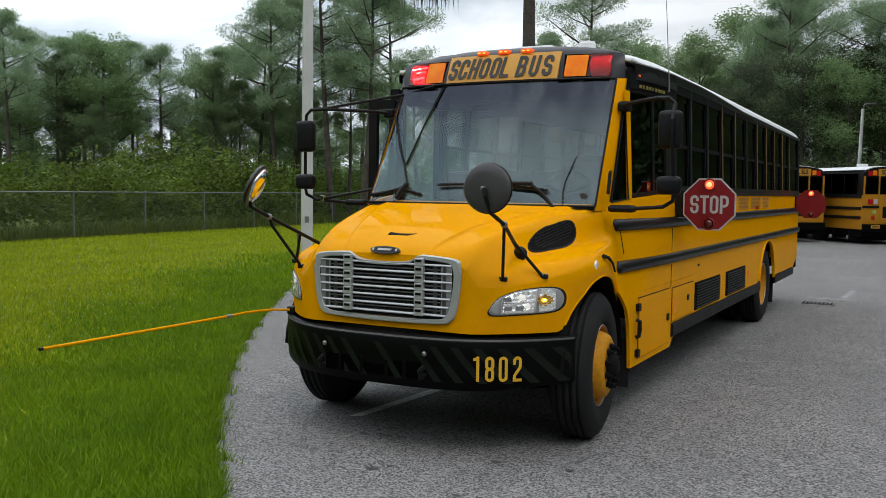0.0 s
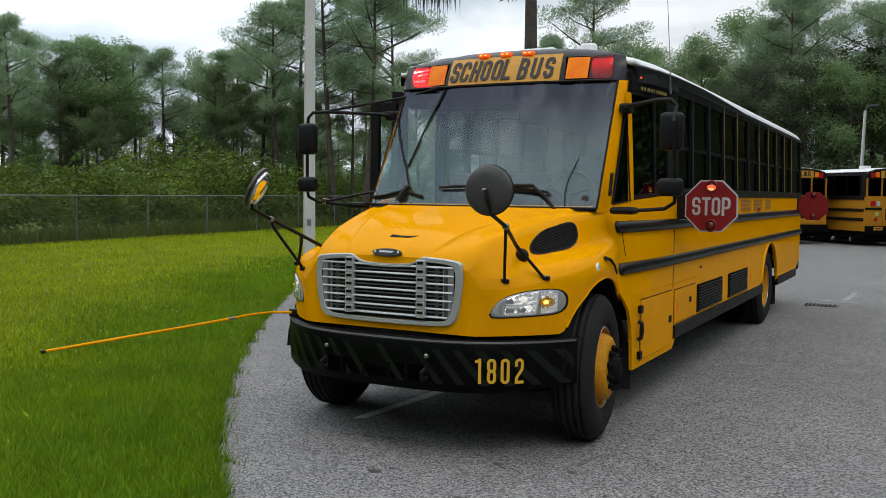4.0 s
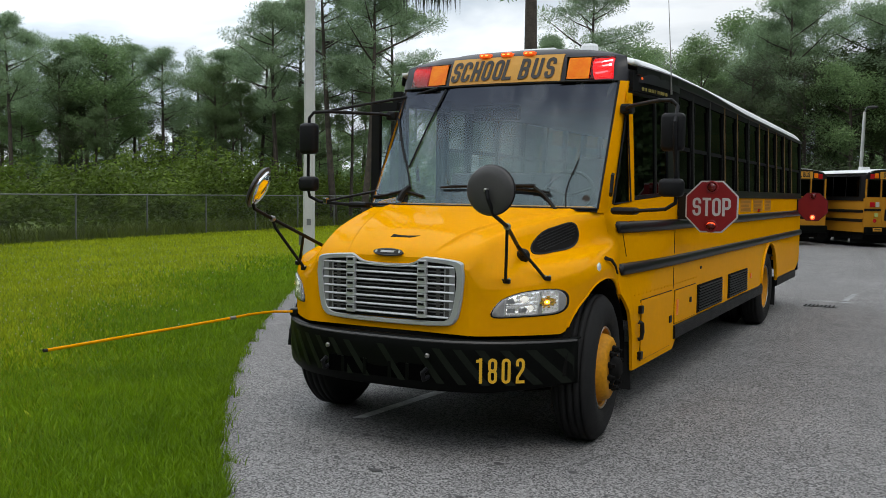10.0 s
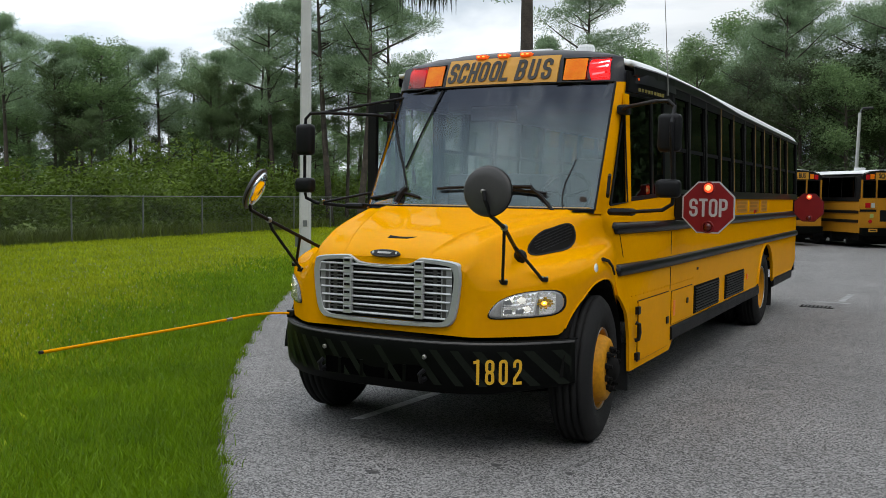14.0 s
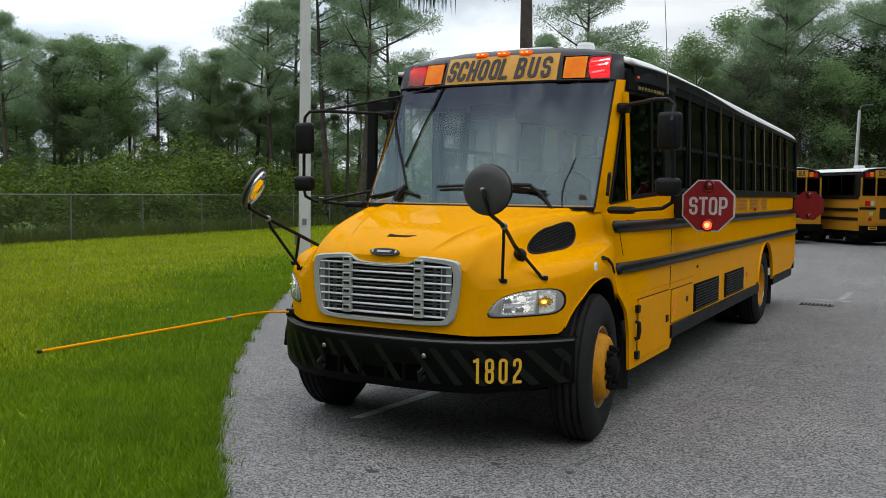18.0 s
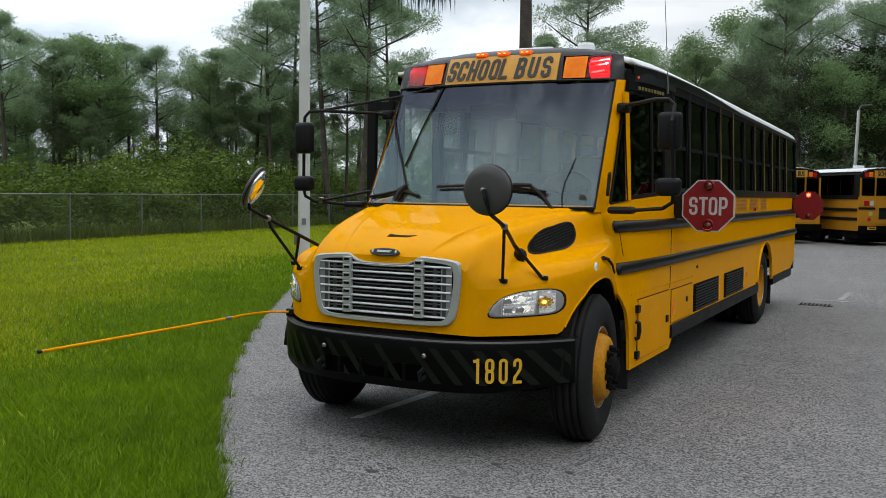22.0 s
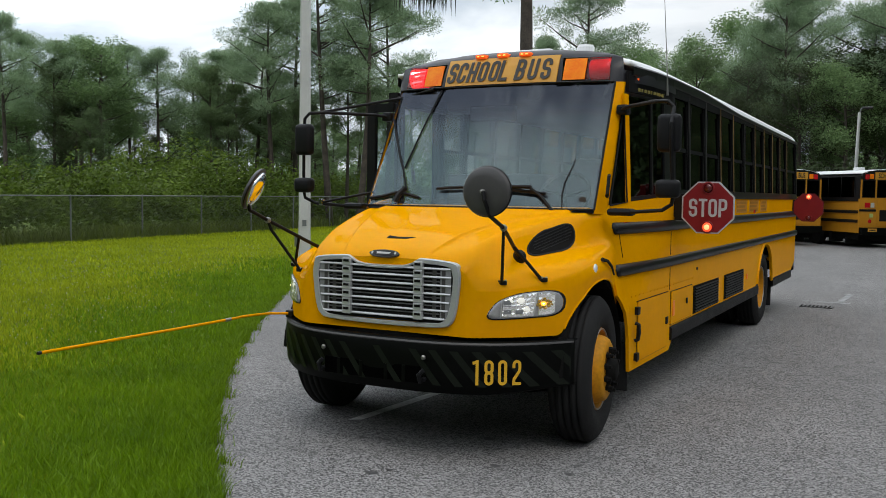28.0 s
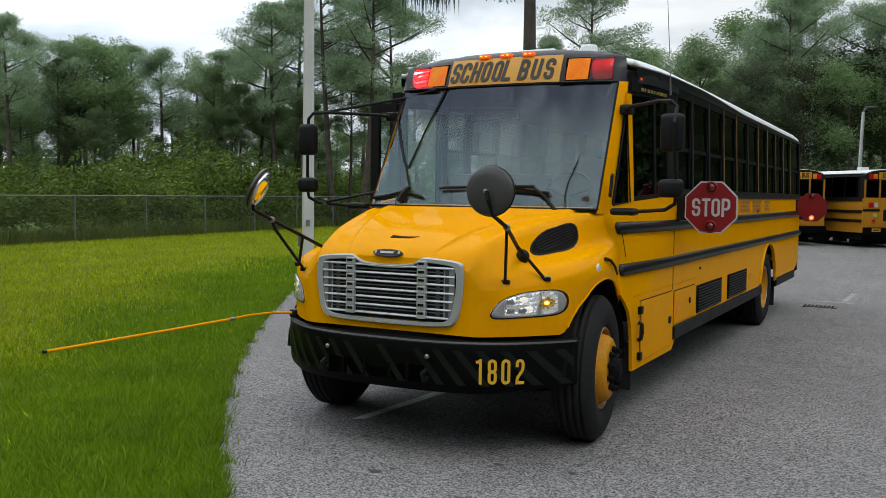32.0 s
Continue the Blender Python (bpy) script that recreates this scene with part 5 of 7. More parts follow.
def on_cap(x0, x1, z0, z1, lift, n=9):
    return sheet(bmesh.new(), [[(x, cap_y(x, z) - lift, z) for x in np.linspace(x0, x1, n)] for z in np.linspace(z0, z1, 4)], lift + 0.004, (0, 1, 0))


head = part("destination_sign", on_cap(-0.515, 0.515, 2.712, 2.945, 0.014), M_SIGNY, cap, "yellow reflective sign board")
lean = math.degrees(math.atan2(0.055, 0.12))
for i, ch in enumerate("SCHOOL BUS"):
    if ch == " ":
        continue
    x = (-0.450, -0.352, -0.250, -0.148, -0.044, 0.050, 0, 0.196, 0.309, 0.422)[i]
    ang = math.degrees(math.atan(0.21 * x))
    stroke_letter("letter", ch, 0.083, 0.194, 0.0285, Matrix.Translation((x, cap_y(x, 2.826) - 0.0165, 2.826)) @ pose(0, 0, 0, 90 - 23, 0, ang), M_LETTER, head, 0.003, "black block letter", 0.12)
flashers = {}
for s in (1, -1):
    x0, x1 = (0.565, 0.745) if s > 0 else (-0.745, -0.565)
    part("lamp_box", boxed(min(s * 0.556, s * 0.944), max(s * 0.556, s * 0.944), 2.09, 2.11, 2.71, 2.92), M_DARK, cap)
    part("amber_lamp", on_cap(x0, x1, 2.725, 2.905, 0.006), M_AMBER, cap, "amber warning lamp")
    x0, x1 = (0.757, 0.937) if s > 0 else (-0.937, -0.757)
    red = part("red_lamp", on_cap(x0, x1, 2.722, 2.910, 0.008), glass_mat("red_lens_glass", (1.0, 0.16, 0.17), f0=0.04), cap, "red warning lamp")
    red.visible_shadow = False
    # a turning lamp body: lit strips on one side, plain red on the other
    bm = bmesh.new()
    w, r, nn = (x1 - x0) / 2 - 0.002, 0.088, 28
    ring = [(r * math.cos(a), r * math.sin(a)) for a in np.linspace(0, 2 * math.pi, nn, endpoint=False)]
    lo = [bm.verts.new((-w, a, b)) for a, b in ring]
    hi = [bm.verts.new((w, a, b)) for a, b in ring]
    for i in range(nn):
        bm.faces.new((lo[i], lo[(i + 1) % nn], hi[(i + 1) % nn], hi[i]))
    bm.faces.new(lo)
    bm.faces.new(hi)
    me_ob = part("flasher_body", bm, M_LENSBODY, red, "red lamp body")
    me_ob.location = ((x0 + x1) / 2, cap_y((x0 + x1) / 2, 2.815) + 0.098, 2.815)
    for dz, t0, t1, lit in ((0.045, -0.85, 0.85, M_LEDHOT), (0.008, -0.35, 0.8, M_LED), (-0.040, -0.75, 0.45, M_LEDHOT)):
        rows = []
        for q in np.linspace(t0, t1, 7):
            th = math.asin(max(-0.95, min(0.95, (dz + 0.010 * q) / r)))
            th2 = math.asin(max(-0.98, min(0.98, (dz + 0.010 * q + 0.013) / r)))
            rows.append([(q * w, -(r + 0.002) * math.cos(t), (r + 0.002) * math.sin(t)) for t in (th, th2)])
        st = part("led_strip", sheet(bmesh.new(), rows), lit, me_ob, "bright red lamp strip")
    glow = sheet(bmesh.new(), [[(q, -(r + 0.001) * math.cos(t), (r + 0.001) * math.sin(t)) for t in np.linspace(-1.25, 1.25, 10)] for q in (-w, w)])
    part("led_glow", glow, glow_mat("lit_red_panel", (1.0, 0.02, 0.045), 0.85), me_ob, "glowing red panel")
    flashers[s] = me_ob
    part("lamp_sill", tubed([(s * 0.52, cap_y(0.52, 2.70) - 0.03, 2.702), (s * 0.95, cap_y(0.95, 2.70) - 0.03, 2.702)], 0.007, 6), M_BLACK, cap)
for x in (-0.205, 0.0, 0.205):
    mk = part("marker_lamp", boxed(x - 0.05, x + 0.05, cap_y(x, 2.965) - 0.06, cap_y(x, 2.965) + 0.08, 2.946, 2.980, 0.010), M_AMBERON, cap, "lit amber marker lamp")
    for dx in (-0.022, 0.022):
        part("lamp_core", boxed(x + dx - 0.012, x + dx + 0.012, cap_y(x, 2.965) - 0.064, cap_y(x, 2.965) - 0.05, 2.958, 2.968, 0.003), M_MARKHOT, mk)
# unreadable model name on the cap's side
for i in range(9):
    y = 2.14 + i * 0.062
    x = hw(y + 0.02, 2.62)
    part("name_bar", boxed(x - 0.02, x + 0.009, y, y + (0.026 if i % 3 == 1 else 0.044), 2.640, 2.666), M_NAMEBAR, cap)
x = hw(2.135, 2.735) + 0.004
part("side_marker", boxed(x - 0.01, x + 0.010, 2.12, 2.15, 2.727, 2.745), M_AMBERON, cap, "small lit marker lamp")

# roof
rprof = spline(ROOF, 3)
rfull = [(-x, z) for x, z in rprof] + [(x, z) for x, z in rprof[-2::-1]]
def roof_row(y):
    k = 1 - 0.088 * clamp01((3.0 - y) / 1.0) ** 2
    e = 1 - 0.10 * clamp01((y - 10.9) / 0.3) ** 2
    row = [(x * k, y, 2.785 + (z - 2.785) * e * (1 - 0.14 * clamp01((2.55 - y) / 0.45)) - 0.075 * clamp01((y - 4.0) / 7.0)) for x, z in rfull]
    if y < 2.7:                                   # its lower edge rises towards the front
        row = [(x, yy, max(z, 2.785 + 0.085 * (2.7 - y) / 0.6)) for x, yy, z in row]
    if y < 2.35:                                  # its front edge comes forward at the corners
        row = [(x, yy - 0.09 * clamp01((2.35 - y) / 0.2) * clamp01((abs(x) - 0.6) / 0.4), z) for x, yy, z in row]
    return row
roof = part("roof", sheet(bmesh.new(), [roof_row(y) for y in (2.10, 2.2, 2.3, 2.5, 2.75, 2.98, 3.0, 5, 7, 9, 10.5, 10.9, 11.0, 11.1, TAIL)], 0.03, (0, 0, -1)), M_WHITE, bus, "white painted roof", True)
part("roof_hatch", boxed(-0.12, 0.24, 2.42, 3.0, 3.0, 3.085, 0.02), M_WHITE, roof, "white roof hatch")
part("strobe_dome", lathe(bmesh.new(), [(0.075, 0), (0.075, 0.075), (0.065, 0.095), (0.03, 0.10)], Matrix.Translation((0.56, 2.42, 2.992)), 18), M_WHITE, roof, "white roof strobe")
part("antenna", tubed([(1.21, 2.71, 2.66), (1.205, 2.70, 2.86), (1.165, 2.67, 3.6), (1.125, 2.64, 4.3)], [0.012, 0.005, 0.0025, 0.002], 6), M_STEEL, bus, "thin black whip antenna")

# window band
for s in (1, -1):
    rows = [[(s * (hw(y, z) + dx), y, z) for dx, z in ((d, zz - 0.075 * clamp01((y - 4.0) / 7.0) + up * (0.042 - 0.042 * clamp01((y - 4.2) / 2.0))) for d, zz, up in ((0.004, 2.755, 0), (0.016, 2.762, 0), (0.018, 2.785, 1), (0.004, 2.80, 1)))] for y in (2.03, 2.2, 2.5, 2.96, 4, 4.6, 5.2, 6.2, 8, 11.0, TAIL)]
    part("drip_rail", sheet(bmesh.new(), rows), M_BLACK, bus, "black drip rail under the roof edge")
PIT = [2.855 + 0.715 * i for i in range(12)]
for s in (1, -1):
    for z0, z1, nm in ((2.625, 2.70, "window_header"), (1.79, 1.850, "window_sill")):
        y0 = 1.98 if z0 > 2 and s > 0 else 2.95
        part(nm, sheet(bmesh.new(), [[(s * (hw(y, z) + 0.004), y, z) for z in (z0 + 0.055 * (z0 > 2 and y > 2.96), z1 if z0 < 2 else 2.79 - 0.075 * clamp01((y - 4.0) / 7.0))] for y in (y0, 2.2, 2.5, 2.95, 3.03, 4, 5, 8, 11.0, TAIL) if y >= y0], 0.03, (-s, 0, 0)), M_POST if z0 > 2 else M_BLACK, bus, "black painted steel")
    for i, y in enumerate([2.99] + PIT[1:-1] + [11.12]):
        wd = 0.05 if 0 < i < 11 else 0.10
        part("window_post", sheet(bmesh.new(), [[(s * (hw(y, z) + 0.006), yy, z) for z in (1.84, 2.2, 2.5, 2.69)] for yy in (y - wd / 2, y + wd / 2)], 0.05, (-s, 0, 0)), M_POST, bus, "black window post")
        if s > 0 and 0 < i < 11:
            e = 0.014 + 0.003 * (i > 6)
            top_z = 2.765 - 0.075 * clamp01((y - 4.0) / 7.0)
            part("post_edge", sheet(bmesh.new(), [[(s * (hw(y, z) + 0.010), yy, z) for z in (1.84, 2.2, 2.5, top_z)] for yy in (y + wd / 2 - e, y + wd / 2)], 0.004, (-s, 0, 0)), M_GREYPL if i in (1, 2, 5) else M_POSTEDGE, bus, "thin dull yellow post edge")
    for i in range(11):
        a = (2.99 if i == 0 else PIT[i]) + 0.045
        b = (11.12 if i == 10 else PIT[i + 1]) - 0.045
        if i == 10:
            a, b = PIT[10] + 0.045, 11.06
        win = part("window", sheet(bmesh.new(), [[(s * (hw(y, z) - 0.012), y, z) for z in (2.20, 2.235)] for y in (a, b)], 0.02, (-s, 0, 0)), M_POST, bus, "split sash window in a black frame")
        for z0, z1, off in ((1.85, 2.20, 0.022), (2.235, 2.69, 0.012)):
            p = part("pane", sheet(bmesh.new(), [[(s * (hw(y, z) - off), y, z) for z in (z0, z1)] for y in (a, b)]), M_TINTED if s > 0 else M_SHADED, win, "dark tinted pane")
            p.visible_shadow = False
        for yy in (a + 0.012, b - 0.012):
            part("sash", boxed(s * 1.195 - 0.02, s * 1.195 + 0.008, yy - 0.008, yy + 0.008, 1.85, 2.63), M_POST, win)
        if s > 0 and i % 2 == 0:
            part("sash_latch", boxed(1.172, 1.19, (a + b) / 2 - 0.02, (a + b) / 2 + 0.02, 1.862, 1.885), M_CHROME, win)

# driver's window
def side_quad(pts, lift, thick=0.02):
    bm = bmesh.new()
    n = 5
    rows = []
    for i in range(n):
        t = i / (n - 1)
        lo = (pts[0][0] + (pts[1][0] - pts[0][0]) * t, pts[0][1] + (pts[1][1] - pts[0][1]) * t)
        hi = (pts[3][0] + (pts[2][0] - pts[3][0]) * t, pts[3][1] + (pts[2][1] - pts[3][1]) * t)
        rows.append([(hw(y, z) + lift, y, z) for y, z in [(lo[0] + (hi[0] - lo[0]) * k / 4, lo[1] + (hi[1] - lo[1]) * k / 4) for k in range(5)]])
    return sheet(bm, rows, thick, (-1, 0, 0))


dw = part("driver_window", side_quad([(1.97, 1.745), (2.94, 1.80), (2.94, 1.83), (1.97, 1.775)], 0.0), M_BLACK, bus, "driver's sliding window in a black frame")
for q, nm in (([(1.98, 1.77), (2.42, 1.795), (2.42, 2.59), (1.95, 2.59)], "pane"), ([(2.42, 1.795), (2.94, 1.83), (2.94, 2.59), (2.42, 2.59)], "pane")):
    p = part(nm, side_quad(q, -0.012, 0.0), M_DRIVER, dw, "dark tinted pane")
    p.visible_shadow = False
part("mullion", side_quad([(2.405, 1.79), (2.44, 1.79), (2.44, 2.59), (2.405, 2.59)], 0.0), M_BLACK, dw)
part("window_strip", side_quad([(1.925, 1.735), (1.985, 1.74), (1.965, 2.60), (1.895, 2.60)], 0.008), M_YELLOW, bus, "narrow yellow window post")
tri = part("quarter_window", side_quad([(1.66, 1.71), (1.93, 1.735), (1.90, 2.50), (1.88, 2.50)], -0.006, 0.0), M_DRIVER, bus, "dark triangular quarter window")
tri.visible_shadow = False
part("quarter_seal", tubed([(hw(1.66, 1.71) + 0.004, 1.66, 1.71), (hw(1.93, 1.735) + 0.004, 1.93, 1.735), (hw(1.89, 2.50) + 0.004, 1.89, 2.50), (hw(1.66, 1.71) + 0.004, 1.66, 1.71)], 0.008, 6), M_RUBBER, tri)
part("window_guard", side_quad([(2.70, 1.83), (2.94, 1.84), (2.94, 2.59), (2.70, 2.59)], 0.004), M_BLACK, bus)
part("pillar_handle", tubed([(1.085, 1.50, 1.78), (1.10, 1.46, 1.80), (1.10, 1.49, 1.93), (1.09, 1.53, 1.94)], 0.014, 8), M_PLASTIC, bus, "black grab handle")

# tail wall
for z0, z1 in ((0.72, 1.80), (2.55, 2.86)):
    part("tail_wall", boxed(-1.19 if z0 < 2 else -0.92, 1.19 if z0 < 2 else 0.92, TAIL - 0.04, TAIL, z0, z1), M_YELLOW, bus, "yellow tail wall")
for x0, x1 in ((-1.17, -1.02), (-0.42, -0.32), (0.32, 0.42), (1.02, 1.17)):
    part("tail_post", boxed(x0, x1, TAIL - 0.04, TAIL, 1.80, 2.55), M_YELLOW, bus)
for x0, x1 in ((-1.02, -0.42), (-0.32, 0.32), (0.42, 1.02)):
    p = part("tail_pane", boxed(x0, x1, TAIL - 0.025, TAIL - 0.018, 1.80, 2.55), M_TINTED, bus)
    p.visible_shadow = False
part("tail_marker", boxed(1.06, 1.12, TAIL - 0.06, TAIL + 0.02, 2.73, 2.77, 0.01), M_REDLENS, bus, "small red tail marker")
part("tail_bumper", boxed(-1.2, 1.2, TAIL, TAIL + 0.14, 0.56, 0.80, 0.02), M_BUMPER, bus, "black rear bumper")

# inside
part("cabin_floor", boxed(-1.18, 1.18, 2.0, TAIL - 0.05, 0.93, 0.97), M_DARK, bus)
part("step_well", boxed(-1.18, -0.55, 1.95, 2.92, 0.42, 0.47), M_DARK, bus)
part("cabin_ceiling", sheet(bmesh.new(), [[(x * k, y, z - 0.16) for x, z in rfull] for y, k in ((2.15, 0.80), (2.5, 0.90), (3.0, 0.96), (5, 0.97), (8, 0.97), (TAIL - 0.05, 0.97))]), M_INTERIOR, bus, "pale ceiling panels", True)
part("dashboard", boxed(-0.95, 0.95, 1.62, 1.98, 1.0, 1.62, 0.06), M_DASH, bus, "dark grey dashboard")
part("dash_top", sheet(bmesh.new(), [[(x, 1.42 + 0.105 * x * x + dy, z) for x in np.linspace(-0.98, 0.98, 9)] for dy, z in ((0.0, 1.66), (0.25, 1.67), (0.5, 1.60))]), M_DASH, bus)
wheel_m = Matrix.Translation((0.52, 2.08, 1.78)) @ pose(0, 0, 0, 62)
sw = part("steering_wheel", tubed([wheel_m @ Vector((0.22 * math.cos(a), 0.22 * math.sin(a), 0)) for a in np.linspace(0, 2 * math.pi, 29)], 0.016, 8), M_PLASTIC, bus, "black steering wheel")
for a in (0.3, math.pi - 0.3, -math.pi / 2):
    part("spoke", tubed([wheel_m @ Vector((0, 0, -0.02)), wheel_m @ Vector((0.21 * math.cos(a), 0.21 * math.sin(a), 0))], 0.014, 6), M_PLASTIC, sw)
part("steering_column", tubed([wheel_m @ Vector((0, 0, -0.01)), (0.52, 1.85, 1.45)], 0.035, 8), M_PLASTIC, sw)
ds = part("driver_seat", boxed(0.27, 0.77, 2.42, 2.90, 1.28, 1.42, 0.05), M_SEAT, bus, "dark high-backed driver's seat")
part("seat_back", box(bmesh.new(), 0.28, 0.76, 2.82, 2.96, 1.38, 2.12, 0.06), M_SEAT, ds)
part("seat_pedestal", boxed(0.4, 0.64, 2.5, 2.8, 0.97, 1.28), M_DARK, ds)
part("crash_barrier", boxed(0.20, 1.10, 3.10, 3.16, 1.0, 1.98, 0.03), M_SEAT, bus, "padded barrier")
part("crash_barrier", boxed(-1.10, -0.20, 3.00, 3.06, 1.0, 1.98, 0.03), M_SEAT, bus)
part("inside_mirror", boxed(-0.40, 0.05, 2.10, 2.13, 2.42, 2.56, 0.02), M_BLACK, bus, "wide inside mirror")
seat_bm = box(bmesh.new(), -0.49, 0.49, 0.0, 0.42, 0.0, 0.14, 0.03)
box(seat_bm, -0.49, 0.49, 0.40, 0.52, 0.02, 0.68, 0.04)
seat = part("bench_seat", seat_bm, M_SEAT, bus, "grey vinyl bench seat")
seat.location = (0.65, 3.45, 1.32)
for r in range(10):
    for sx in (0.65, -0.65):
        if r == 0 and sx > 0:
            continue
        o = seat.copy()
        scene.collection.objects.link(o)
        o.location = (sx, 3.45 + 0.73 * r, 1.32)
for sx in (0.65, -0.65):
    part("seat_base", boxed(sx - 0.4, sx + 0.4, 3.6, 10.6, 0.97, 1.32), M_DARK, bus)

# entrance door, swung open, and the door side
for y, x in ((2.02, -1.10), (2.92, -1.215)):
    part("door_post", boxed(x, x + 0.06, y - 0.03, y + 0.03, 0.45, 2.66), M_BLACK, bus, "black door post")
part("door_header", boxed(-1.17, -1.08, 1.98, 2.95, 2.58, 2.70), M_BLACK, bus)
door = part("entrance_door", boxed(-1.375, -1.285, 1.93, 1.98, 0.50, 2.60, 0.008), M_BLACK, bus, "open black-framed glass entrance door")
part("door_stile", boxed(-1.10, -1.07, 1.96, 1.99, 0.50, 2.60, 0.006), M_BLACK, door)
for z in (0.54, 1.30, 2.56):
    part("door_rail", boxed(-1.29, -1.10, 1.935, 1.975, z - 0.04, z + 0.04), M_BLACK, door)
for z0, z1 in ((0.56, 1.26), (1.34, 2.56)):
    p = part("door_pane", boxed(-1.315, -1.10, 1.952, 1.955, z0, z1), M_DOORGLASS, door)
    p.visible_shadow = False

part("wall_lining", boxed(-1.185, -1.165, 2.95, TAIL - 0.06, 0.97, 1.84), M_SEAT, bus, "grey inner wall lining")

# wipers
def wiper(pts, nm="wiper_arm", r=0.009):
    return part(nm, tubed(pts, r, 6), M_PLASTIC, bus, "black wiper arm")


def wsp(u, v, lift):
    return Vector(ws(u, v)) + Vector((0, -lift, 0.4 * lift))


w1 = wiper([wsp(-0.70, 0.02, 0.03), wsp(-0.68, 0.08, 0.03), wsp(-0.64, 0.14, 0.02)], r=0.026)
part("blade", tubed([wsp(-0.985, 0.055, 0.012), wsp(-0.85, 0.07, 0.016), wsp(-0.70, 0.105, 0.02), wsp(-0.58, 0.085, 0.016), wsp(-0.49, 0.065, 0.012)], 0.014, 6), M_PLASTIC, w1, "black wiper blade")
part("blade", tubed([wsp(-0.64, 0.14, 0.012), wsp(-0.72, 0.29, 0.008), wsp(-0.83, 0.46, 0.008), wsp(-0.985, 0.74, 0.008)], 0.0085, 6), M_PLASTIC, w1)
part("arm", tubed([wsp(-0.71, 0.31, 0.010), wsp(-0.635, 0.63, 0.010), wsp(-0.535, 0.975, 0.012)], 0.008, 6), M_PLASTIC, w1)
w2 = wiper([wsp(0.70, -0.03, 0.05), wsp(0.60, 0.07, 0.05), wsp(0.50, 0.135, 0.05)], r=0.014)
part("blade", tubed([wsp(-0.33, 0.135, 0.03), wsp(0.1, 0.15, 0.04), wsp(0.62, 0.105, 0.03)], 0.012, 6), M_PLASTIC, w2, "black wiper blade")
part("blade_spring", tubed([wsp(0.30, 0.15, 0.04), wsp(0.50, 0.145, 0.05)], 0.016, 6), M_PLASTIC, w2)
part("dash_stalk", tubed([wsp(0.755, 0.0, 0.006), wsp(0.735, 0.10, 0.006), wsp(0.74, 0.19, 0.006), wsp(0.795, 0.38, 0.006)], 0.0045, 5), M_PLASTIC, bus)
part("inspection_sticker", lathe(bmesh.new(), [(0.03, 0), (0.03, 0.003)], Matrix.Translation(wsp(0.90, 0.07, 0.004)) @ FRONT, 16), M_GREYPL, shield)

# hood details: side air inlets, marker lamps, slot
hood_slot = part("hood_slot", draped([(-0.10, -0.016), (0.06, -0.016), (0.12, 0.016), (0.05, 0.008), (-0.06, 0.008), (-0.10, 0.024)], Matrix.Translation((0.00, 0.245, 3)), (0, 0, -1), 0.003, hood_bvh, 2, 3, 0.01), M_DARK, hood, "narrow dark slot")
for s in (1, -1):
    vm = Matrix.Translation((s * 1.55, 0.55, 2.1)) @ look((0, 0, 0), (-s * 0.68, 0.33, -0.655)).to_3x3().to_4x4()
    out = [(0.29 * math.copysign(abs(math.cos(a)) ** 0.8, math.cos(a)) - 0.012, 0.094 * (1 + 0.22 * math.cos(a)) * math.copysign(abs(math.sin(a)) ** 0.85, math.sin(a)) - 0.016 + 0.33 * 0.285 * math.cos(a)) for a in np.linspace(0, 2 * math.pi, 26, endpoint=False)]
    if s < 0:
        out = [(-x, y) for x, y in out]
    inlet = part("air_inlet", draped(out, vm, (-s * 0.68, 0.33, -0.655), 0.006, hood_bvh, 4, 2, 0.012), M_PLASTIC, bus, "black slatted air inlet in a dark rim")
    part("inlet_mesh", draped([(x * 0.94, y * 0.88 + 0.06 * 0.33 * x) for x, y in out], vm, (-s * 0.68, 0.33, -0.655), 0.009, hood_bvh, 4, 2, 0.006), M_DARK, inlet, "dark mesh")
    for i in range(6):
        a = -0.050 + 0.020 * i
        e = 0.235 * math.sqrt(1 - (a / 0.075) ** 2)
        o2 = [(x, y + 0.33 * x) for x, y in ((-e, a), (e, a), (e, a + 0.006), (-e, a + 0.006))]
        if s < 0:
            o2 = [(-x, y) for x, y in o2]
        part("inlet_slat", draped(o2, vm, (-s * 0.68, 0.33, -0.655), 0.012, hood_bvh, 1, 3, 0.006), M_PLASTIC, inlet)
    p = hood_bvh.ray_cast(Vector((s * 2, 0.93, 1.268)), Vector((-s, 0, 0)))[0]
    fm = part("fender_marker", lathe(bmesh.new(), [(0.036, 0), (0.036, 0.006), (0.026, 0.011), (0.004, 0.012)], Matrix.Translation(p + Vector((-s * 0.004, 0, 0))) @ pose(0, 0, 0, 0, 90 * s), 16), M_REFLECT, bus, "clear fender marker lamp", True)
    part("hood_strap", tubed([(s * 1.196, 1.09, 1.325), (s * 1.216, 1.15, 1.312), (s * 1.224, 1.23, 1.265), (s * 1.220, 1.30, 1.20)], [0.016, 0.012, 0.009, 0.007], 6), M_RUBBER, bus, "black rubber hood strap")
    part("arch_lip", tubed([(s * (lerp_table(HOOD, y)[2] + 0.001), y, hood_bottom(y)) for y in np.linspace(YF - 0.55, 1.62, 22)], 0.008, 6), M_YELLOW, hood)

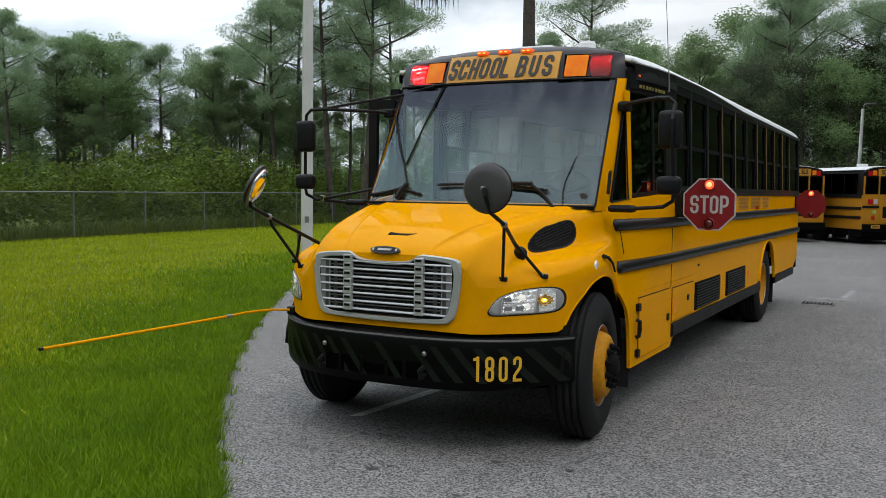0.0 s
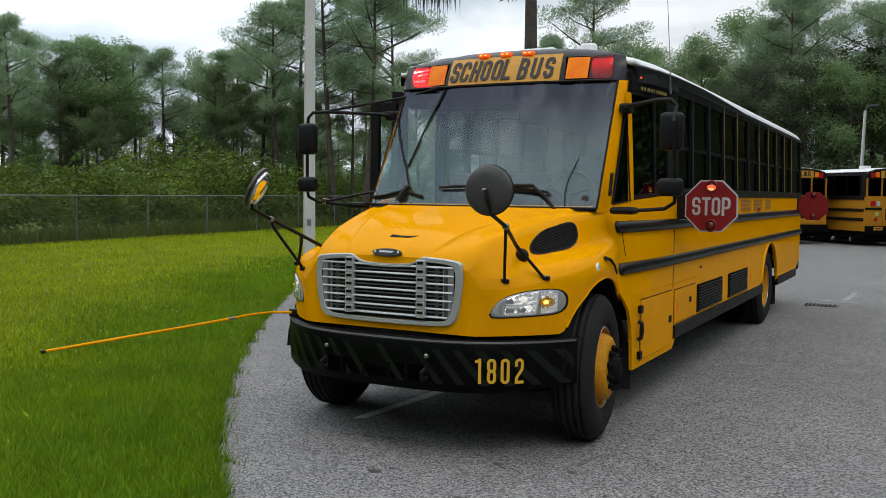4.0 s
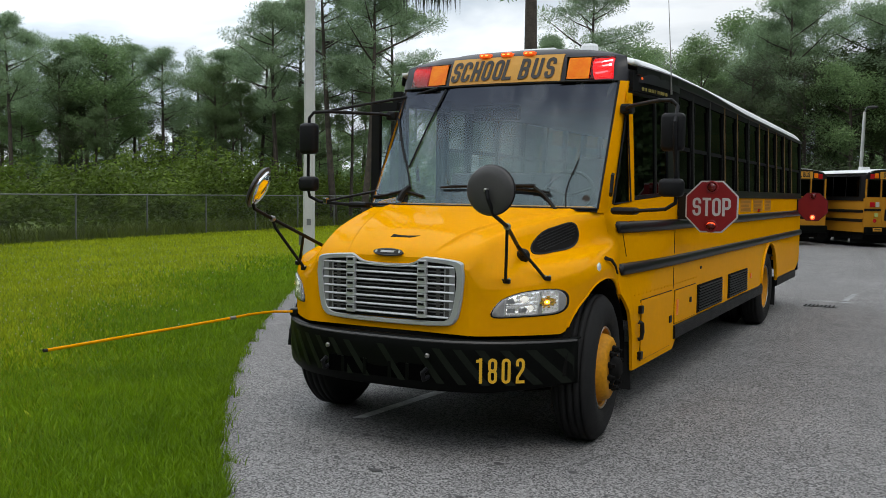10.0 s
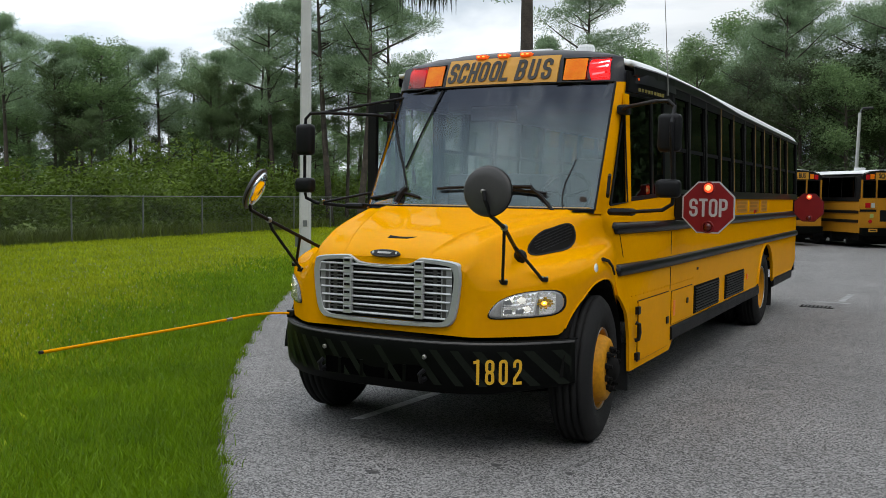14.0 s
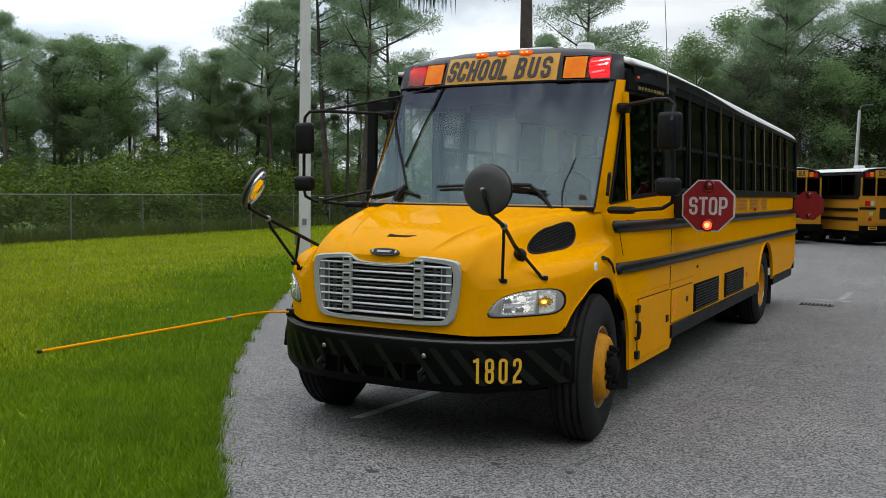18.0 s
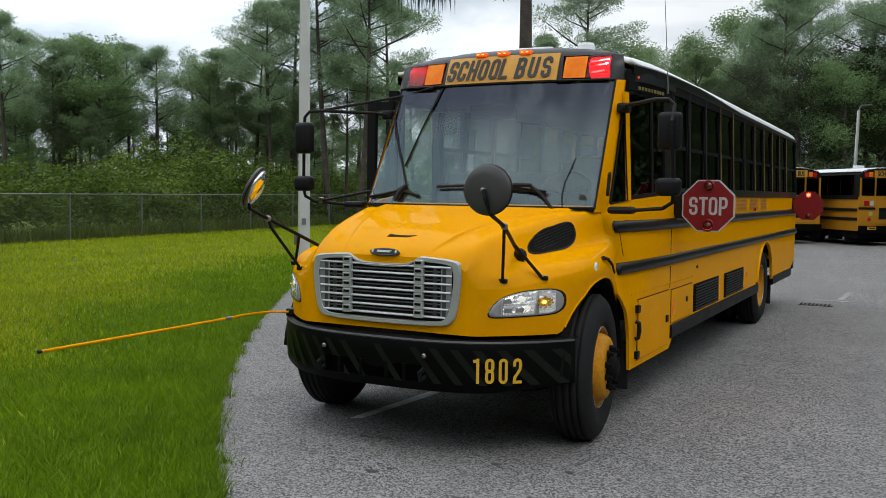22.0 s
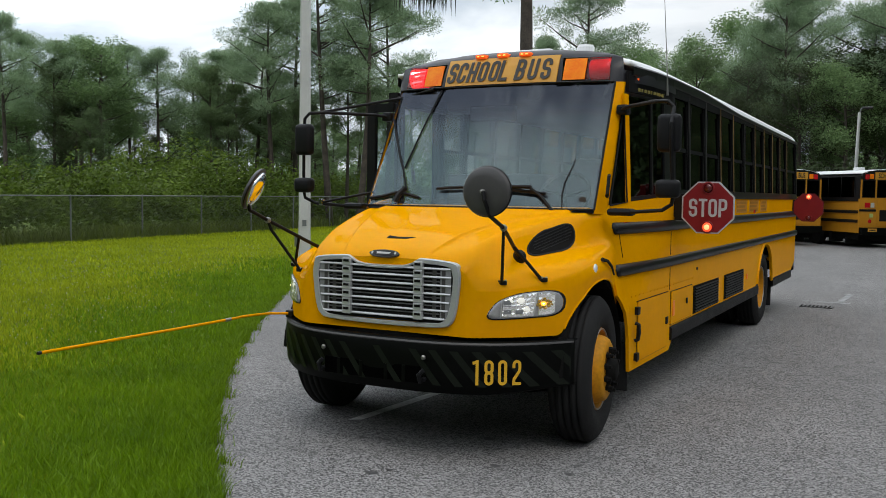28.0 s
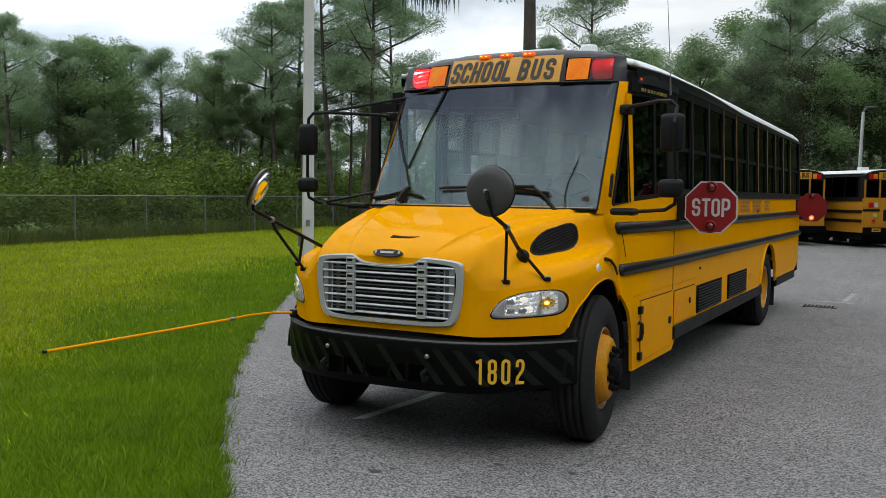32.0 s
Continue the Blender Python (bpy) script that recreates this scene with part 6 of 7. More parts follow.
# mirrors
def mirror_pair(s):
    k = 0.035 if s > 0 else 0.0
    arm = part("side_mirror", tubed([(s * 1.06, 1.86, 2.46), (s * 1.15, 1.72, 2.475), (s * (1.45 + k), 1.36, 2.475), (s * (1.555 + k), 1.285, 2.465), (s * (1.60 + k), 1.28, 2.42), (s * (1.61 + k), 1.18 if s > 0 else 1.28, 2.3), (s * (1.61 + k), 1.18 if s > 0 else 1.28, 2.2), (s * (1.61 + k), 1.28, 1.80),
                                     (s * (1.60 + k), 1.29, 1.73), (s * (1.52 + k), 1.33, 1.685), (s * 1.30, 1.44, 1.665), (s * 1.14, 1.54, 1.66)], 0.0145, 10), M_PLASTIC, bus, "black double side mirror on a tubular arm")
    if s < 0:
        part("brace", tubed([(-1.48, 1.34, 2.475), (-0.95, 1.90, 2.64), (-0.62, 1.82, 2.69)], 0.012, 8), M_PLASTIC, arm)
        part("brace", tubed([(-1.47, 1.345, 1.69), (-1.02, 1.52, 1.79)], 0.011, 8), M_PLASTIC, arm)
        part("clamp", boxed(-1.49, -1.45, 1.33, 1.37, 1.67, 1.72, 0.006), M_CHROME, arm)
    part("mount", boxed(min(s * 1.04, s * 1.14), max(s * 1.04, s * 1.14), 1.80, 1.90, 2.425, 2.505, 0.02), M_PLASTIC, arm)
    part("mount", boxed(min(s * 1.10, s * 1.30), max(s * 1.10, s * 1.30), 1.43, 1.57, 1.635, 1.69, 0.025, ), M_PLASTIC, arm)
    for z0, z1, w in ((2.10, 2.37, 0.084), (1.775, 1.905, 0.09)):
        c = (-0.02 + k) * s
        hd = part("mirror_head", boxed(s * 1.60 + c - w, s * 1.60 + c + w, 1.20, 1.30, z0, z1, 0.035, segments=3), M_PLASTIC, arm, "black mirror housing", True)
        part("mirror_glass", boxed(s * 1.60 + c - w + 0.02, s * 1.60 + c + w - 0.02, 1.298, 1.303, z0 + 0.02, z1 - 0.02), M_MIRROR, hd)


def cross_mirror(s):
    """An oval convex mirror on a tripod over the fender."""
    c = Vector((s * 0.90, -0.245, 1.80))
    foot1 = hood_bvh.ray_cast(Vector((s * 1.02, 0.385, 3)), Vector((0, 0, -1)))[0]
    foot2 = hood_bvh.ray_cast(Vector((s * 0.815, 0.185, 3)), Vector((0, 0, -1)))[0]
    joint = Vector((s * 0.93, -0.056, 1.575))
    ball_at = hood_bvh.ray_cast(Vector((s * 0.83, 0.43, 3)), Vector((0, 0, -1)))[0] + Vector((0, 0, 0.03))
    stand = part("crossview_mirror", tubed([c + Vector((0, -0.052, 0.0)), c + Vector((s * 0.012, -0.060, -0.05)), c + Vector((s * 0.03, -0.01, -0.15)), joint, joint.lerp(ball_at, 0.5), ball_at], 0.013, 8), M_PLASTIC, bus, "oval convex fender mirror on a black tripod")
    part("leg", tubed([joint.lerp(ball_at, 0.6), foot1], 0.011, 8), M_PLASTIC, stand)
    part("leg", tubed([joint, joint.lerp(foot2, 0.1) + Vector((0, 0, -0.03)), foot2], 0.011, 8), M_PLASTIC, stand)
    for f in (foot1, foot2):
        part("foot", boxed(f.x - 0.035, f.x + 0.035, f.y - 0.012, f.y + 0.012, f.z - 0.008, f.z + 0.022, 0.006), M_PLASTIC, stand)
        for dx in (-0.026, 0.0, 0.026):
            part("bolt", lathe(bmesh.new(), [(0.009, 0), (0.009, 0.008), (0.004, 0.013)], Matrix.Translation((f.x + dx, f.y - 0.008 + abs(dx) * 0.4, f.z + 0.016)), 8), M_STEEL, stand)
    part("clamp", lathe(bmesh.new(), [(0.02, -0.015), (0.024, 0), (0.02, 0.015)], Matrix.Translation(joint) @ FRONT, 10), M_STEEL, stand)
    if s > 0:
        part("mount_ball", lathe(bmesh.new(), [(0.005, -0.022), (0.045, -0.018), (0.05, 0.0), (0.035, 0.02), (0.005, 0.024)], Matrix.Translation(ball_at) @ FRONT, 18), M_PLASTIC, stand, "black round mount", True)
    tilt = Matrix.Translation(c) @ (pose(0, 0, 0, 0, 0, -12) if s > 0 else Matrix.Rotation(radians(27), 4, Vector((-0.64, 0.77, 0))) @ pose(0, 0, 0, 0, 0, -62))
    back = tilt @ FRONT @ Matrix.Diagonal((1.12, 0.94, 1, 1))
    hd = part("mirror_shell", lathe(bmesh.new(), [(0.155, -0.012), (0.162, -0.004), (0.160, 0.008), (0.148, 0.020), (0.10, 0.030), (0.01, 0.034)], back, 44), M_GREYPL if s > 0 else M_GREYPL, stand, "grey-brown oval shell", True)
    part("shell_rim", tubed([back @ Vector((0.160 * math.cos(a), 0.160 * math.sin(a), -0.004)) for a in np.linspace(0, 2 * math.pi, 41)], 0.007, 6), M_BLACK, hd)
    part("mirror_glass", lathe(bmesh.new(), [(0.150, -0.010), (0.12, -0.035), (0.07, -0.052), (0.005, -0.058)], back, 36), M_MIRROR, hd, "convex mirror glass", True)
    part("hub_bolt", lathe(bmesh.new(), [(0.014, 0.030), (0.014, 0.052), (0.004, 0.056)], back, 12), M_STEEL, hd)


for s in (1, -1):
    mirror_pair(s)
    cross_mirror(s)

# crossing arm, swung out from the bumper
arm = part("crossing_arm", tubed([(-1.04, 0.33, 0.85), (-1.15, 0.25, 0.85), (-1.185, 0.15, 0.85), (-1.203, 0.0, 0.85), (-1.19, -0.12, 0.849), (-1.165, -0.72, 0.849), (-1.147, -1.80, 0.848)], 0.0095, 10), M_YELLOW, bus, "long yellow crossing arm rod")
part("arm_tip", tubed([(-1.147, -1.80, 0.848), (-1.1465, -1.822, 0.848)], 0.0105, 10), M_BLACK, arm)
part("arm_hinge", boxed(-1.07, -1.00, 0.33, 0.42, 0.815, 0.875, 0.01), M_BLACK, arm)
part("arm_joint", tubed([(-1.186, -0.16, 0.849), (-1.183, -0.22, 0.849)], 0.013, 10), M_STEEL, arm)

# stop arms
def octagon(r):
    return [(r * math.cos(math.pi / 8 + k * math.pi / 4), r * math.sin(math.pi / 8 + k * math.pi / 4)) for k in range(8)]


strobes = {}


def stop_arm(y, z, x0, words):
    c = Vector((x0 + 0.2285, y, z))
    R = 0.2285 / math.cos(math.pi / 8)
    mm = Matrix.Translation(c) @ FRONT
    sign = part("stop_arm", plate(bmesh.new(), octagon(R), 0.012, mm), M_SIGNWHITE if words else M_SIGNRIM, bus, "swung-out red octagonal stop sign with white rim" if words else "swung-out plain red octagonal sign")
    part("red_face", plate(bmesh.new(), octagon(R * 0.945), 0.0145, mm), M_SIGNRED, sign, "red reflective face")
    part("back_face", plate(bmesh.new(), octagon(R * 0.94), 0.004, Matrix.Translation(c + Vector((0, 0.005, 0))) @ FRONT), M_SIGNRED, sign)
    if words:
        for i, ch in enumerate("STOP"):
            stroke_letter("letter", ch, 0.074, 0.160, 0.0225, Matrix.Translation(c + Vector(((-0.128, -0.042, 0.043, 0.130)[i], -0.0145, -0.002))) @ pose(0, 0, 0, 90), M_SIGNWHITE, sign, 0.003, "white block letter")
    part("bracket", boxed(x0 - 0.07, x0 + 0.10, y + 0.006, y + 0.03, z - 0.12, z + 0.12, 0.006), M_BLACK, sign, "black hinge bracket")
    for dz, tag in ((0.172, "T"), (-0.172, "B")):
        seat_ = part("lamp_bezel", lathe(bmesh.new(), [(0.056, 0.0), (0.056, 0.020), (0.050, 0.026), (0.0416, 0.025), (0.0416, 0.0)], Matrix.Translation(c + Vector((0, 0, dz))) @ FRONT, 24), M_SIGNRED, sign)
        ball = part("strobe", lathe(bmesh.new(), [(0.004, -0.026), (0.030, -0.020), (0.041, 0.0), (0.030, 0.020), (0.004, 0.026)], FRONT.copy(), 22), M_STROBEOFF, sign, "round red strobe lamp", True)
        ball.location = c + Vector((0, -0.016, dz))
        part("lit_half", lathe(bmesh.new(), [(0.041, 0.007), (0.033, 0.022), (0.004, 0.029)], FRONT.copy(), 22), M_STROBE, ball, "lit half of the lamp", True)
        part("lit_core", lathe(bmesh.new(), [(0.024, 0.0262), (0.018, 0.030), (0.003, 0.032)], FRONT.copy(), 18), M_STROBEHOT, ball, "bright lamp core", True)
        strobes[(words, tag)] = ball
    return sign


stop_arm(2.98, 1.692, 1.30, True)
stop_arm(10.73, 1.638, 1.24, False)
part("stop_arm_housing", boxed(1.22, 1.29, 2.99, 3.12, 1.60, 1.80, 0.01), M_BLACK, bus, "black stop arm housing")
part("stop_arm_housing", boxed(1.21, 1.26, 10.74, 10.90, 1.52, 1.74, 0.01), M_BLACK, bus)


# ---- buses parked farther off: built tail to the viewer ----
def parked_bus(m, label, near=False):
    """Its tail wall is at local y = 0 facing -y, its body runs to +y."""
    b = thing("parked_bus", label, "bus", "parked school buses")
    b.matrix_world = m
    n = 10.5
    prof = [(1.22, 0.55), (1.22, 1.78), (1.20, 2.60), (1.12, 2.74), (0.90, 2.83), (0.5, 2.88), (0, 2.895)]
    full = [(-x, z) for x, z in prof] + [(x, z) for x, z in prof[-2::-1]]
    for s in (1, -1):
        part("side_wall", sheet(bmesh.new(), [[(s * 1.22, y, z) for z in (0.55, 1.2, 1.80)] for y in (0.0, n)], 0.03, (-s, 0, 0)), M_YELLOW_SHADED, b, "yellow side")
        part("window_band", sheet(bmesh.new(), [[(s * (1.215 - 0.02 * (z > 2)), y, z) for z in (1.80, 2.66)] for y in (0.0, n)], 0.03, (-s, 0, 0)), M_BLACK, b, "black window band")
        for i in range(12):
            y = 0.35 + 0.83 * i
            p = part("window", boxed(s * 1.216 - 0.012, s * 1.216 + 0.012, y, y + 0.76, 1.86, 2.60), M_TINTED, b, "dark tinted window")
            part("post_edge", boxed(s * 1.215 - 0.012, s * 1.215 + 0.012, y - 0.075, y - 0.055, 1.86, 2.6), M_INTERIOR if i % 5 == 3 else M_BLACK, p)
        for z in (0.98, 1.32, 1.76):
            part("rub_rail", boxed(s * 1.235 - 0.02, s * 1.235 + 0.02, 0.05, n, z - 0.055, z + 0.055), M_BLACK, b, "black rub rail")
        w = part("wheel", lathe(bmesh.new(), [(0.3, -0.14), (0.5, -0.13), (0.52, 0), (0.5, 0.13), (0.3, 0.14)], pose(s * 1.03, 2.9, 0.52, 0, 90), 28), M_RUBBER, b, "black tyre")
        part("rim", lathe(bmesh.new(), [(0.3, -0.12), (0.3, 0.10), (0.15, 0.02), (0.02, 0.02)], pose(s * 1.03, 2.9, 0.52, 0, 90 * s), 24), M_YELLOW_SHADED, w)
    part("roof", sheet(bmesh.new(), [[(x * k, y, 2.66 + (z - 2.66) * k) for x, z in full if z > 2.6] for y, k in ((0.0, 0.93), (0.12, 0.98), (0.3, 1.0), (n, 1.0))], 0.02, (0, 0, -1)), M_WHITE, b, "white roof", True)
    part("roof_vent", boxed(-0.65, -0.35, 1.0, 1.3, 2.85, 2.98, 0.02), M_WHITE, b)
    tail = part("tail_wall", boxed(-1.20, 1.20, -0.01, 0.04, 0.75, 1.84), M_YELLOW_SHADED, b, "yellow tail wall")
    part("tail_cap", plate(bmesh.new(), [(-1.20, 1.84), (1.20, 1.84), (1.19, 2.58), (1.08, 2.74), (0.85, 2.82), (0.4, 2.865), (-0.4, 2.865), (-0.85, 2.82), (-1.08, 2.74), (-1.19, 2.58)], 0.04, Matrix.Translation((0, 0.04, 0)) @ FRONT), M_BLACK, b, "black tail cap")
    board = part("sign_board", boxed(-0.62, 0.62, -0.03, 0.0, 2.51, 2.77, 0.005), M_SIGNY, b, "yellow sign board")
    lettering("words", "SCHOOL BUS", 0.25, Matrix.Translation((0, -0.033, 2.64)) @ pose(0, 0, 0, 90), M_LETTER, board, 0.66, 0.002, bold=0.008)
    for s in (1, -1):
        part("amber_lamp", boxed(min(s * .68, s * .84), max(s * .68, s * .84), -0.03, 0, 2.53, 2.71, 0.01), M_AMBER, b, "amber lamp")
        part("red_lamp", boxed(min(s * .86, s * 1.02), max(s * .86, s * 1.02), -0.03, 0, 2.51, 2.69, 0.01), M_REDLENS, b, "red lamp")
        for x0, x1 in ((0.62, 1.08), (0.10, 0.50)):
            p = part("tail_window", boxed(min(s * x0, s * x1), max(s * x0, s * x1), -0.02, 0.0, 1.86, 2.46, 0.01), M_TINTED, b, "dark tail window")
        part("window_trim", boxed(min(s * .54, s * .585), max(s * .54, s * .585), -0.025, 0.0, 1.84, 2.5), M_YELLOW_SHADED, b)
        part("corner_trim", boxed(min(s * 1.13, s * 1.19), max(s * 1.13, s * 1.19), -0.02, 0.0, 1.84, 2.5), M_YELLOW_SHADED, b)
        part("brake_lamp", boxed(min(s * .80, s * 1.0), max(s * .80, s * 1.0), -0.035, 0, 1.48, 1.66, 0.01), M_REDLENS, b, "red brake lamp")
        part("reverse_lamp", boxed(min(s * .62, s * .76), max(s * .62, s * .76), -0.035, 0, 1.48, 1.66, 0.01), M_SIGNWHITE, b, "white reversing lamp")
        part("round_lamp", lathe(bmesh.new(), [(0.07, 0), (0.07, 0.02), (0.02, 0.03)], Matrix.Translation((s * 0.78, -0.01, 0.98)) @ FRONT, 14), M_REDLENS, b, "round red lamp")
        part("tail_rail", boxed(min(s * .55, s * 1.21), max(s * .55, s * 1.21), -0.03, 0.0, 1.34, 1.42), M_BLACK, b)
    arm = part("stop_arm", plate(bmesh.new(), octagon(0.24), 0.02, Matrix.Translation((-1.50, 7.0, 1.62)) @ FRONT), M_SIGNRED, b, "red octagonal stop sign")
    part("hinge", boxed(-1.30, -1.24, 6.98, 7.06, 1.52, 1.72), M_BLACK, arm)
    part("sticker", boxed(-0.80, -0.66, -0.03, 0.0, 1.12, 1.26), M_STICKER, b, "pale green sticker with plain bars")
    door = part("emergency_door", boxed(-0.50, 0.50, -0.025, 0.0, 0.80, 1.82, 0.006), M_YELLOW_SHADED, b, "yellow emergency door")
    part("door_window", boxed(-0.40, 0.40, -0.035, -0.02, 0.98, 1.40, 0.01), M_BLACK, door)
    part("bumper", boxed(-1.2, 1.2, -0.18, 0.0, 0.48, 0.75, 0.02), M_BUMPER, b, "black rear bumper")
    part("plate", boxed(-0.95, -0.60, -0.195, -0.18, 0.60, 0.72), M_SIGNY, b, "small plate with plain bars")
    part("plate_bar", boxed(-0.90, -0.65, -0.199, -0.194, 0.64, 0.68), M_LETTER, b)
    # low block and full-width flap added to keep light from under the bus
    part("underbody_shade_block", boxed(-1.05, 1.05, 0.25, n, 0.28, 0.62), M_DARK, b)
    part("tail_shade_flap", boxed(-1.12, 1.12, 0.9, 0.92, 0.10, 0.6), M_RUBBER, b)
    part("hood", boxed(-1.1, 1.1, n, n + 1.4, 0.7, 1.55, 0.12), M_YELLOW_SHADED, b)
    for s in (1, -1):
        part("wheel", lathe(bmesh.new(), [(0.3, -0.14), (0.5, -0.13), (0.52, 0), (0.5, 0.13), (0.3, 0.14)], pose(s * 1.03, n - 0.3, 0.52, 0, 90), 28), M_RUBBER, b)
        part("mud_flap", boxed(s * 0.85 - 0.3, s * 0.85 + 0.3, 1.9, 1.92, 0.15, 0.6), M_RUBBER, b)
    return b


HEAD_ANG = 38.0


def rear_left_at(bearing, dist, ang):
    """A pose that puts the tail's left corner at a place; the bus heads ang degrees to the left of +y."""
    x, y = spot(bearing, dist)
    r = pose(0, 0, 0, 0, 0, ang)
    off = r @ Vector((-1.2, 0, 0))
    return Matrix.Translation((x - off.x, y - off.y, 0)) @ r


parked_bus(rear_left_at(3.88, 37.0, HEAD_ANG), "yellow school bus parked tail-on across the lot")
parked_bus(rear_left_at(9.1, 36.6, HEAD_ANG), "yellow school bus parked beside another, tail to the viewer")


# ---- trees ----
def needle_cloud(vs, fs, c, r, flat, n, rnd, ln=0.13, w=0.027):
    """A rounded clump of needle bundles that point outwards and up."""
    for _ in range(n):
        d = Vector((rnd.gauss(0, 1), rnd.gauss(0, 1), rnd.gauss(0, 1))).normalized()
        u = rnd.random() ** 0.45
        p = c + Vector((d.x * r * u, d.y * r * u, d.z * r * u * flat))
        g = (d + Vector((rnd.gauss(0, 0.55), rnd.gauss(0, 0.55), 0.35 + rnd.gauss(0, 0.45)))).normalized()
        q = g.orthogonal().normalized()
        q.rotate(Matrix.Rotation(rnd.uniform(0, 6.28), 3, g))
        k = rnd.uniform(0.6, 1.3)
        q *= w * k
        i = len(vs)
        vs += [p - q * 0.35, p + q * 0.35, p + g * ln * k + q * 0.6, p + g * ln * k - q * 0.6]
        fs.append((i, i + 1, i + 2, i + 3))


def leaf_burst(vs, fs, c, r, n, rnd, size=0.2):
    for _ in range(n):
        d = Vector((rnd.gauss(0, 1), rnd.gauss(0, 1), rnd.gauss(0, 0.8)))
        d.normalize()
        p = c + d * r * rnd.uniform(0.25, 1.0) ** 0.6
        a = Vector((rnd.gauss(0, 1), rnd.gauss(0, 1), rnd.gauss(0, 0.6))).normalized()
        b = a.orthogonal().normalized()
        k = size * rnd.uniform(0.6, 1.3)
        i = len(vs)
        vs += [p - a * k, p + b * k * 0.55, p + a * k, p - b * k * 0.55]
        fs.append((i, i + 1, i + 2, i + 3))


def make_tree(seed, h, kind, leaf=None):
    """pine: a bare slim trunk and a layered, open crown; oak: a broad domed crown. Height h, foot at the origin."""
    rnd = random.Random(seed)
    t = thing("pine_tree" if kind == "pine" else "broadleaf_tree", "tall slash pine with open tufted crown behind the fence" if kind == "pine" else "dark green broadleaf tree in the woods behind the fence",
              "pine tree" if kind == "pine" else "tree", "trees of the woods")
    lean = Vector((rnd.uniform(-0.05, 0.05), rnd.uniform(-0.05, 0.05), 0))
    bend = Vector((rnd.uniform(-0.3, 0.3), rnd.uniform(-0.3, 0.3), 0))

    def axis(z):
        k = z / h
        return Vector((0, 0, z)) + lean * z + bend * math.sin(k * 3)
    r0 = 0.013 * h if kind == "pine" else 0.016 * h
    bm = tubed([axis(h * k) for k in np.linspace(-0.02, 0.98, 10)], [r0 * (1 - 0.85 * k) + 0.02 for k in np.linspace(0, 1, 10)], 9)
    vs, fs = [], []
    start = rnd.uniform(0.42, 0.56) if kind == "pine" else 0.36
    n_limb = 24
    for i in range(n_limb):
        k = start + (1 - start) * (i + rnd.uniform(0, 1)) / n_limb
        a = rnd.uniform(0, 6.283)
        prof = math.sin(math.pi * (0.18 + 0.80 * (k - start) / (1 - start))) if kind == "pine" else math.sqrt(max(0.02, 1 - ((k - 0.55) / 0.47) ** 2))
        ln = h * (0.195 if kind == "pine" else 0.25) * prof * rnd.uniform(0.55, 1.25)
        up = rnd.uniform(0.2, 0.75) if kind == "pine" else rnd.uniform(0.1, 0.8)
        d = Vector((math.cos(a), math.sin(a), up))
        b0 = axis(h * min(k, 0.97))
        pts = [b0, b0 + d * ln * 0.5 + Vector((0, 0, -0.03 * ln)), b0 + d * ln]
        tube(bm, pts, [0.012 * ln + 0.02, 0.01 * ln + 0.012, 0.008], 5, False)
        if kind == "pine":                       # cloud-like clumps along the outer half of the limb
            side = Vector((-math.sin(a), math.cos(a), 0))
            for j in range(3):
                c = b0 + d * ln * (0.50 + 0.25 * j + rnd.uniform(-0.06, 0.06)) + side * ln * rnd.gauss(0, 0.17) + Vector((0, 0, 0.06 * ln))
                needle_cloud(vs, fs, c, rnd.uniform(0.45, 0.92), rnd.uniform(0.5, 0.72), 340, rnd)
        else:
            for j in range(5):
                c = b0 + d * ln * rnd.uniform(0.4, 1.05) + Vector((rnd.gauss(0, 0.11), rnd.gauss(0, 0.11), rnd.gauss(0.03, 0.05))) * ln
                leaf_burst(vs, fs, c, rnd.uniform(0.5, 0.95), 165, rnd, 0.062)
    if kind == "pine":
        for j in range(5):
            needle_cloud(vs, fs, axis(h * rnd.uniform(0.92, 0.99)) + Vector((rnd.gauss(0, .35), rnd.gauss(0, .35), 0)), 0.6, 0.75, 230, rnd)
        for j in range(5):                       # dead snags under the crown
            k = rnd.uniform(0.2, start)
            a = rnd.uniform(0, 6.28)
            b0 = axis(h * k)
            tube(bm, [b0, b0 + Vector((math.cos(a), math.sin(a), rnd.uniform(-0.1, 0.3))) * rnd.uniform(0.5, 1.3)], [0.025, 0.006], 4, False)
    k = h / max(v[2] for v in vs)               # so that the topmost tuft is at h
    bmesh.ops.scale(bm, vec=(k, k, k), verts=bm.verts)
    vs = [v * k for v in vs]
    part("trunk", bm, M_BARK, t, "grey-brown scaly trunk", True)
    raw("crown", vs, fs, leaf or (M_NEEDLE if kind == "pine" else M_LEAF), t, "tufts of long needles" if kind == "pine" else "dense small leaves")
    return t


PINE_H, OAK_H = 14.0, 10.0
pines = [make_tree(100 + i, PINE_H, "pine") for i in range(6)]
oaks = [make_tree(200 + i, OAK_H, "oak") for i in range(3)]
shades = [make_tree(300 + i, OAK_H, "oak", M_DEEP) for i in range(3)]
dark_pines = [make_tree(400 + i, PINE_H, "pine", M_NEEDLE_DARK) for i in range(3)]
used = set()


